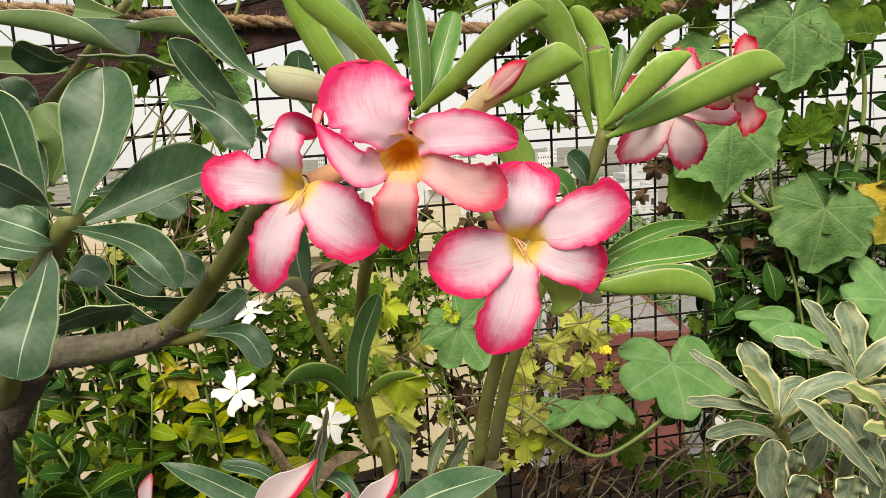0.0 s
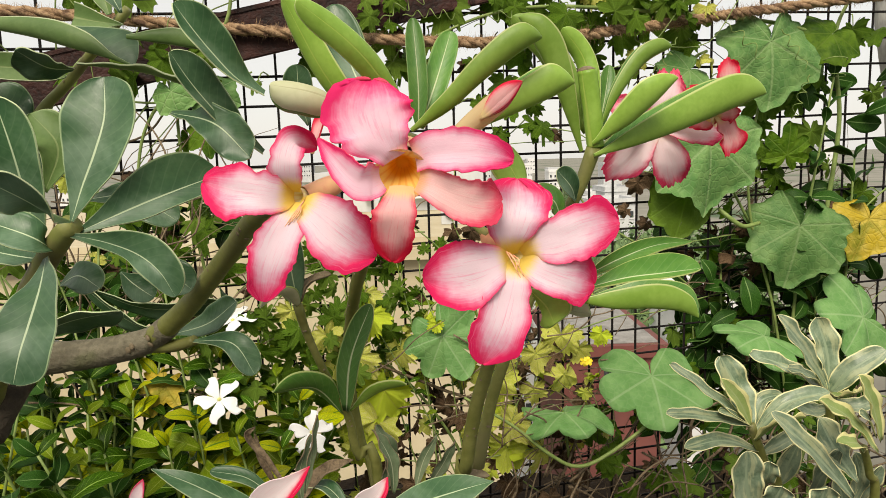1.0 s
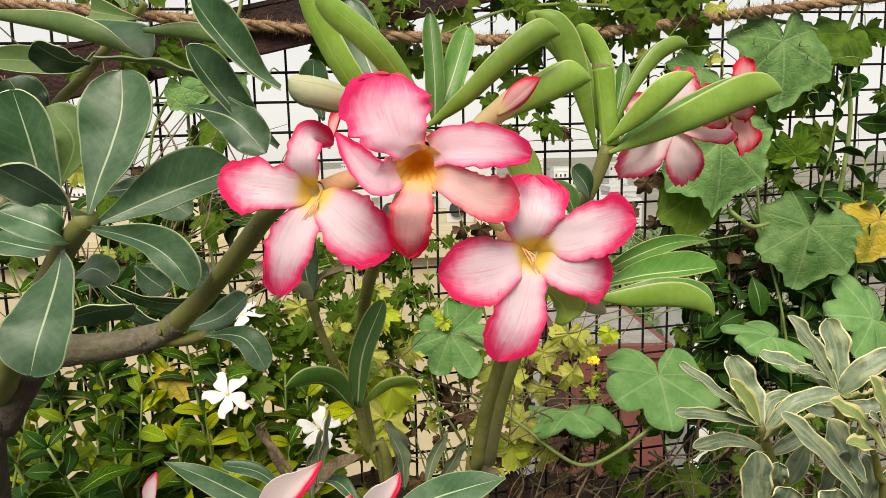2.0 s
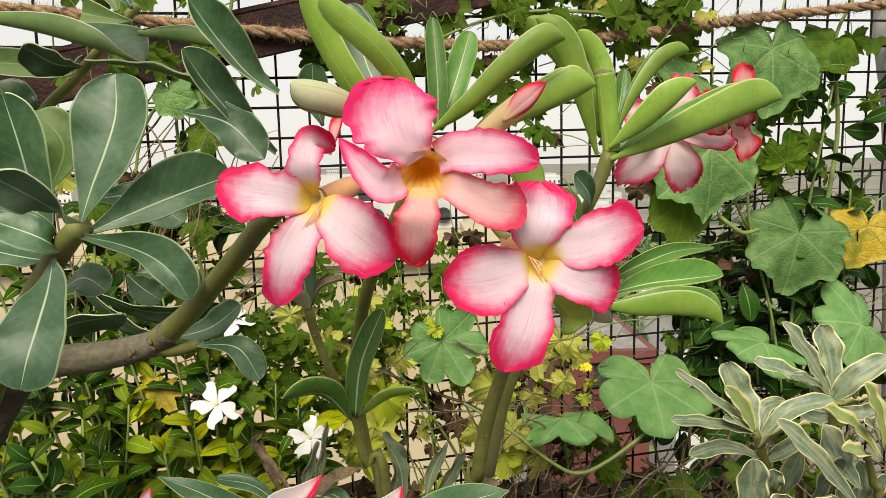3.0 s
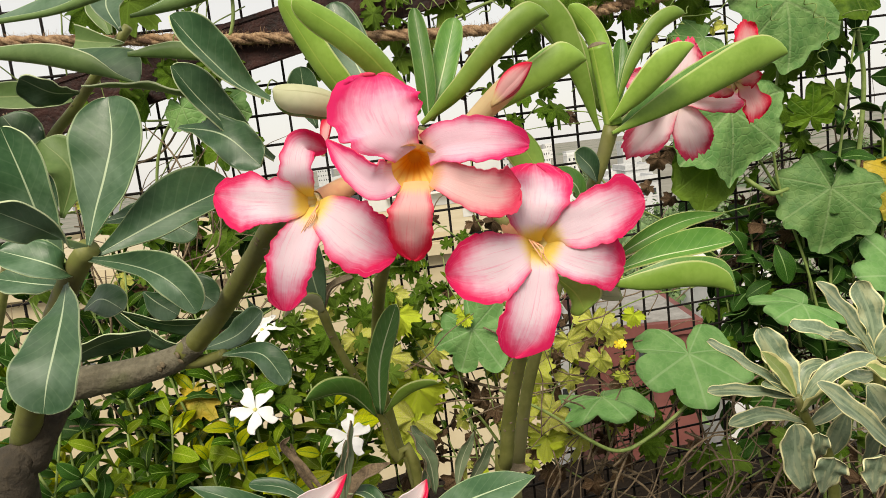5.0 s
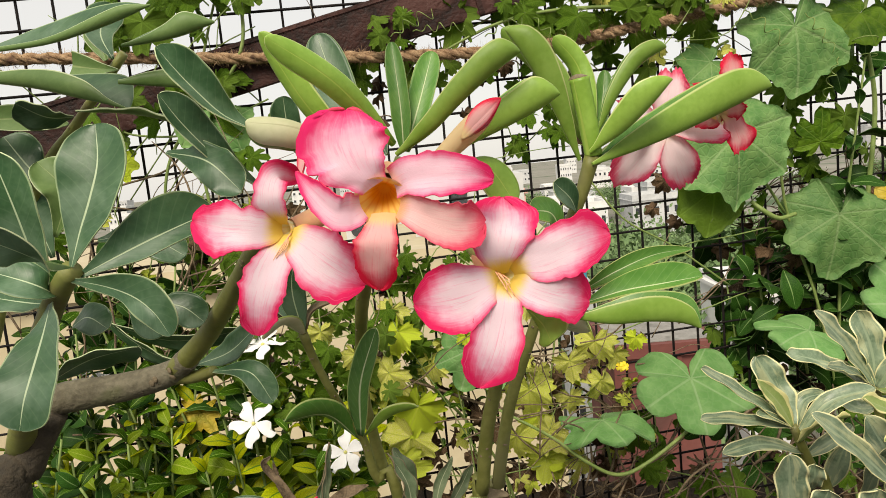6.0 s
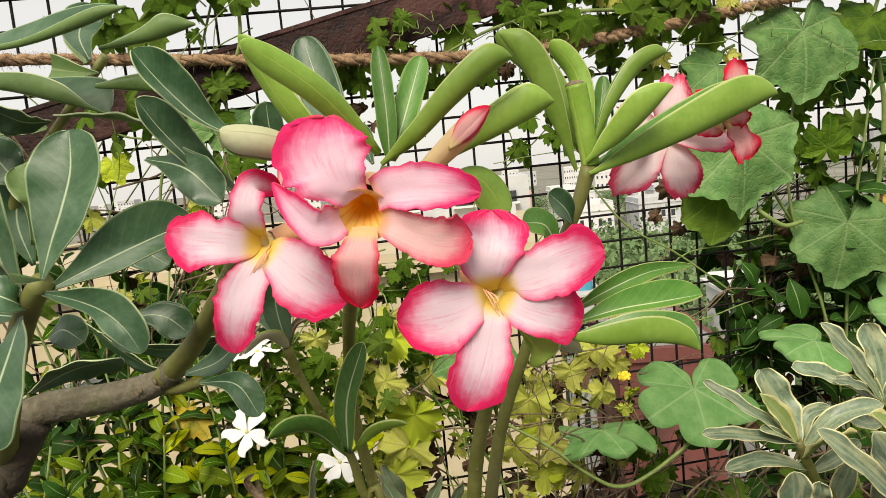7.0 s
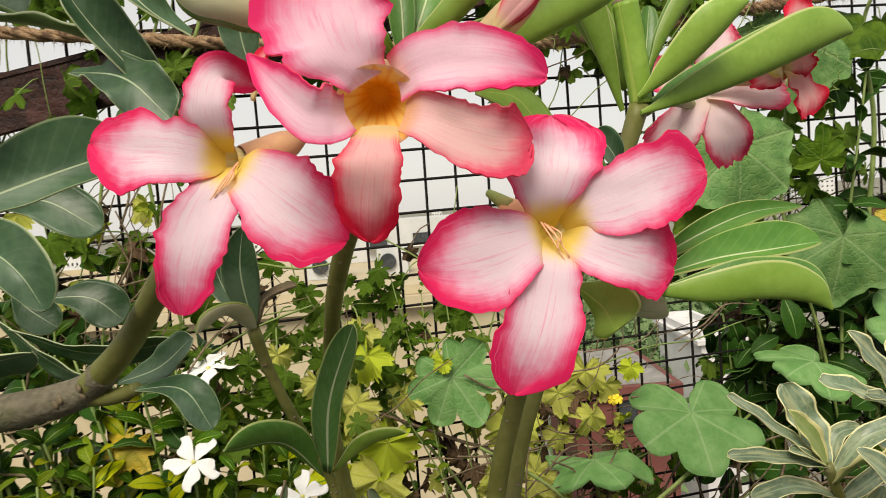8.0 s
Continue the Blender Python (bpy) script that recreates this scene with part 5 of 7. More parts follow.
# flower behind, seen past the leaves, with a crumpled one beside it
flower(plant, (0.1736, 0.4620, 1.3591), (-0.15, -1, -0.1), [
    ((0.1440, 0.4620, 1.3280), 0.0265, 0.3, None),
    ((0.1851, 0.4600, 1.3218), 0.0265, 0.3, None),
    ((0.2125, 0.4550, 1.3560), 0.0280, 0.4, (0, -0.9, 0.5)),
    ((0.1780, 0.4550, 1.3921), 0.0240, 0.5, None),
    ((0.1465, 0.4700, 1.3748), 0.0220, 0.3, None),
], throat=0.0050, depth=0.006, mats=(STRIPED, PETAL_BACK), seed=4)
flower(plant, (0.2002, 0.4350, 1.3656), (0.75, -0.6, 0.1), [
    ((0.2035, 0.4320, 1.3954), 0.0140, 0.9, (-0.5, -1, 0)),
    ((0.2078, 0.4250, 1.3674), 0.0170, 0.8, (0.4, -1, 0)),
    ((0.2055, 0.4300, 1.3391), 0.0180, 0.9, (0.2, -1, 0.1)),
    ((0.1861, 0.4400, 1.3584), 0.0150, 0.8, (0.2, -1, 0.1)),
    ((0.1827, 0.4400, 1.3780), 0.0130, 0.9, (0, -1, 0.3)),
], throat=0.0060, mats=(REDDENED, REDDENED), ripple=0.12, seed=5)
tube("stem", [(0.1184, 0.3900, 1.3442), (0.1389, 0.4200, 1.3513), (0.1826, 0.4900, 1.3550)], [0.003, 0.0028, 0.0026], CALYX, plant)

# ---- big old branch with dark leaves ----
old = thing("desert_rose", (-0.30, 0.50, 0.76), "old desert rose branch with large dark green leaves", "plant")
stem(old, [(-0.31, 0.50, 0.76), (-0.2751, 0.4500, 1.1378), (-0.2619, 0.4550, 1.1769), (-0.2407, 0.4600, 1.2112)], [0.018, 0.014, 0.0115, 0.0095], SHADED_BARK, marks=0, seed=11, name="trunk")
stem(old, [(-0.2559, 0.4650, 1.2117), (-0.2349, 0.4700, 1.2179), (-0.1970, 0.4750, 1.2202), (-0.1630, 0.4740, 1.2276), (-0.1450, 0.4640, 1.2394)], [0.0115, 0.0108, 0.0100, 0.0088, 0.0078], BARK, count=30, marks=5, seed=12, name="branch")
stem(old, [(-0.1572, 0.4710, 1.2305), (-0.1254, 0.4500, 1.2553), (-0.0863, 0.4100, 1.2916), (-0.0597, 0.3750, 1.3156), (-0.0396, 0.3450, 1.3275)], [0.0076, 0.0066, 0.0058, 0.0052, 0.0042], STEM, count=30, marks=7, seed=15, name="branch")
tube("branch", [(-0.1614, 0.4740, 1.2244), (-0.1436, 0.4680, 1.2253), (-0.1269, 0.4600, 1.2306)], [0.005, 0.0042, 0.0034], STEM, old)
leaf(old, [(-0.1288, 0.4600, 1.2299), (-0.0981, 0.4450, 1.2317), (-0.0835, 0.4400, 1.2125)], 0.018, (0.2, -0.6, 0.8), cup=0.7, seed=50)
stem(old, [(-0.2685, 0.4600, 1.1866), (-0.2084, 0.4000, 1.2494), (-0.1637, 0.3500, 1.2823), (-0.1359, 0.3250, 1.3065), (-0.1186, 0.3130, 1.3203)], [0.009, 0.0066, 0.0056, 0.0050, 0.0046], GREEN_STEM, marks=4, seed=13, name="branch")
stem(old, [(-0.2600, 0.4400, 1.2609), (-0.2350, 0.4350, 1.3111), (-0.1900, 0.4150, 1.3680), (-0.1620, 0.4050, 1.3900), (-0.1230, 0.3950, 1.4240)], [0.0038, 0.0034, 0.0030, 0.0027, 0.0024], GREEN_STEM, marks=5, seed=14, name="branch")
# lower rosette and the folded leaves above it
frond(old, [(-0.1184, 0.3130, 1.3215), (-0.1143, 0.3160, 1.3355), (-0.1091, 0.3190, 1.3498), (-0.1056, 0.3230, 1.3647), (-0.1066, 0.3280, 1.3814)], [0.0009, 0.0047, 0.0103, 0.0150, 0.0160, 0.0109], [0.0009, 0.0060, 0.0107, 0.0131, 0.0136, 0.0109], seed=51, rise=(0.28, 0.18), wave=0.03)
frond(old, [(-0.1188, 0.3150, 1.3161), (-0.1055, 0.3200, 1.3221), (-0.0928, 0.3280, 1.3279), (-0.0794, 0.3360, 1.3334), (-0.0665, 0.3450, 1.3385)], [0.0009, 0.0047, 0.0106, 0.0152, 0.0150, 0.0102], [0.0009, 0.0033, 0.0067, 0.0069, 0.0065, 0.0051], seed=52, rise=(0.25, 0.35), wave=0.03)
frond(old, [(-0.1196, 0.3130, 1.3159), (-0.1007, 0.3040, 1.3133), (-0.0853, 0.2970, 1.3089), (-0.0755, 0.2930, 1.3022), (-0.0702, 0.2930, 1.2924)], [0.0009, 0.0032, 0.0075, 0.0101, 0.0096, 0.0057], [0.0009, 0.0023, 0.0031, 0.0044, 0.0043, 0.0026], seed=53, rise=(0.25, 0.75), wave=0.09, waves=2.0)
frond(old, [(-0.1182, 0.3110, 1.3217), (-0.1149, 0.2920, 1.3263), (-0.1141, 0.2760, 1.3325), (-0.1209, 0.2620, 1.3415)], [0.0007, 0.0031, 0.0050, 0.0067, 0.0075], [0.0007, 0.0031, 0.0058, 0.0071, 0.0075], seed=54, rise=(0.5, 0.4), wave=0.05)
frond(old, [(-0.1335, 0.3180, 1.3059), (-0.1267, 0.3000, 1.2961), (-0.1250, 0.2880, 1.2847), (-0.1257, 0.2810, 1.2744), (-0.1281, 0.2790, 1.2633)], [0.0012, 0.0073, 0.0101, 0.0124, 0.0127, 0.0089], [0.0012, 0.0073, 0.0118, 0.0141, 0.0135, 0.0084], seed=55, rise=(0.2, 0.2), wave=0.045)
frond(old, [(-0.1424, 0.3300, 1.3085), (-0.1413, 0.3220, 1.3301), (-0.1402, 0.3140, 1.3513), (-0.1427, 0.3100, 1.3724)], [0.0012, 0.0092, 0.0141, 0.0160, 0.0112], [0.0012, 0.0072, 0.0103, 0.0119, 0.0090], seed=57, rise=(0.25, 0.2), wave=0.03)
frond(old, [(-0.1957, 0.3850, 1.4158), (-0.1649, 0.3800, 1.4087), (-0.1426, 0.3740, 1.4017), (-0.1246, 0.3700, 1.3960), (-0.1111, 0.3680, 1.3913)], [0.0045, 0.0078, 0.0116, 0.0158, 0.0173, 0.0113], [-0.0039, -0.0078, -0.0099, -0.0082, -0.0024, -0.0008], seed=67, rise=(-0.3, 0.5), face=(0, -1, 0.25))
frond(old, [(-0.1063, 0.3520, 1.4015), (-0.0921, 0.3560, 1.3997), (-0.0800, 0.3580, 1.3977), (-0.0692, 0.3600, 1.3957)], [0.0020, 0.0062, 0.0078, 0.0057, 0.0016], [-0.0015, -0.0051, -0.0072, -0.0052, -0.0013], seed=68, rise=(-0.3, 0.4), face=(0, -1, 0.2))
frond(old, [(-0.0437, 0.3450, 1.3738), (-0.0535, 0.3380, 1.3803), (-0.0616, 0.3320, 1.3907), (-0.0677, 0.3280, 1.3999), (-0.0742, 0.3260, 1.4105)], [0.0012, 0.0026, 0.0036, 0.0042, 0.0040, 0.0022], [0.0022, 0.0060, 0.0092, 0.0108, 0.0104, 0.0062], seed=76, wave=0.06, rise=(0.8, 0.35), face=(-0.15, -0.75, 0.65))
frond(old, [(-0.0497, 0.3600, 1.3480), (-0.0602, 0.3520, 1.3581), (-0.0701, 0.3470, 1.3711), (-0.0774, 0.3440, 1.3822), (-0.0834, 0.3420, 1.3934)], [0.0010, 0.0022, 0.0032, 0.0038, 0.0036, 0.0018], [0.0019, 0.0056, 0.0088, 0.0106, 0.0104, 0.0064], seed=77, wave=0.06, rise=(0.8, 0.35), face=(-0.15, -0.75, 0.65))
leaf(old, [(-0.1315, 0.3200, 1.3082), (-0.1339, 0.3100, 1.3156), (-0.1538, 0.3100, 1.3235)], 0.0170, (0.2, -0.7, 0.6), cup=0.54, wave=0.035, seed=56)
leaf(old, [(-0.1406, 0.3300, 1.3034), (-0.1530, 0.3300, 1.3053), (-0.1725, 0.3300, 1.3100)], 0.0180, (0, -0.5, 0.8), cup=0.54, wave=0.035, seed=58)
leaf(old, [(-0.2149, 0.5000, 1.2603), (-0.1751, 0.5100, 1.2419), (-0.1247, 0.5200, 1.2437)], 0.0260, (0.0, -0.6, -0.7), cup=0.41, wave=0.035, seed=59)
leaf(old, [(-0.2239, 0.5000, 1.2688), (-0.1963, 0.5100, 1.2366), (-0.1654, 0.5200, 1.2156)], 0.0250, (0.0, -0.5, -0.8), cup=0.41, wave=0.035, seed=60)
leaf(old, [(-0.2335, 0.4500, 1.2345), (-0.1907, 0.4300, 1.2524), (-0.1541, 0.4200, 1.2600)], 0.0260, (0.0, -0.5, -0.8), cup=0.41, wave=0.035, seed=61)
leaf(old, [(-0.1526, 0.3600, 1.2867), (-0.1379, 0.3500, 1.2926), (-0.1257, 0.3450, 1.2871)], 0.0160, (0.0, -0.8, 0.6), cup=0.54, wave=0.035, seed=62)
leaf(old, [(-0.1276, 0.3700, 1.2908), (-0.1212, 0.3700, 1.2842), (-0.1119, 0.3700, 1.2771)], 0.0140, (0.0, -0.8, 0.6), cup=0.54, wave=0.035, seed=63)
leaf(old, [(-0.1564, 0.5000, 1.2249), (-0.1277, 0.4900, 1.2344), (-0.1042, 0.4800, 1.2514)], 0.0210, (-0.2, -0.8, 0.5), cup=0.54, wave=0.035, seed=64)
leaf(old, [(-0.1669, 0.3800, 1.3318), (-0.1581, 0.3800, 1.3541), (-0.1701, 0.3800, 1.3715)], 0.0210, (0.5, -0.8, 0.2), (ADENIUM_UNDER, ADENIUM_UNDER), cup=0.54, wave=0.035, seed=65)
# upper rosette
frond(old, [(-0.2150, 0.3950, 1.3960), (-0.1980, 0.3920, 1.3968), (-0.1750, 0.3880, 1.3945), (-0.1530, 0.3850, 1.3895)], [0.0020, 0.0052, 0.0072, 0.0066, 0.0024], [0.0016, 0.0044, 0.0066, 0.0060, 0.0020], (ADENIUM_UNDER, ADENIUM_TOP), seed=86, rise=(0.3, 0.3), wave=0.05)
frond(old, [(-0.1575, 0.3400, 1.4191), (-0.1289, 0.3360, 1.4188), (-0.1077, 0.3330, 1.4212), (-0.0911, 0.3320, 1.4248), (-0.0768, 0.3320, 1.4293)], [0.0034, 0.0106, 0.0129, 0.0123, 0.0084, 0.0012], [-0.0015, -0.0019, -0.0029, -0.0042, -0.0042, -0.0009], seed=66, rise=(-0.25, 0.6), face=(0, -1, 0.3))
frond(old, [(-0.1019, 0.3520, 1.4179), (-0.0864, 0.3520, 1.4185), (-0.0723, 0.3530, 1.4204), (-0.0580, 0.3550, 1.4248)], [0.0013, 0.0060, 0.0096, 0.0091, 0.0020], [-0.0010, -0.0030, -0.0060, -0.0086, -0.0020], seed=73, rise=(-0.3, 0.5), face=(0, -1, 0.3))
frond(old, [(-0.1458, 0.3850, 1.4185), (-0.1326, 0.3820, 1.4154), (-0.1196, 0.3800, 1.4133)], [0.0073, 0.0056, 0.0028, 0.0006], [0.0068, 0.0050, 0.0028, 0.0006], (ADENIUM_UNDER, ADENIUM_UNDER), seed=84, rise=(0.3, 0.3))
frond(old, [(-0.1314, 0.3920, 1.4209), (-0.1348, 0.3940, 1.4317), (-0.1382, 0.3960, 1.4426)], [0.0014, 0.0046, 0.0063, 0.0029], [0.0014, 0.0052, 0.0069, 0.0035], (ADENIUM_UNDER, ADENIUM_TOP), seed=85, rise=(0.4, 0.3))
leaf(old, [(-0.1391, 0.3700, 1.3936), (-0.1074, 0.3700, 1.3887), (-0.0787, 0.3700, 1.3785)], 0.0130, (0.0, 0.1, 0.95), cup=0.7, wave=0.06, seed=71)
leaf(old, [(-0.1114, 0.3600, 1.4146), (-0.1205, 0.3700, 1.4301), (-0.1171, 0.3800, 1.4451)], 0.0170, (0.4, -0.9, 0.2), cup=0.54, wave=0.035, seed=72)
leaf(old, [(-0.1410, 0.3700, 1.3911), (-0.1482, 0.3600, 1.3911), (-0.1561, 0.3500, 1.3975)], 0.0200, (0.0, -0.5, -0.6), cup=0.54, wave=0.035, seed=75)
leaf(old, [(-0.0262, 0.3550, 1.3601), (-0.0289, 0.3520, 1.3729), (-0.0290, 0.3500, 1.3877)], 0.0135, (0.1, -0.9, 0.3), cup=0.68, wave=0.035, seed=78)
leaf(old, [(-0.0919, 0.3600, 1.3680), (-0.0666, 0.3450, 1.3613), (-0.0500, 0.3400, 1.3455)], 0.0190, (-0.1, -0.6, 0.8), cup=0.81, twist=30, wave=0.12, seed=79)
leaf(old, [(-0.1964, 0.4200, 1.3180), (-0.2020, 0.4200, 1.3446), (-0.1938, 0.4200, 1.3727)], 0.026, (0.4, -0.9, 0.2), cup=0.41, wave=0.035, seed=80)
leaf(old, [(-0.1884, 0.4100, 1.3630), (-0.1964, 0.4100, 1.3730), (-0.2066, 0.4100, 1.3894)], 0.026, (0.4, -0.9, 0.2), cup=0.41, wave=0.035, seed=81)
leaf(old, [(-0.1444, 0.4200, 1.2840), (-0.1245, 0.4200, 1.2824), (-0.1110, 0.4200, 1.2714)], 0.020, (0.0, -0.8, 0.5), cup=0.41, wave=0.035, seed=82)
leaf(old, [(-0.1619, 0.4100, 1.3261), (-0.1358, 0.4100, 1.3270), (-0.1121, 0.4100, 1.3124)], 0.022, (0.0, -0.8, 0.5), cup=0.41, wave=0.035, seed=83)

# ---- low desert rose in front with striped petals ----
low = thing("desert_rose", (0.0, 0.36, 0.76), "low desert rose with dark leaves and striped red flowers", "plant")
WILTED = (blade_material("wilted_leaf", (0.085, 0.135, 0.065), (0.17, 0.22, 0.125), (0.36, 0.40, 0.26), (0.26, 0.20, 0.12), rough=0.5, rib_width=0.1, rim_from=0.88, rim_wave=0.15), SCAR)
stem(low, [(0.0, 0.36, 0.76), (0.0, 0.355, 0.95), (-0.005, 0.35, 1.08)], [0.012, 0.009, 0.006], BARK, marks=3, seed=21)
low_bloom = flower(low, (-0.0265, 0.3350, 1.1602), (0.05, -0.5, 0.85), [
    ((-0.0562, 0.3150, 1.1858), 0.0150, 0.6, None),
    ((-0.0081, 0.3000, 1.1652), 0.0150, 0.6, None),
    ((-0.0409, 0.3000, 1.1688), 0.0150, 0.6, None),
], mats=(STRIPED, STRIPED), seed=8)
frond(low_bloom, [(-0.0576, 0.3250, 1.1730), (-0.0464, 0.3180, 1.1905), (-0.0359, 0.3160, 1.2013), (-0.0271, 0.3180, 1.2086)], [0.0036, 0.0086, 0.0090, 0.0035, 0.0007], [0.0031, 0.0051, 0.0055, 0.0040, 0.0007], (STREAKED, STREAKED), 'petal', seed=88, rise=(0.35, 0.3), ragged=0.05, thick=0.0005)
frond(low_bloom, [(-0.0101, 0.3250, 1.1711), (-0.0022, 0.3180, 1.1877), (0.0035, 0.3160, 1.1965), (0.0074, 0.3180, 1.2024)], [0.0036, 0.0081, 0.0075, 0.0035, 0.0007], [0.0016, 0.0030, 0.0037, 0.0032, 0.0007], (STREAKED, STREAKED), 'petal', seed=89, rise=(0.35, 0.3), ragged=0.05, thick=0.0005)
frond(low_bloom, [(-0.0249, 0.3280, 1.1713), (-0.0191, 0.3240, 1.1839), (-0.0153, 0.3220, 1.1903)], [0.0010, 0.0023, 0.0010], [0.0010, 0.0023, 0.0010], (STREAKED, STREAKED), 'petal', seed=87, rise=(0.35, 0.3), ragged=0.05, thick=0.0005)
leaf(low, [(-0.1062, 0.3200, 1.1861), (-0.1051, 0.3180, 1.1967), (-0.1011, 0.3170, 1.2056)], 0.006, (0.2, -1, 0), (STRIPED, STRIPED), "petal", shape=lance, cup=0.8, seed=90)
frond(low, [(-0.0533, 0.3450, 1.1667), (-0.0699, 0.3400, 1.1805), (-0.0872, 0.3350, 1.1939), (-0.1053, 0.3350, 1.2020)], [0.0028, 0.0065, 0.0070, 0.0048, 0.0008], [0.0028, 0.0060, 0.0059, 0.0042, 0.0008], seed=91, rise=(0.15, 0.2), face=(0, -0.6, 0.8))
frond(low, [(-0.0065, 0.3450, 1.1604), (0.0182, 0.3380, 1.1774), (0.0381, 0.3320, 1.1872), (0.0556, 0.3300, 1.1928)], [0.0028, 0.0081, 0.0095, 0.0068, 0.0010], [0.0028, 0.0097, 0.0106, 0.0073, 0.0010], seed=92, rise=(0.15, 0.15), face=(0, -0.6, 0.8))
leaf(low, [(-0.0568, 0.3800, 1.1580), (-0.0739, 0.3800, 1.1734), (-0.0944, 0.3800, 1.1785)], 0.0090, (0.0, -0.5, 0.85), cup=0.5, seed=93)
leaf(low, [(0.0040, 0.3900, 1.1568), (0.0026, 0.3900, 1.1768), (-0.0062, 0.3900, 1.1952)], 0.0088, (0.5, -0.9, 0.1), WILTED, cup=1.0, wave=0.16, shape=lance, twist=40, seed=94)
leaf(low, [(0.0167, 0.3900, 1.1596), (0.0213, 0.3900, 1.1760), (0.0292, 0.3900, 1.1904)], 0.0068, (-0.5, -0.9, 0.1), WILTED, cup=1.0, wave=0.16, shape=lance, twist=40, seed=95)
leaf(low, [(0.0225, 0.4000, 1.1542), (0.0312, 0.4000, 1.1675), (0.0392, 0.4000, 1.1824)], 0.0068, (-0.2, -0.9, 0.1), WILTED, cup=1.0, wave=0.16, shape=lance, twist=40, seed=96)
leaf(low, [(-0.0415, 0.3700, 1.1693), (-0.0377, 0.3700, 1.1879), (-0.0329, 0.3700, 1.2124)], 0.0048, (0.5, -0.9, 0.1), WILTED, cup=1.0, wave=0.16, shape=lance, twist=40, seed=97)
leaf(low, [(-0.0192, 0.3750, 1.1560), (-0.0315, 0.3800, 1.1668), (-0.0449, 0.3850, 1.1648)], 0.0100, (0.0, -0.5, 0.9), cup=0.6, shape=lance, twist=40, seed=98)
leaf(low, [(-0.0542, 0.3850, 1.1651), (-0.0653, 0.3850, 1.1820), (-0.0749, 0.3850, 1.1954), (-0.0698, 0.3850, 1.2010)], 0.0045, (0.4, -0.7, 0.5), (DRY_STEM, DRY_STEM), cup=1.2, shape=lance, twist=40, seed=99)
leaf(low, [(-0.0442, 0.3800, 1.1608), (-0.0339, 0.3800, 1.1750), (-0.0166, 0.3800, 1.1823)], 0.0080, (0.0, -0.5, 0.9), (DRY_STEM, SCAR), cup=1.1, shape=lance, wave=0.06, seed=100)
leaf(low, [(0.0354, 0.3950, 1.1563), (0.0453, 0.3950, 1.1633), (0.0586, 0.3950, 1.1634)], 0.0070, (0.0, -0.5, 0.9), (SCAR, SCAR), cup=1.0, shape=lance, wave=0.08, seed=101)
leaf(low, [(-0.0620, 0.4000, 1.1540), (-0.0720, 0.4000, 1.1756), (-0.0746, 0.4000, 1.1911)], 0.0040, (0.4, -0.8, 0.3), (DRY_STEM, SCAR), cup=1.3, shape=lance, wave=0.1, seed=102)
leaf(low, [(-0.0055, 0.4100, 1.1423), (0.0009, 0.4100, 1.1698), (-0.0067, 0.4100, 1.1896)], 0.0102, (0.3, -0.9, 0.1), WILTED, cup=1.0, wave=0.16, shape=lance, twist=40, seed=103)
leaf(low, [(-0.0524, 0.4100, 1.1403), (-0.0529, 0.4100, 1.1616), (-0.0449, 0.4100, 1.1851)], 0.0068, (0.3, -0.9, 0.1), WILTED, cup=1.0, wave=0.16, shape=lance, twist=40, seed=104)

# ---- variegated shrub ----
VAR, VARY = (VARIEGATED, VARIEGATED), (VARIEGATED_YOUNG, VARIEGATED_YOUNG)
varied = thing("variegated_shrub", (0.37, 0.64, 0.76), "variegated shrub with grey-green leaves edged in cream", "plant")
stem(varied, [(0.37, 0.64, 0.76), (0.3496, 0.6300, 1.0091), (0.3263, 0.6150, 1.0581), (0.3057, 0.6000, 1.1015)], [0.006, 0.0048, 0.0044, 0.0036], STEM, marks=4, seed=31)
stem(varied, [(0.39, 0.65, 0.76), (0.4179, 0.6500, 0.9966), (0.4023, 0.6400, 1.0681), (0.3923, 0.6300, 1.1185)], [0.006, 0.0048, 0.0042, 0.0035], STEM, marks=3, seed=32)
stem(varied, [(0.41, 0.62, 0.76), (0.4193, 0.6000, 1.0124), (0.4073, 0.5900, 1.0571), (0.3940, 0.5800, 1.0864)], [0.005, 0.004, 0.0034, 0.003], STEM, marks=2, seed=33)
UPF = (0.0, -0.75, 0.6)
hub = (0.3058, 0.6000, 1.1002)
leaf(varied, [hub, (0.2631, 0.5850, 1.1352), (0.2236, 0.5750, 1.1670)], 0.0143, (0.5, -0.5, 0.7), VAR, cup=0.81, shape=strap, wave=0.086, seed=110)
leaf(varied, [hub, (0.2994, 0.6150, 1.1289), (0.2851, 0.6200, 1.1585)], 0.0264, (0.2, -1, 0.2), VAR, cup=0.47, shape=strap, wave=0.108, seed=111)
leaf(varied, [hub, (0.2905, 0.5920, 1.1267), (0.2707, 0.5850, 1.1502)], 0.0172, (0.3, -0.9, 0.4), VARY, cup=0.68, shape=lance, wave=0.065, seed=112)
leaf(varied, [hub, (0.2591, 0.5800, 1.1175), (0.2194, 0.5700, 1.1258)], 0.0138, (0.1, -0.45, 0.9), VAR, cup=0.74, shape=strap, wave=0.086, seed=113)
leaf(varied, [(0.3179, 0.6100, 1.0720), (0.2768, 0.5900, 1.0915), (0.2393, 0.5800, 1.0902)], 0.0150, (0.0, -0.5, 0.85), VAR, cup=0.68, shape=strap, wave=0.065, seed=114)
leaf(varied, [(0.3105, 0.6050, 1.0994), (0.3199, 0.6100, 1.1192), (0.3408, 0.6150, 1.1224)], 0.0127, (-0.3, -0.5, 0.8), VAR, cup=0.94, shape=strap, seed=115)
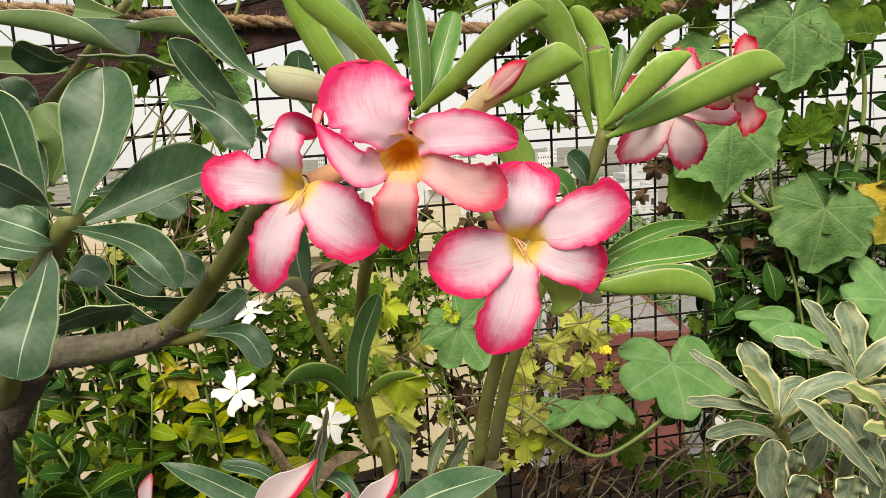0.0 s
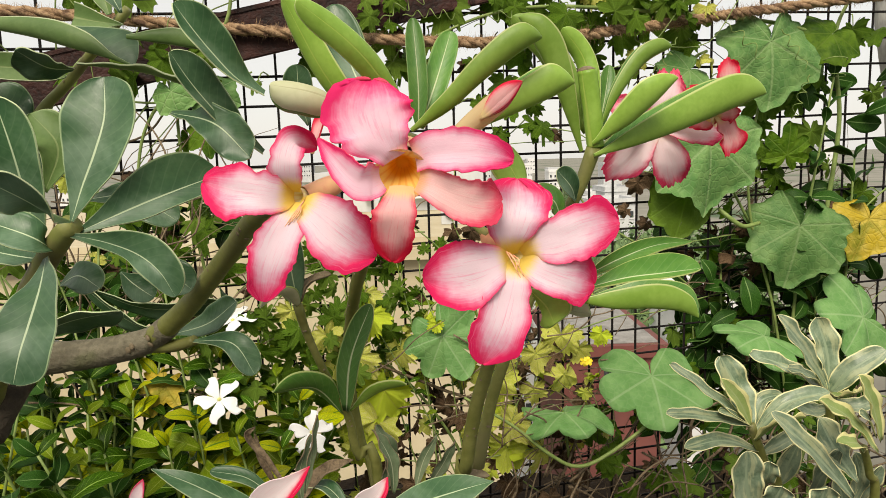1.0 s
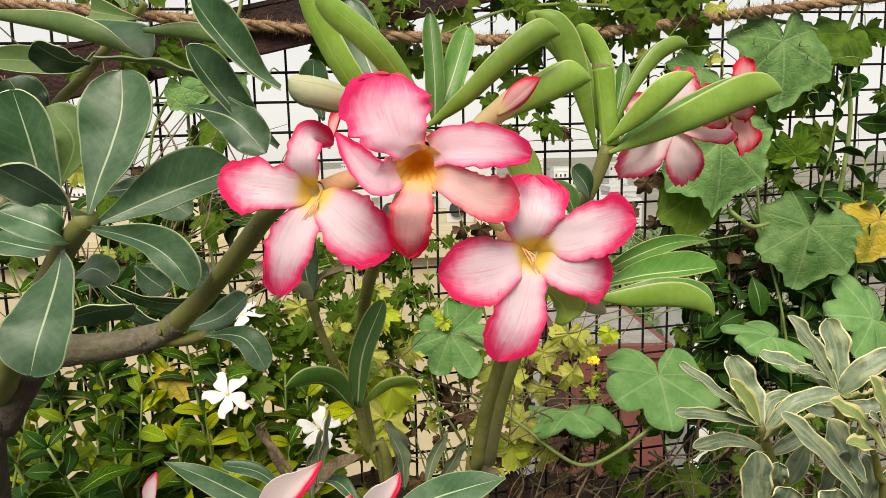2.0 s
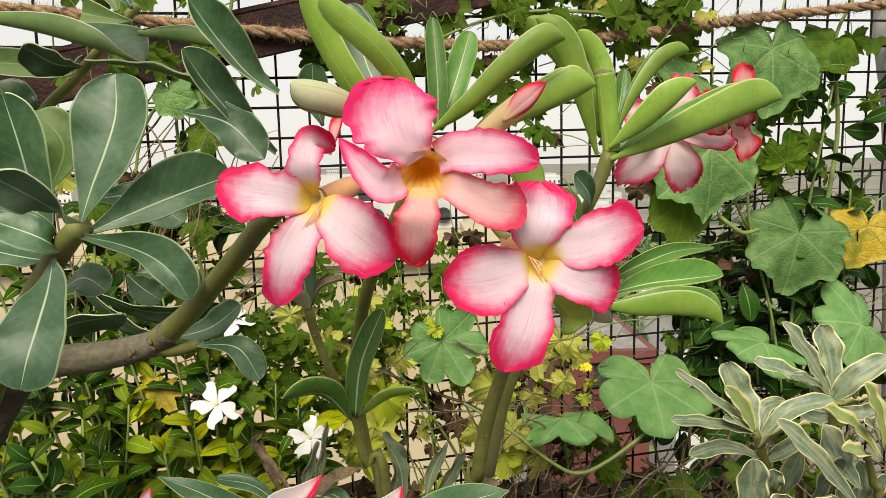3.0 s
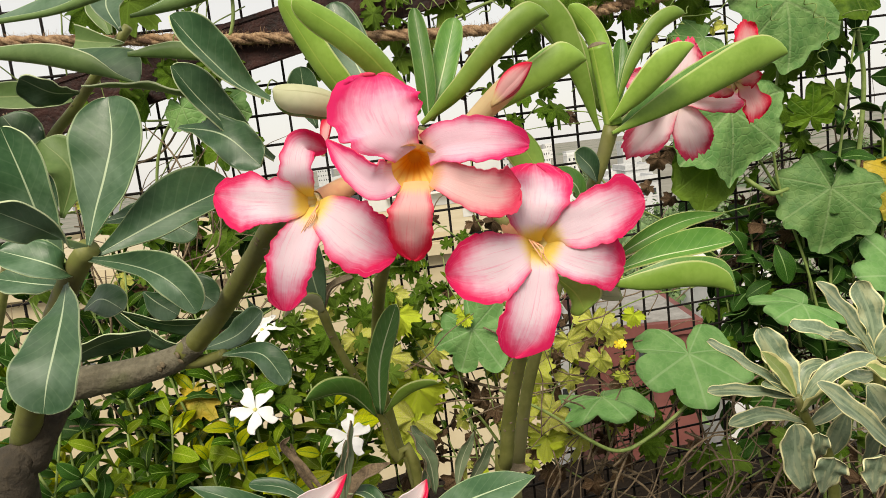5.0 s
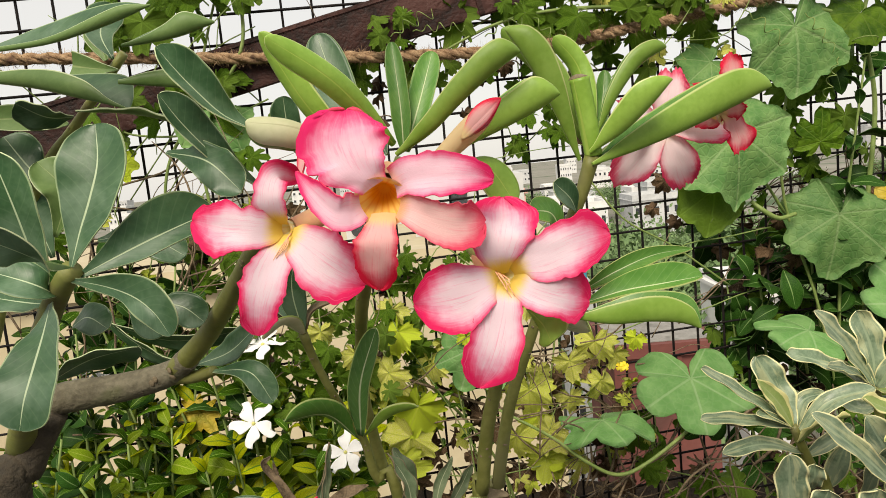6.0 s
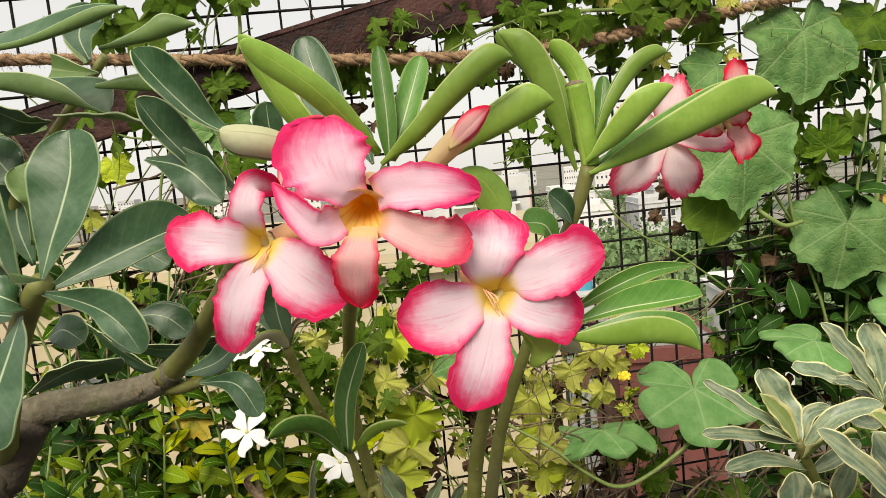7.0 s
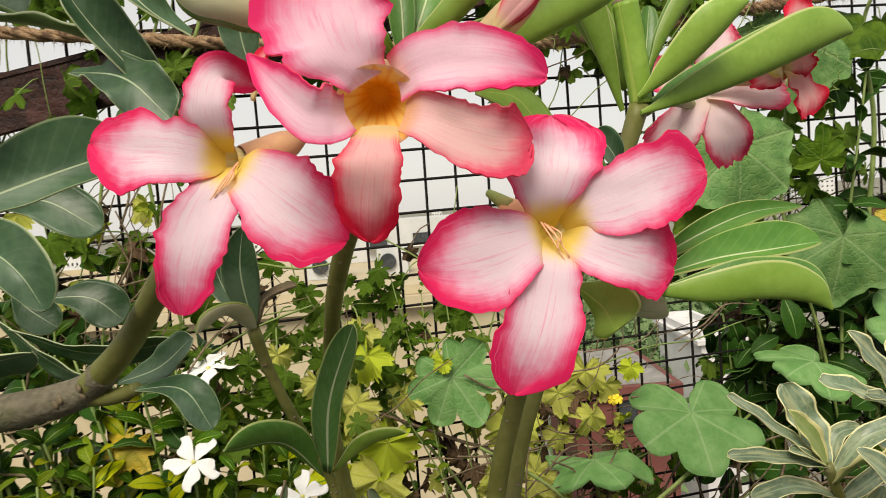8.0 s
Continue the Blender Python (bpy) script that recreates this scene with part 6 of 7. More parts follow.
leaf(varied, [(0.3122, 0.6050, 1.0897), (0.3371, 0.6000, 1.1198), (0.3742, 0.6000, 1.1297)], 0.0167, (-0.2, -0.55, 0.8), VAR, cup=0.74, shape=strap, wave=0.065, seed=116)
leaf(varied, [(0.3105, 0.6000, 1.0863), (0.3223, 0.5850, 1.1073), (0.3433, 0.5800, 1.1147)], 0.0161, (-0.2, 0.5, 0.8), VARY, cup=0.94, shape=strap, wave=0.108, seed=117)
leaf(varied, [(0.3232, 0.6150, 1.0667), (0.3442, 0.6200, 1.0753), (0.3708, 0.6300, 1.0847)], 0.0138, UPF, VAR, cup=0.68, shape=strap, seed=118)
leaf(varied, [hub, (0.3156, 0.6200, 1.1128), (0.3230, 0.6250, 1.1220)], 0.0114, (0, -1, 0.2), VAR, cup=0.68, shape=strap, seed=119)
leaf(varied, [hub, (0.2814, 0.5850, 1.1163), (0.2677, 0.5800, 1.1225)], 0.0092, (0.3, -0.5, 0.8), VAR, cup=1.22, shape=strap, seed=120)
leaf(varied, [(0.3488, 0.6300, 1.0269), (0.3534, 0.6250, 1.0498), (0.3600, 0.6200, 1.0735)], 0.0195, (-0.2, -0.9, 0.3), VAR, cup=0.41, shape=lance, seed=121)
hub = (0.3923, 0.6300, 1.1171)
leaf(varied, [hub, (0.3615, 0.6200, 1.1616), (0.3340, 0.6150, 1.1956)], 0.0189, (0.4, -0.8, 0.4), VAR, cup=0.68, shape=strap, wave=0.108, seed=122)
leaf(varied, [hub, (0.3883, 0.6300, 1.1552), (0.3762, 0.6300, 1.1893)], 0.0264, (0.1, -1, 0.2), VAR, cup=0.54, shape=obovate, wave=0.108, seed=123)
leaf(varied, [hub, (0.3463, 0.6150, 1.1471), (0.3045, 0.6050, 1.1642)], 0.0172, (0.2, -0.6, 0.75), VAR, cup=0.68, shape=strap, wave=0.108, seed=124)
leaf(varied, [hub, (0.3568, 0.6050, 1.1433), (0.3362, 0.6000, 1.1516)], 0.0121, (0.2, -0.5, 0.8), VAR, cup=0.94, shape=strap, wave=0.108, seed=125)
leaf(varied, [hub, (0.4052, 0.6200, 1.1413), (0.4324, 0.6150, 1.1613)], 0.0202, (-0.3, -0.7, 0.6), VAR, cup=0.54, shape=strap, wave=0.086, seed=126)
leaf(varied, [hub, (0.3950, 0.6100, 1.1202), (0.4070, 0.6000, 1.1295)], 0.0167, (-0.2, 0.5, 0.8), VARY, cup=0.81, shape=strap, wave=0.130, seed=127)
leaf(varied, [(0.3929, 0.6300, 1.1071), (0.4158, 0.6250, 1.1056), (0.4309, 0.6200, 1.1142)], 0.0138, UPF, VAR, cup=0.68, shape=strap, wave=0.086, seed=128)
leaf(varied, [(0.3993, 0.6400, 1.0974), (0.3869, 0.6450, 1.0943), (0.3697, 0.6500, 1.1002)], 0.0138, UPF, VAR, cup=0.54, shape=strap, wave=0.086, seed=129)
hub = (0.3910, 0.5750, 1.0835)
leaf(varied, [(0.3815, 0.5700, 1.0450), (0.3397, 0.5600, 1.0916), (0.3004, 0.5550, 1.1295)], 0.0213, (0.5, -0.7, 0.5), VAR, cup=0.61, shape=strap, wave=0.065, seed=130)
leaf(varied, [(0.3967, 0.5650, 1.0879), (0.3671, 0.5600, 1.1216), (0.3392, 0.5550, 1.1388)], 0.0172, (0.3, -0.6, 0.75), VARY, cup=0.74, shape=strap, wave=0.108, seed=131)
leaf(varied, [(0.3975, 0.5900, 1.0491), (0.3809, 0.5950, 1.0745), (0.3652, 0.6000, 1.1050)], 0.0270, (0.2, -0.95, 0.3), VAR, cup=0.47, shape=obovate, wave=0.108, seed=132)
leaf(varied, [hub, (0.3693, 0.5500, 1.1031), (0.3498, 0.5450, 1.1077)], 0.0150, (0.1, -0.5, 0.85), VARY, cup=0.81, shape=obovate, wave=0.108, seed=133)
leaf(varied, [(0.4020, 0.5700, 1.0960), (0.3890, 0.5650, 1.1318), (0.3741, 0.5600, 1.1571)], 0.0184, (0.4, -0.8, 0.4), VARY, cup=0.68, shape=strap, wave=0.086, seed=134)
leaf(varied, [(0.3981, 0.5700, 1.0987), (0.3829, 0.5600, 1.1199), (0.3729, 0.5550, 1.1260)], 0.0114, (0.4, -0.5, 0.7), VAR, cup=0.68, shape=obovate, seed=135)
leaf(varied, [(0.2955, 0.5700, 1.0323), (0.2865, 0.5650, 1.0645), (0.2840, 0.5600, 1.0950)], 0.0270, (0.0, -1, 0.25), VAR, cup=0.47, shape=strap, wave=0.065, seed=136)
leaf(varied, [(0.3084, 0.5700, 1.0266), (0.3086, 0.5600, 1.0508), (0.3115, 0.5550, 1.0664)], 0.0270, (0.0, -0.9, 0.4), VAR, cup=0.54, shape=obovate, wave=0.086, seed=137)
leaf(varied, [(0.3454, 0.5600, 1.0288), (0.3439, 0.5550, 1.0500), (0.3450, 0.5500, 1.0676)], 0.0270, (0.0, -0.9, 0.4), VAR, cup=0.54, shape=obovate, wave=0.108, seed=138)
leaf(varied, [(0.3146, 0.5900, 1.0483), (0.3104, 0.5750, 1.0655), (0.3085, 0.5700, 1.0812)], 0.0150, (-0.2, -0.8, 0.5), VAR, cup=0.81, shape=obovate, wave=0.130, seed=139)
for k, (x, y) in enumerate(((690, 770), (860, 800), (890, 870), (780, 870))):
    c = Vector((0.3857, 0.6000, 1.0414)) + Vector(((x - 760) * 0.000262, 0.01 * (k % 3), (800 - y) * 0.000262))
    leaf(varied, [c - Vector((0, -0.01, 0.035)), c, c + Vector((0.012 * (-1) ** k, -0.01, 0.03))], 0.0184, (0.2 * (-1) ** k, -0.85, 0.4), VAR, cup=0.61, shape=obovate, wave=0.108, seed=140 + k)

# ---- gourd vine with broad leaves on the fence ----
gourd = thing("gourd_vine", (0.50, 0.93, 0.78), "climbing gourd vine with broad lobed green leaves", "vine")


def broad(parent, at, tip, size, face, material, seed, deep=0.14, name="leaf", label="", droop=0.22, ripple=0.05, teeth=0.03, stalk=None, stalk_mat=None, sinus=2, segs=126, rounded=()):
    """One broad lobed leaf at its stalk's end, with the stalk."""
    bm = lobed(size, deep, seed=seed, droop=droop, ripple=ripple, teeth=teeth, sinus=sinus, segs=segs, rounded=rounded)
    at = Vector(at)
    bm.transform(facing(at, Vector(tip) - at, face))
    ob = part(name, bm, material, parent, label)
    if stalk:
        s = Vector(stalk)
        tube("leaf_stalk", [at - Vector(face).normalized() * 0.001, at.lerp(s, 0.5) + Vector((0, 0.012, 0.006)), s], [0.0013, 0.0017, 0.0020], stalk_mat or VINE_STEM, ob, sides=7, count=10)
    return ob


# bearing, distance and radius of the lobes of a round-lobed leaf
LOBES = ((0, 0.62, 0.33), (60, 0.60, 0.33), (-62, 0.58, 0.35), (124, 0.52, 0.32), (-126, 0.54, 0.31), (0, 0.0, 0.44))
CUT_LOBES = ((0, 0.66, 0.27), (50, 0.60, 0.25), (-52, 0.62, 0.25), (100, 0.55, 0.24), (-104, 0.54, 0.25), (146, 0.42, 0.22), (-146, 0.42, 0.22), (0, 0.0, 0.46))
broad(gourd, (0.4649, 0.9106, 1.4789), (0.4729, 0.8922, 1.3889), 0.088, (0.1, -0.9, 0.35), GOURD, 1, ripple=0.09, teeth=0.045, stalk=(0.4816, 0.9463, 1.5071))
broad(gourd, (0.3753, 0.8731, 1.3549), (0.3777, 0.8585, 1.2589), 0.096, (0.15, -0.9, 0.3), GOURD, 2, ripple=0.09, teeth=0.045, stalk=(0.4527, 0.9305, 1.2472))
broad(gourd, (0.3540, 0.8958, 1.2900), (0.3493, 0.8899, 1.2273), 0.062, (0.1, -0.8, -0.5), BITTER, 3, deep=0.1)
broad(gourd, (0.5131, 0.9126, 1.2419), (0.4978, 0.8996, 1.1666), 0.090, (-0.1, -0.9, 0.35), GOURD, 4, ripple=0.09, teeth=0.045, stalk=(0.5838, 0.9668, 1.1723))
broad(gourd, (0.6237, 0.9429, 1.2450), (0.6017, 0.9281, 1.1780), 0.058, (-0.2, -0.9, 0.2), GOLDEN, 5, label="golden yellow leaf")
broad(gourd, (0.2906, 0.8281, 1.0708), (0.2850, 0.7531, 1.0258), 0.079, (0.05, -0.50, 0.86), GOURD_LIGHT, 6, rounded=LOBES, droop=0.12, ripple=0.07, teeth=0.025, stalk=(0.3225, 0.8845, 0.9736))
broad(gourd, (0.1810, 0.8162, 1.0321), (0.1960, 0.7362, 1.0321), 0.064, (0.0, -0.03, 1.0), GOURD_LIGHT, 7, rounded=LOBES, droop=0.22, ripple=0.10, stalk=(0.1954, 0.8591, 0.9489))
broad(gourd, (0.0353, 0.8061, 1.1356), (0.0609, 0.7952, 1.0932), 0.062, (-0.1, -0.9, 0.4), GOURD_LIGHT, 8, rounded=CUT_LOBES, droop=0.15, ripple=0.09, teeth=0.03, stalk=(0.0580, 0.8516, 1.0470))
broad(gourd, (0.4531, 0.8776, 1.1028), (0.3936, 0.8407, 1.1061), 0.066, (0.1, -0.32, 0.95), GOURD_LIGHT, 9, rounded=LOBES, ripple=0.07, stalk=(0.4720, 0.9244, 1.0310))
broad(gourd, (0.6023, 0.9105, 1.1153), (0.5391, 0.8878, 1.1337), 0.074, (0.1, -0.8, 0.5), GOURD_LIGHT, 10, rounded=LOBES, ripple=0.07, stalk=(0.6584, 0.9617, 1.0353))
broad(gourd, (0.3580, 0.9016, 1.4449), (0.3208, 0.8842, 1.4250), 0.048, (-0.1, -0.9, 0.3), GOURD, 11, stalk=(0.3902, 0.9280, 1.4717))
broad(gourd, (0.5435, 0.9487, 1.4563), (0.5280, 0.9406, 1.4148), 0.045, (0.3, -0.7, -0.3), BITTER, 12)
broad(gourd, (0.5548, 0.9310, 1.4893), (0.5183, 0.9137, 1.4628), 0.055, (-0.1, -0.8, 0.4), BITTER, 13)
broad(gourd, (0.5009, 0.9302, 1.3345), (0.5033, 0.9207, 1.3771), 0.044, (0.0, -0.95, 0.2), BITTER, 14, deep=0.4, teeth=0.06, sinus=4)
broad(gourd, (-0.2035, 0.7693, 1.4209), (-0.1921, 0.7616, 1.3747), 0.036, (0.1, -0.95, 0.2), GOURD, 16, stalk=(-0.2188, 0.7962, 1.4545))
broad(gourd, (-0.2441, 0.7612, 1.4214), (-0.2318, 0.7536, 1.3853), 0.030, (-0.1, -0.95, 0.2), GOURD, 17, stalk=(-0.2708, 0.7858, 1.4470))
broad(gourd, (-0.2117, 0.7677, 1.3825), (-0.2085, 0.7583, 1.3551), 0.034, (-0.1, -0.95, 0.2), BITTER, 18, deep=0.3)
broad(gourd, (-0.3366, 0.7727, 1.3911), (-0.3289, 0.7692, 1.3657), 0.026, (0.1, -0.9, 0.3), YELLOWED, 19, deep=0.25)
broad(gourd, (-0.2636, 0.7273, 1.1128), (-0.2731, 0.7154, 1.0903), 0.034, (0.1, -0.8, 0.55), GOLDEN, 20, deep=0.4, teeth=0.05, label="withering golden leaf")
# main vine stems
V = VINE_STEM
tube("stem", [(0.50, 0.93, 0.78), (0.5807, 0.9661, 0.9932), (0.5718, 0.9644, 1.1889), (0.5913, 0.9683, 1.3724), (0.5712, 0.9542, 1.4858), (0.5994, 0.9599, 1.5530)], [0.003, 0.003, 0.0032, 0.003, 0.0025, 0.002], V, gourd, sides=9, count=40)
tube("stem", [(0.5712, 0.9542, 1.4858), (0.4739, 0.9298, 1.5056), (0.3148, 0.8980, 1.5163), (0.1765, 0.8653, 1.5195), (0.0963, 0.8493, 1.5079), (0.0160, 0.8332, 1.4741)], [0.0024, 0.0026, 0.0026, 0.0022, 0.0018, 0.0012], V, gourd, sides=9, count=50)
tube("stem", [(0.0584, 0.7917, 1.0641), (0.1129, 0.7826, 1.0319), (0.1560, 0.7850, 0.9945), (0.1900, 0.7880, 0.9760), (0.2280, 0.7950, 0.9860), (0.2897, 0.8079, 1.0238), (0.3699, 0.8640, 1.0514)], [0.0015, 0.0019, 0.0023, 0.0023, 0.0020, 0.0016], V, gourd, sides=9, count=40)
tube("stem", [(0.4605, 0.9171, 1.2461), (0.4352, 0.9070, 1.2435), (0.4169, 0.9034, 1.2539), (0.4032, 0.9106, 1.2673)], [0.0026, 0.003, 0.003, 0.0025], V, gourd, sides=9, count=20)
tube("stem", [(0.1932, 0.8886, 1.3221), (0.2396, 0.8979, 1.2613), (0.3035, 0.9107, 1.2186), (0.3766, 0.9253, 1.1587)], [0.0013, 0.0013, 0.0013, 0.0013], V, gourd, sides=6, count=20)
tube("stem", [(0.2724, 0.9045, 1.3216), (0.3149, 0.9130, 1.2928), (0.3728, 0.9246, 1.2474)], [0.0010, 0.0010, 0.0010], DRY_STEM, gourd, sides=6, count=14)
tube("stem", [(-0.3322, 0.7636, 1.4269), (-0.3053, 0.7689, 1.4156), (-0.2475, 0.7805, 1.4137), (-0.1666, 0.7967, 1.4440)], [0.0012, 0.0012, 0.0012, 0.0010], V, gourd, sides=6, count=20)
tube("stem", [(-0.3404, 0.7719, 1.3635), (-0.2859, 0.7828, 1.3771), (-0.2581, 0.7884, 1.4089), (-0.2481, 0.7904, 1.4173)], [0.0012, 0.0012, 0.0011, 0.0010], DRY_STEM, gourd, sides=6, count=16)
tube("stem", [(-0.1787, 0.7843, 1.5630), (-0.1908, 0.7818, 1.4870), (-0.2730, 0.7754, 1.3975), (-0.2950, 0.7710, 1.3190)], [0.002, 0.002, 0.0018, 0.0016], V, gourd, sides=7, count=24)


def tendril(parent, at, turns, radius, length, way, material, seed):
    """A thin coiled tendril."""
    r = random.Random(seed)
    pts, at, way = [], Vector(at), Vector(way).normalized()
    a = way.orthogonal().normalized()
    b = way.cross(a)
    n = int(turns * 8)
    for i in range(n):
        g = i / (n - 1)
        w = g * turns * math.tau
        k = radius * min(1.0, g * 2.5)
        pts.append(at + way * length * g + (a * math.cos(w) + b * math.sin(w)) * k + Vector((0, 0, -0.01 * g * g)))
    tube("tendril", pts, [0.0007, 0.0006, 0.0004], material, parent, sides=5, count=n * 2)


tendril(gourd, (-0.0233, 0.8053, 1.4980), 3, 0.007, 0.06, (0.8, 0, 0.5), V, 1)
tendril(gourd, (0.5556, 0.9211, 1.4671), 2, 0.016, 0.03, (-0.3, -0.2, -0.9), V, 2)
tendril(gourd, (0.2754, 0.8751, 1.5094), 3, 0.006, 0.07, (0.3, -0.1, -0.8), V, 3)
tendril(gourd, (0.0008, 0.8202, 1.5045), 4, 0.005, 0.06, (0.9, -0.1, 0.1), V, 4)
tendril(gourd, (0.4010, 0.9002, 1.5019), 3, 0.006, 0.06, (0.6, -0.1, -0.5), V, 5)
tendril(gourd, (0.3270, 0.9054, 1.3026), 4, 0.004, 0.05, (0.4, -0.1, -0.8), V, 6)

tendril(gourd, (0.1345, 0.8369, 1.5126), 3, 0.005, 0.05, (0.6, -0.1, -0.6), V, 20)
tendril(gourd, (0.2121, 0.8524, 1.5016), 4, 0.005, 0.05, (-0.4, -0.1, 0.3), V, 21)
tendril(gourd, (0.4751, 0.9050, 1.4920), 3, 0.005, 0.05, (0.6, -0.1, -0.8), V, 22)
tendril(gourd, (0.3329, 0.8766, 1.4813), 4, 0.005, 0.05, (-0.4, -0.1, -0.6), V, 23)
tendril(gourd, (0.0817, 0.8263, 1.4912), 3, 0.005, 0.05, (0.6, -0.1, 0.3), V, 24)
tendril(gourd, (0.5177, 0.9135, 1.4361), 4, 0.005, 0.05, (-0.4, -0.1, -0.8), V, 25)
# ---- small lobed leaves: bitter gourd over the fence ----
bitter_meshes = [to_mesh(lobed(1.0, 0.34 + 0.06 * (k % 3), seed=40 + k, rings=4, segs=84, teeth=0.09, ripple=0.13, droop=0.4, sinus=5), "leaf", BITTER) for k in range(6)]
yellow_meshes = [to_mesh(lobed(1.0, 0.24 + 0.05 * (k % 3), seed=60 + k, rings=4, segs=84, teeth=0.15, ripple=0.22, droop=0.4, sinus=4), "leaf", YELLOWED) for k in range(5)]
dry_meshes = [to_mesh(lobed(1.0, 0.3, seed=80 + k, rings=4, segs=49, teeth=0.08, ripple=0.32, droop=0.9), "dry_leaf", DRY) for k in range(4)]


def strew(parent, meshes, count, lo, hi, sizes, off, seed, name="leaf", face=(0, -0.85, 0.45), wild=0.4, stalks=VINE_STEM, down=0.7):
    """Leaves strewn over a stretch of the fence, each with a short stalk back to it."""
    r = random.Random(seed)
    x0, x1, z0, z1 = min(lo[0], hi[0]), max(lo[0], hi[0]), min(lo[2], hi[2]), max(lo[2], hi[2])
    for i in range(count):
        x, z = r.uniform(x0, x1), r.uniform(z0, z1)
        at = Vector((x, fence_y(x) - r.uniform(*off), z))
        f = Vector(face) + Vector((r.gauss(0, wild), r.gauss(0, wild), r.gauss(0, wild)))
        tip = Vector((r.gauss(0, 0.7), r.gauss(0, 0.2), -down + r.gauss(0, 0.5)))
        s = r.uniform(*sizes)
        ob = shared(name, r.choice(meshes), parent, facing(at, tip, f, s))
        if stalks and i % 2 == 0:
            root = Vector((x + r.uniform(-0.03, 0.03), fence_y(x) - 0.005, z + r.uniform(-0.01, 0.04)))
            tube("leaf_stalk", [at, at.lerp(root, 0.5) + Vector((0, 0, 0.008)), root], [0.0006, 0.0008, 0.0009], stalks, parent, sides=5, count=6)


def vines(parent, count, lo, hi, seed, material=VINE_STEM, radius=(0.0006, 0.0014), off=(0.002, 0.05), way=(1, 0.3), name="stem"):
    """Thin stems that wander over the fence."""
    r = random.Random(seed)
    x0, x1, z0, z1 = min(lo[0], hi[0]), max(lo[0], hi[0]), min(lo[2], hi[2]), max(lo[2], hi[2])
    for i in range(count):
        x, z = r.uniform(x0, x1), r.uniform(z0, z1)
        a = math.atan2(way[1], way[0]) + r.gauss(0, 0.6)
        pts, d = [], r.uniform(*off)
        for k in range(5):
            pts.append((x, fence_y(x) - d, z))
            a += r.gauss(0, 0.35)
            x += math.cos(a) * 0.06
            z += math.sin(a) * 0.06
            d = max(0.004, d + r.gauss(0, 0.008))
        q = r.uniform(*radius)
        tube(name, pts, [q, q, q * 0.8], material, parent, sides=5, count=16)


bitter = thing("bitter_gourd_vine", (-0.2, 0.80, 0.78), "bitter gourd vine with small lobed leaves on the fence", "vine")
tube("stem", [(-0.2, 0.80, 0.78), (-0.22, 0.80, 1.1), (-0.25, 0.79, 1.4), (-0.2, 0.80, 1.6)], [0.002, 0.002, 0.0018, 0.0012], VINE_STEM, bitter, sides=7, count=24)
strew(bitter, bitter_meshes, 34, (0.0480, 0.8796, 1.5634), (0.3989, 0.9498, 1.4887), (0.022, 0.040), (0.005, 0.045), 1)
strew(bitter, bitter_meshes, 14, (-0.1164, 0.8467, 1.4894), (0.0503, 0.8801, 1.4377), (0.016, 0.030), (0.005, 0.03), 51)
strew(bitter, bitter_meshes, 12, (0.0821, 0.8864, 1.4890), (0.3962, 0.9492, 1.4254), (0.016, 0.030), (0.005, 0.03), 52)
strew(bitter, bitter_meshes, 6, (-0.0482, 0.8604, 1.5237), (0.0142, 0.8728, 1.4869), (0.014, 0.022), (0.05, 0.07), 53)
strew(bitter, bitter_meshes, 16, (-0.3358, 0.8028, 1.5904), (-0.1686, 0.8363, 1.5312), (0.022, 0.040), (0.01, 0.07), 2)
strew(bitter, bitter_meshes, 7, (-0.3548, 0.7990, 1.4968), (-0.2008, 0.8298, 1.4181), (0.02, 0.032), (0.05, 0.08), 54)
strew(bitter, bitter_meshes, 9, (-0.3300, 0.7997, 1.5200), (-0.1500, 0.8298, 1.3700), (0.012, 0.024), (0.05, 0.09), 59)
strew(bitter, bitter_meshes, 8, (-0.4516, 0.7797, 1.5067), (-0.2211, 0.8258, 1.3544), (0.014, 0.026), (0.01, 0.08), 3)
strew(bitter, bitter_meshes, 10, (0.0844, 0.8869, 1.4351), (0.1773, 0.9055, 1.3585), (0.016, 0.028), (0.01, 0.05), 4)
strew(bitter, bitter_meshes, 60, (-0.2333, 0.8233, 1.2004), (-0.0534, 0.8593, 1.0620), (0.012, 0.027), (0.02, 0.12), 5, wild=0.6)
strew(bitter, bitter_meshes, 16, (-0.0942, 0.8512, 1.2042), (0.0807, 0.8861, 1.1319), (0.014, 0.026), (0.01, 0.05), 6)
strew(bitter, bitter_meshes, 30, (-0.4085, 0.7883, 1.3274), (-0.1915, 0.8317, 1.1673), (0.016, 0.032), (0.02, 0.10), 7)
strew(bitter, bitter_meshes, 14, (-0.1533, 0.8393, 1.2734), (-0.0300, 0.8640, 1.1607), (0.014, 0.024), (0.01, 0.05), 55)
strew(bitter, bitter_meshes, 22, (-0.1433, 0.8413, 1.2448), (0.0641, 0.8828, 1.1046), (0.010, 0.020), (0.01, 0.05), 56)
strew(bitter, bitter_meshes, 34, (-0.2077, 0.8285, 1.1413), (-0.0325, 0.8635, 0.9844), (0.012, 0.024), (0.01, 0.08), 57, wild=0.6)
strew(bitter, bitter_meshes, 11, (0.0742, 0.8848, 1.5554), (0.3767, 0.9453, 1.4970), (0.018, 0.030), (0.058, 0.075), 58)
vines(bitter, 8, (0.0215, 0.8743, 1.5648), (0.3232, 0.9346, 1.4727), 8)
vines(bitter, 12, (-0.4779, 0.7744, 1.3346), (-0.2077, 0.8285, 1.1413), 9)
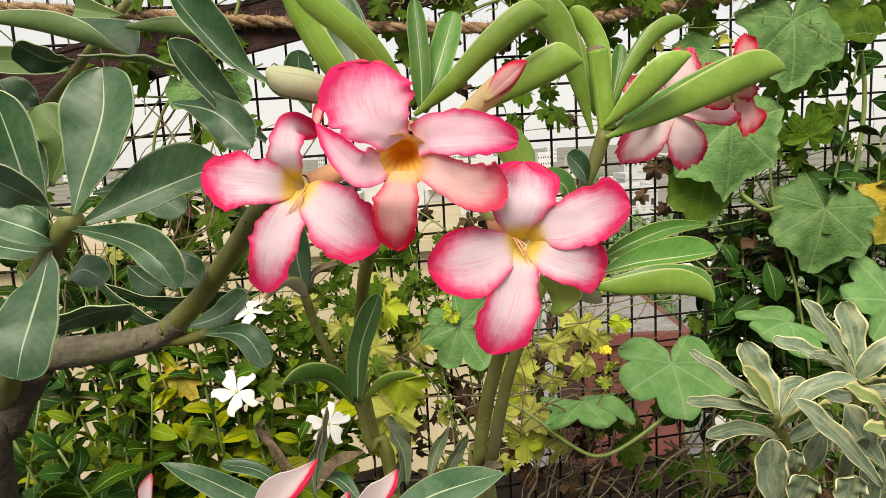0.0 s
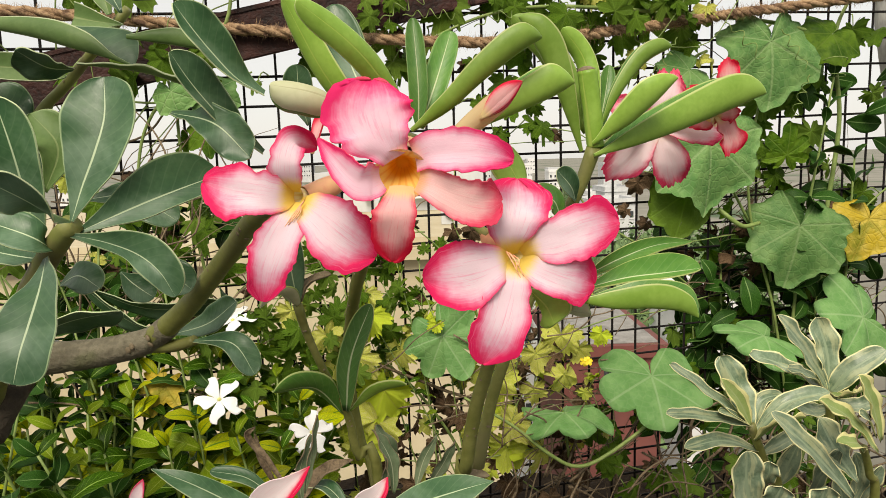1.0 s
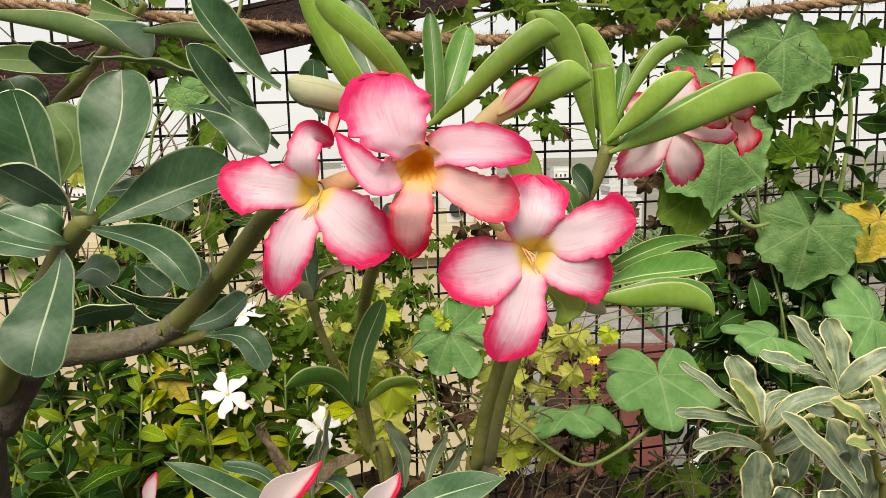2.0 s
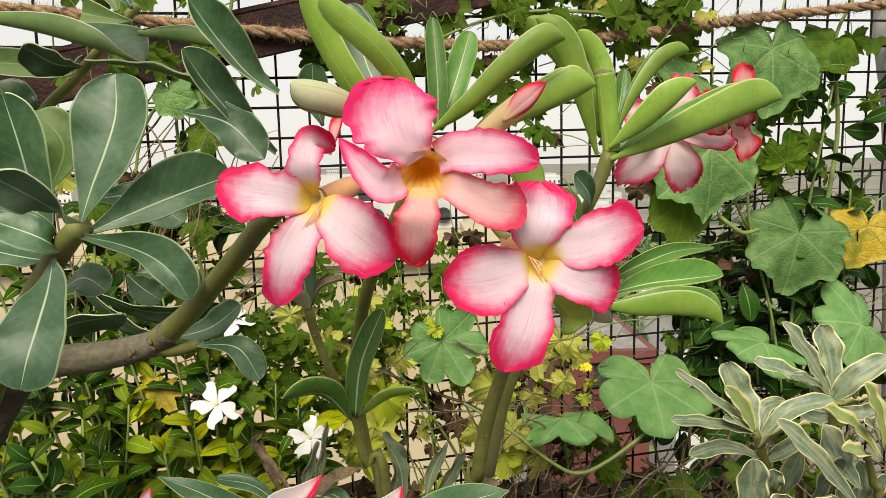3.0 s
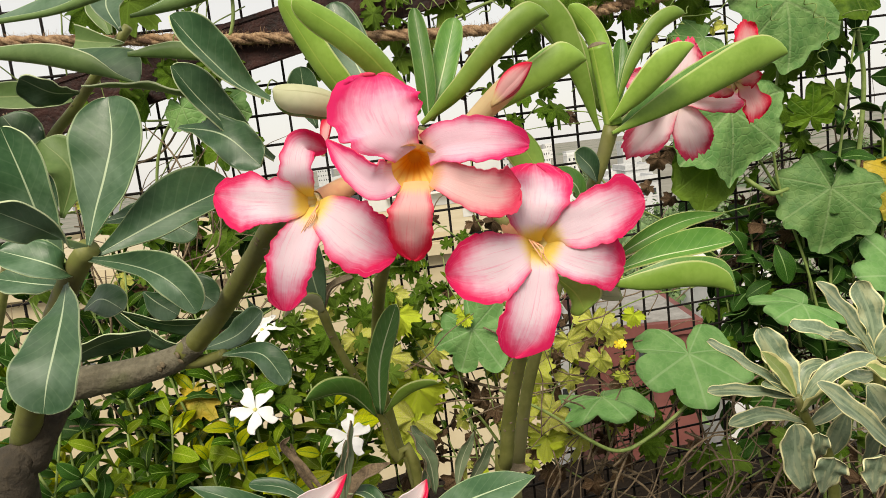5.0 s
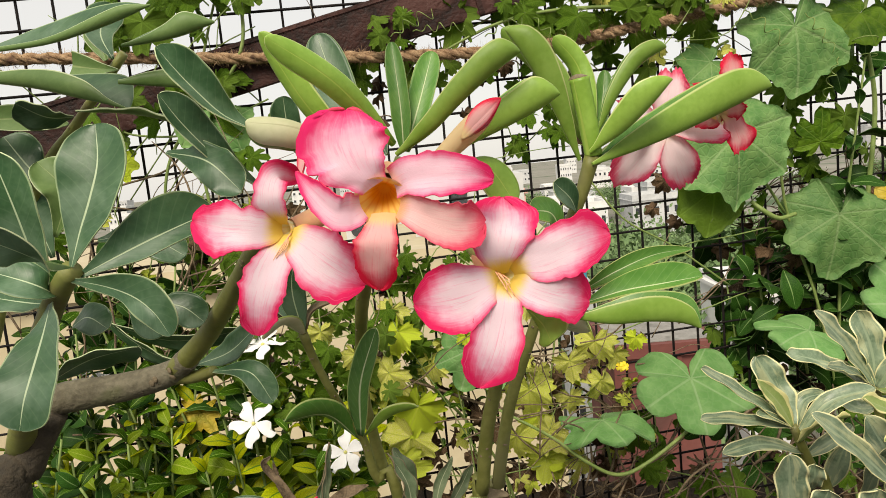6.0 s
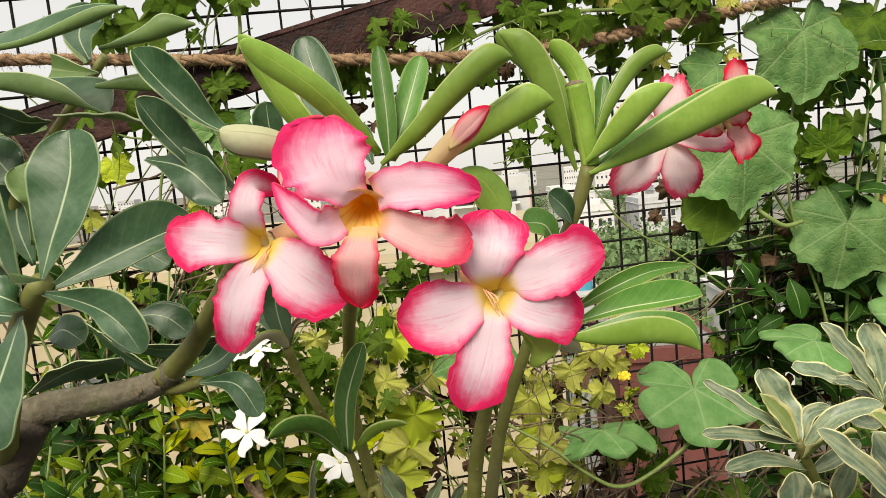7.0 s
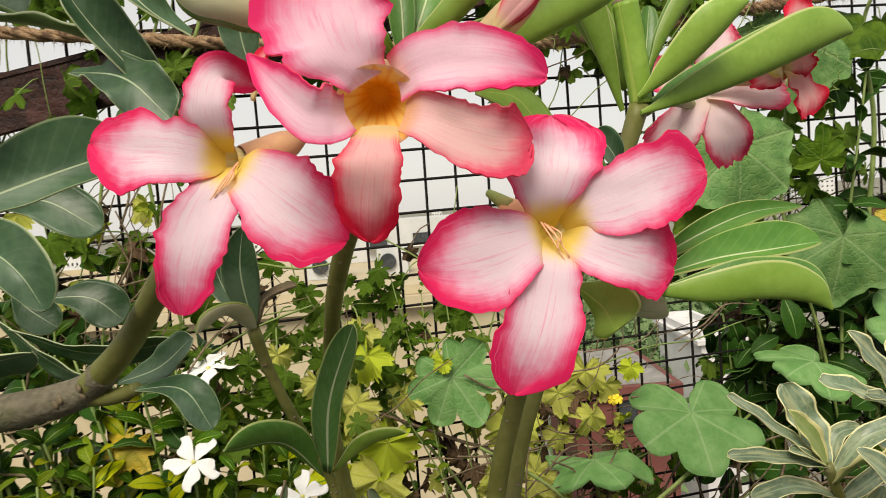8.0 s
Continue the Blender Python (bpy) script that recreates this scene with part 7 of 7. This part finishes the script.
vines(bitter, 5, (-0.0658, 0.8568, 1.4794), (0.3142, 0.9328, 1.3030), 10, radius=(0.0005, 0.0009))
vines(bitter, 8, (-0.3713, 0.7957, 1.4638), (-0.2077, 0.8285, 1.3064), 11, radius=(0.0005, 0.0009), way=(0.5, 1))

right_vine = thing("bitter_gourd_vine", (0.55, 0.94, 0.78), "bitter gourd vine hanging thick over dry stems", "vine")
tube("stem", [(0.55, 0.94, 0.78), (0.50, 0.94, 1.1), (0.45, 0.93, 1.3), (0.5, 0.95, 1.55)], [0.002, 0.002, 0.0018, 0.0012], VINE_STEM, right_vine, sides=7, count=24)
strew(right_vine, bitter_meshes, 34, (0.3657, 0.9431, 1.2612), (0.6454, 0.9991, 0.9852), (0.020, 0.038), (-0.05, 0.015), 12)
strew(right_vine, bitter_meshes, 24, (0.4228, 0.9546, 1.5151), (0.6651, 1.0030, 1.2307), (0.02, 0.04), (0.0, 0.03), 13)
strew(right_vine, bitter_meshes, 34, (0.2055, 0.9111, 1.0090), (0.5905, 0.9881, 0.8179), (0.018, 0.036), (0.0, 0.10), 14)
vines(right_vine, 12, (0.3503, 0.9401, 1.2628), (0.6259, 0.9952, 0.8290), 15, off=(0.002, 0.02))

fading = thing("fading_vine", (0.08, 0.88, 0.78), "fading vine with yellowed lobed leaves on the fence", "vine")
tube("stem", [(0.08, 0.88, 0.78), (0.06, 0.86, 0.95), (-0.0212, 0.8358, 1.0826), (-0.0956, 0.8109, 1.1243)], [0.002, 0.002, 0.0018, 0.0012], VINE_STEM, fading, sides=7, count=24)
tube("stem", [(-0.0936, 0.8013, 1.1272), (-0.0191, 0.8162, 1.0893), (0.0384, 0.8377, 1.0563), (0.0716, 0.8443, 1.0406), (0.1328, 0.8666, 0.9943)], [0.0015, 0.0018, 0.002, 0.002, 0.0018], DRY_STEM, fading, sides=7, count=30)
for k, (at, size) in enumerate((((-0.0456, 0.7709, 1.1717), 0.032), ((-0.0595, 0.7581, 1.1286), 0.034), ((-0.0933, 0.7613, 1.1525), 0.03), ((-0.0338, 0.7832, 1.0786), 0.045), ((-0.0454, 0.7809, 1.0434), 0.045), ((0.0972, 0.8294, 1.0727), 0.042), ((0.1176, 0.8235, 1.0209), 0.034), ((0.0770, 0.8254, 1.0159), 0.036), ((0.1123, 0.8325, 0.9817), 0.036), ((0.1569, 0.8514, 0.9662), 0.036), ((0.1849, 0.8570, 1.1173), 0.036), ((0.1518, 0.8504, 1.0969), 0.030), ((0.1886, 0.8577, 1.0668), 0.032), ((0.2105, 0.8721, 1.0967), 0.024), ((-0.0155, 0.8069, 1.1195), 0.028), ((-0.0521, 0.7896, 1.1935), 0.026), ((-0.0624, 0.7775, 1.0123), 0.04), ((0.0043, 0.8209, 1.1275), 0.028), ((-0.1291, 0.7542, 1.1826), 0.024), ((0.1497, 0.8599, 1.0472), 0.024))):
    r = random.Random(200 + k)
    tip = Vector((r.uniform(-0.5, 0.5), -0.1, -1))
    ob = shared("leaf", yellow_meshes[k % 5], fading, facing(at, tip, (r.gauss(0, 0.35), -0.75, 0.75 + r.gauss(0, 0.25)), size))
    c = Vector(at)
    root = c + Vector((r.uniform(-0.03, 0.03), 0.04, 0.02))
    tube("leaf_stalk", [c, c.lerp(root, 0.5) + Vector((0, 0, 0.008)), root], [0.0007, 0.0009, 0.001], VINE_STEM, fading, sides=5, count=6)
strew(fading, yellow_meshes, 26, (-0.1230, 0.8454, 1.1866), (0.2216, 0.9143, 0.8964), (0.014, 0.030), (0.01, 0.06), 21, face=(0, -0.65, 0.8))
strew(fading, yellow_meshes, 10, (0.0876, 0.8875, 1.5547), (0.3971, 0.9494, 1.4466), (0.014, 0.024), (0.01, 0.05), 22, face=(0, -0.65, 0.8))
strew(fading, yellow_meshes, 10, (-0.3891, 0.7922, 1.3383), (-0.1817, 0.8337, 1.1378), (0.014, 0.026), (0.01, 0.05), 23, face=(0, -0.65, 0.8))
vines(fading, 14, (-0.1111, 0.8478, 1.1710), (0.2526, 0.9205, 0.8913), 24, radius=(0.0007, 0.0014))

withered = thing("withered_vine", (0.25, 0.91, 0.78), "withered brown vine tangle with curled dry leaves", "vine")
tube("stem", [(0.25, 0.91, 0.78), (0.27, 0.91, 0.9), (0.22, 0.90, 1.0), (0.1, 0.88, 1.1)], [0.0025, 0.0022, 0.0018, 0.0012], DRY_STEM, withered, sides=7, count=24)
strew(withered, dry_meshes, 22, (0.0498, 0.8800, 1.1065), (0.2293, 0.9159, 0.8952), (0.014, 0.028), (0.01, 0.05), 31, "dry_leaf", stalks=DRY_STEM)
strew(withered, dry_meshes, 44, (0.1109, 0.8922, 0.9539), (0.5893, 0.9879, 0.7494), (0.012, 0.024), (0.0, 0.10), 32, "dry_leaf", stalks=DRY_STEM)
strew(withered, dry_meshes, 40, (0.3818, 0.9464, 1.2744), (0.6451, 0.9990, 0.9605), (0.016, 0.030), (-0.05, 0.02), 33, "dry_leaf", stalks=DRY_STEM)
strew(withered, dry_meshes, 18, (0.2804, 0.9261, 1.4962), (0.3876, 0.9475, 1.2292), (0.012, 0.022), (0.0, 0.03), 34, "dry_leaf", stalks=DRY_STEM)
strew(withered, dry_meshes, 16, (-0.0895, 0.8521, 1.5005), (0.2648, 0.9230, 1.3578), (0.009, 0.016), (0.0, 0.03), 35, "dry_leaf", stalks=DRY_STEM)
strew(withered, dry_meshes, 16, (-0.3595, 0.7981, 1.3353), (-0.1554, 0.8389, 1.1342), (0.010, 0.02), (0.0, 0.05), 36, "dry_leaf", stalks=DRY_STEM)
strew(withered, dry_meshes, 14, (-0.1142, 0.8472, 1.2692), (0.0784, 0.8857, 1.1027), (0.010, 0.020), (0.0, 0.03), 38, "dry_leaf", stalks=DRY_STEM)
strew(withered, dry_meshes, 12, (-0.0341, 0.8632, 1.1179), (0.0505, 0.8801, 0.9404), (0.014, 0.026), (0.0, 0.05), 37, "dry_leaf", stalks=DRY_STEM)

strew(withered, dry_meshes, 22, (-0.0800, 0.8632, 1.1400), (0.3000, 0.8801, 0.9300), (0.008, 0.018), (0.0, 0.06), 39, "dry_leaf", stalks=DRY_STEM, wild=0.8)
strew(fading, yellow_meshes, 26, (-0.1000, 0.8454, 1.1700), (0.2400, 0.9143, 0.9300), (0.010, 0.020), (0.0, 0.09), 25, face=(0, -0.65, 0.8), wild=0.6)


def tangle(parent, count, lo, hi, seed, material, label, off=(0.0, 0.12), size=(0.0004, 0.0012)):
    """Uncountable thin dry stems, one mesh."""
    r = random.Random(seed)
    x0, x1, z0, z1 = min(lo[0], hi[0]), max(lo[0], hi[0]), min(lo[2], hi[2]), max(lo[2], hi[2])
    bm = bmesh.new()
    for i in range(count):
        x, z = r.uniform(x0, x1), r.uniform(z0, z1)
        a, d, pts = r.uniform(-0.5, 1.9), r.uniform(*off), []
        for k in range(4):
            pts.append((x, fence_y(x) - d, z))
            a += r.gauss(0, 0.4)
            x += math.cos(a) * 0.035
            z += math.sin(a) * 0.035
            d = max(off[0], d + r.gauss(0, 0.006))
        q = r.uniform(*size)
        tube_mesh(bm, pts, [q, q, q * 0.6], 4, 12)
    return tagged(part("dry_tangle", bm, material, parent, label), kind="stuff")


tangle(withered, 190, (0.0956, 0.8891, 0.9586), (0.6244, 0.9949, 0.7169), 1, DRY_STEM, "tangle of thin dry stems", size=(0.0005, 0.0021))
tangle(withered, 36, (-0.0900, 0.8736, 1.1800), (0.2800, 0.9154, 0.9300), 6, DRY_STEM, "tangle of thin dry stems")
tangle(withered, 30, (0.0178, 0.8736, 1.0666), (0.2269, 0.9154, 0.8554), 2, DRY_STEM, "tangle of thin dry stems")
tangle(withered, 150, (0.3821, 0.9464, 1.2817), (0.6453, 0.9991, 0.9770), 3, DRY_STEM, "tangle of thin dry stems", off=(-0.06, 0.0))
tangle(withered, 90, (-0.4184, 0.7863, 1.3413), (-0.1601, 0.8380, 1.0920), 4, DRY_STEM, "tangle of thin dry stems")
vines(withered, 9, (-0.1129, 0.8474, 1.5214), (0.3965, 0.9493, 1.4325), 5, DRY_STEM, radius=(0.0004, 0.0009), off=(0.0, 0.02))

# ---- vinca with white flowers ----
vinca_leaves = []
for k in range(4):
    mats = ((VINCA, VINCA), (VINCA, VINCA), (VINCA_LIT_LIME, VINCA_LIT_LIME), (VINCA_YELLOW, VINCA_YELLOW))[k]
    vinca_leaves.append(to_mesh(blade(bmesh.new(), [(0, 0, 0), (0, 0.5, 0.10 - 0.03 * k), (0, 1.0, -0.10 - 0.05 * k)], 0.36 + 0.02 * k, (0, 0, 1), shape=lance, cup=0.5, thick=0.012, wave=0.03, nu=6, nv=10, seed=k), "leaf", mats))
shrub_leaves = [to_mesh(blade(bmesh.new(), [(0, 0, 0), (0, 0.5, 0.10 - 0.05 * k), (0, 1.0, -0.05 - 0.12 * k)], 0.5 + 0.05 * k, (0, 0, 1), shape=lance, cup=0.4, thick=0.012, wave=0.03, nu=6, nv=10, seed=9 + k), "leaf", (SHRUB, SHRUB)) for k in range(3)]


def leafy(parent, base, top, seed, meshes, weights, size=(0.024, 0.04), pairs=7, start=0.35, material=VINE_STEM, radius=0.0018, lift=0.35):
    """A stem with crossed pairs of leaves, larger in the middle and packed at the tip."""
    r = random.Random(seed)
    base, top = Vector(base), Vector(top)
    mid = base.lerp(top, 0.55) + Vector((r.uniform(-0.02, 0.02), r.uniform(-0.02, 0.02), 0))
    line = smooth_path([base, mid, top], 30)
    tube("stem", [base, mid, top], [radius * 1.3, radius, radius * 0.6], material, parent, sides=6, count=14)
    for p in range(pairs):
        g = start + (1 - start) * (p / max(1, pairs - 1)) ** 0.8
        at = line[min(29, int(g * 29))]
        turn = p * 1.6 + r.uniform(-0.4, 0.4) + seed
        s = r.uniform(*size) * (1.0 if g < 0.9 else 0.7)
        for q in (0, 1):
            a = turn + q * math.pi + r.uniform(-0.3, 0.3)
            d = Vector((math.cos(a), math.sin(a), lift + 0.7 * (g > 0.9) + r.gauss(0, 0.25)))
            shared("leaf", r.choices(meshes, weights)[0], parent, facing(at, d, (r.gauss(0, 0.5), r.gauss(-0.6, 0.45), 0.75), s))


def white_flower(parent, at, face, size, seed):
    """A flat five-petalled white flower with a small yellow eye on a thin tube."""
    r = random.Random(seed)
    m = facing(Vector(at), Vector(face).orthogonal(), face)
    bm = bmesh.new()
    bmesh.ops.create_uvsphere(bm, u_segments=10, v_segments=6, radius=size * 0.05)
    bm.transform(m)
    fl = part("flower", bm, VINCA_EYE, parent, "white five-petalled flower")
    for k in range(5):
        a = k / 5 * math.tau + r.uniform(-0.12, 0.12) + seed
        d = m.to_3x3() @ Vector((math.cos(a), math.sin(a), r.uniform(-0.15, 0.12)))
        n = m.to_3x3() @ Vector((0, 0, 1))
        c = Vector(at)
        part("petal", blade(bmesh.new(), [c + d * size * 0.02, c + d * size * 0.26 + n * size * 0.03, c + d * size * 0.5], size * 0.36, n + Vector((r.gauss(0, 0.12), 0, r.gauss(0, 0.12))), shape=petal_shape, cup=0.25, thick=0.0004, wave=0.03, nu=8, nv=10, seed=seed * 5 + k, skew=0.25), [WHITE_PETAL, WHITE_PETAL], fl)
    tube("flower_tube", [c, c - n * size * 0.3, c - n * size * 0.6 - Vector((0, 0, 0.01))], [0.0014, 0.001, 0.0012], VINE_STEM, fl, sides=6, count=6)


tops = (((-0.4323, 0.7000, 1.1387), (-0.3808, 0.7200, 1.1148), (-0.3266, 0.7000, 1.1311), (-0.3707, 0.6600, 1.0946), (-0.4030, 0.6400, 1.0947), (-0.3277, 0.6600, 1.0742), (-0.4615, 0.7200, 1.1614), (-0.4400, 0.7600, 1.1463), (-0.3054, 0.7000, 1.0900)),
        ((-0.2708, 0.7400, 1.1406), (-0.2848, 0.7000, 1.1069), (-0.2175, 0.6900, 1.0884), (-0.2410, 0.6700, 1.0695), (-0.2054, 0.7400, 1.1358), (-0.1725, 0.7500, 1.1236), (-0.3364, 0.7600, 1.1321), (-0.2481, 0.7600, 1.1581), (-0.2886, 0.7200, 1.0610)),
        ((-0.1752, 0.6800, 1.0722), (-0.1460, 0.7400, 1.1126), (-0.1189, 0.7200, 1.0933), (-0.1310, 0.6800, 1.0574), (-0.1004, 0.7200, 1.0422), (-0.1615, 0.7000, 1.0923), (-0.1986, 0.7400, 1.0908), (-0.1177, 0.7800, 1.1091), (-0.1649, 0.7800, 1.1524)))
for g, group in enumerate(tops):
    base = Vector((sum(p[0] for p in group) / len(group), 0.73, 0.78))
    v = thing("vinca_shrub", base, "leafy vinca shrub with white flowers and yellowing leaves", "plant", "vinca shrubs")
    for k, p in enumerate(group):
        r = random.Random(300 + g * 20 + k)
        leafy(v, base.lerp(Vector((p[0], 0.73, 0.78)), 0.6) + Vector((0, r.uniform(-0.03, 0.03), 0)), p, 31 * g + k, vinca_leaves, (3, 2, 6, 4), size=(0.030, 0.050), pairs=12, start=0.15)
    if g == 1:
        white_flower(v, (-0.1933, 0.6900, 1.1077), (0.1, -0.8, 0.6), 0.043, 1)
        white_flower(v, (-0.1834, 0.7200, 1.1824), (0.0, -0.35, 0.95), 0.043, 2)
    if g == 2:
        white_flower(v, (-0.1021, 0.6900, 1.0698), (0.2, -0.85, 0.5), 0.040, 3)
    if g == 0:
        white_flower(v, (-0.3999, 0.7500, 1.1506), (0.0, -0.35, 0.95), 0.042, 4)

# darker upright plants by the fence
corner_shrub = thing("leafy_shrub", (-0.46, 0.62, 0.78), "dark leafy shrub at the foot of the trunk", "plant", "dark shrubs")
for k, p in enumerate(((-0.3841, 0.6200, 1.1523), (-0.3494, 0.6200, 1.1336), (-0.3073, 0.6000, 1.1184), (-0.3513, 0.5800, 1.1154), (-0.3110, 0.6600, 1.1080), (-0.3128, 0.5800, 1.1027), (-0.2881, 0.6400, 1.0759))):
    leafy(corner_shrub, (-0.46 + 0.04 * k, 0.62, 0.78), p, 140 + k, vinca_leaves[:3] + shrub_leaves[:1], (3, 2, 4, 2), size=(0.030, 0.050), pairs=9, start=0.2)
dark_shrub = thing("leafy_shrub", (0.52, 0.93, 0.78), "dark green shrub with paired oval leaves", "plant", "dark shrubs")
leafy(dark_shrub, (0.52, 0.93, 0.78), (0.5587, 0.9300, 1.4345), 1, shrub_leaves, (1, 1, 1), size=(0.035, 0.05), pairs=13, start=0.3, radius=0.0022, lift=0.5)
leafy(dark_shrub, (0.50, 0.93, 0.78), (0.4892, 0.9500, 1.2127), 2, shrub_leaves, (1, 1, 1), size=(0.04, 0.055), pairs=9, start=0.25, radius=0.0022, lift=0.1)
leafy(dark_shrub, (0.47, 0.95, 0.78), (0.4239, 0.9500, 1.2033), 3, shrub_leaves, (1, 1, 1), size=(0.045, 0.065), pairs=10, start=0.25, radius=0.0022, lift=0.0)
leafy(dark_shrub, (0.44, 0.96, 0.78), (0.3889, 0.9700, 1.1492), 4, shrub_leaves, (1, 1, 1), size=(0.04, 0.06), pairs=8, start=0.3, radius=0.002, lift=0.0)
leafy(dark_shrub, (0.55, 0.93, 0.78), (0.5599, 0.9500, 1.1693), 5, shrub_leaves, (1, 1, 1), size=(0.04, 0.06), pairs=9, start=0.25, radius=0.0022, lift=0.2)
leafy(dark_shrub, (0.58, 0.95, 0.78), (0.6165, 0.9700, 1.3263), 6, shrub_leaves, (1, 1, 1), size=(0.035, 0.05), pairs=12, start=0.25, radius=0.0022, lift=0.4)
strew(dark_shrub, shrub_leaves, 110, (0.3728, 0.9446, 1.2457), (0.7157, 1.0131, 0.9166), (0.036, 0.06), (-0.14, -0.06), 64, stalks=None, wild=0.5)
strew(dark_shrub, shrub_leaves, 24, (0.3753, 0.9451, 1.2155), (0.5091, 0.9718, 1.0045), (0.034, 0.056), (-0.02, 0.035), 61, stalks=None, wild=0.5)
strew(dark_shrub, shrub_leaves, 26, (0.4907, 0.9681, 1.2182), (0.6629, 1.0026, 0.9910), (0.034, 0.055), (-0.02, 0.035), 62, stalks=None, wild=0.5)
strew(dark_shrub, shrub_leaves, 20, (0.5296, 0.9759, 1.4588), (0.6650, 1.0030, 1.2151), (0.032, 0.050), (-0.02, 0.02), 63, stalks=None, wild=0.5, down=0.2)
left_shrub = thing("leafy_shrub", (-0.42, 0.74, 0.78), "dark green shrub behind the desert rose", "plant", "dark shrubs")
for k, p in enumerate(((-0.4285, 0.7000, 1.1960), (-0.3840, 0.7200, 1.2113), (-0.3252, 0.7400, 1.2635), (-0.2742, 0.7400, 1.2715), (-0.4332, 0.7200, 1.2879), (-0.3387, 0.7000, 1.1892), (-0.2532, 0.7200, 1.2252), (-0.3907, 0.7400, 1.2874), (-0.2187, 0.7300, 1.1958), (-0.3048, 0.7200, 1.2051), (-0.4312, 0.7400, 1.2349))):
    leafy(left_shrub, (-0.42 + 0.03 * k, 0.74, 0.78), p, 40 + k, vinca_leaves[:2] + shrub_leaves, (2, 2, 1, 1, 1), size=(0.026, 0.044), pairs=9, start=0.3)
strew(left_shrub, shrub_leaves, 70, (-0.5036, 0.7693, 1.3182), (-0.1945, 0.8311, 1.0247), (0.028, 0.048), (-0.03, 0.05), 65, stalks=None, wild=0.5)
sprig = thing("leafy_shrub", (0.03, 0.83, 0.78), "young sprig with small paired leaves", "plant", "dark shrubs")
for k, p in enumerate(((-0.0211, 0.8300, 1.2389), (-0.0542, 0.8200, 1.2036), (0.0092, 0.8400, 1.2202), (0.0357, 0.8400, 1.2058), (-0.0747, 0.8000, 1.2085))):
    leafy(sprig, (0.03 + 0.02 * k, 0.83, 0.78), p, 70 + k, vinca_leaves[:3], (1, 1, 1), size=(0.010, 0.018), pairs=12, start=0.5, radius=0.001)

# small yellow blossoms of the gourd
for k, (at, face) in enumerate((((0.2182, 0.8536, 1.0838), (0.2, -0.8, 0.5)), ((0.2154, 0.8631, 1.0805), (-0.2, -0.9, 0.2)), ((0.2150, 0.8830, 1.1497), (0.1, -0.7, -0.5)))):
    c, n = Vector(at), Vector(face).normalized()
    bm = bmesh.new()
    for j in range(5):
        a = j / 5 * math.tau + k
        side = n.orthogonal().normalized()
        d = side * math.cos(a) + n.cross(side) * math.sin(a)
        blade(bm, [c, c + d * 0.003 + n * 0.0012, c + d * 0.006], 0.0046, n, shape=petal_shape, cup=0.3, thick=0.0004, wave=0.05, nu=6, nv=8, seed=j + k)
    part("blossom", bm, YELLOW_PETAL, fading, "small bright yellow blossom")

# weathered post at the end of the fence
post = thing("fence_post", (0.7296, 1.0359, 0.7803), "weathered grey wooden post beside the fence", "post")
post.location.z = 0.79
ORIGIN[post] = Vector(post.location)
tube("pole", [(post.location.x + 0.02, post.location.y, 0.78), (0.7146, 1.0329, 1.3369), (0.6828, 1.0266, 1.5165), (0.6678, 1.0236, 1.6101)], [0.012, 0.0115, 0.011, 0.011], POST_WOOD, post, sides=12, count=20, knots=0.04)
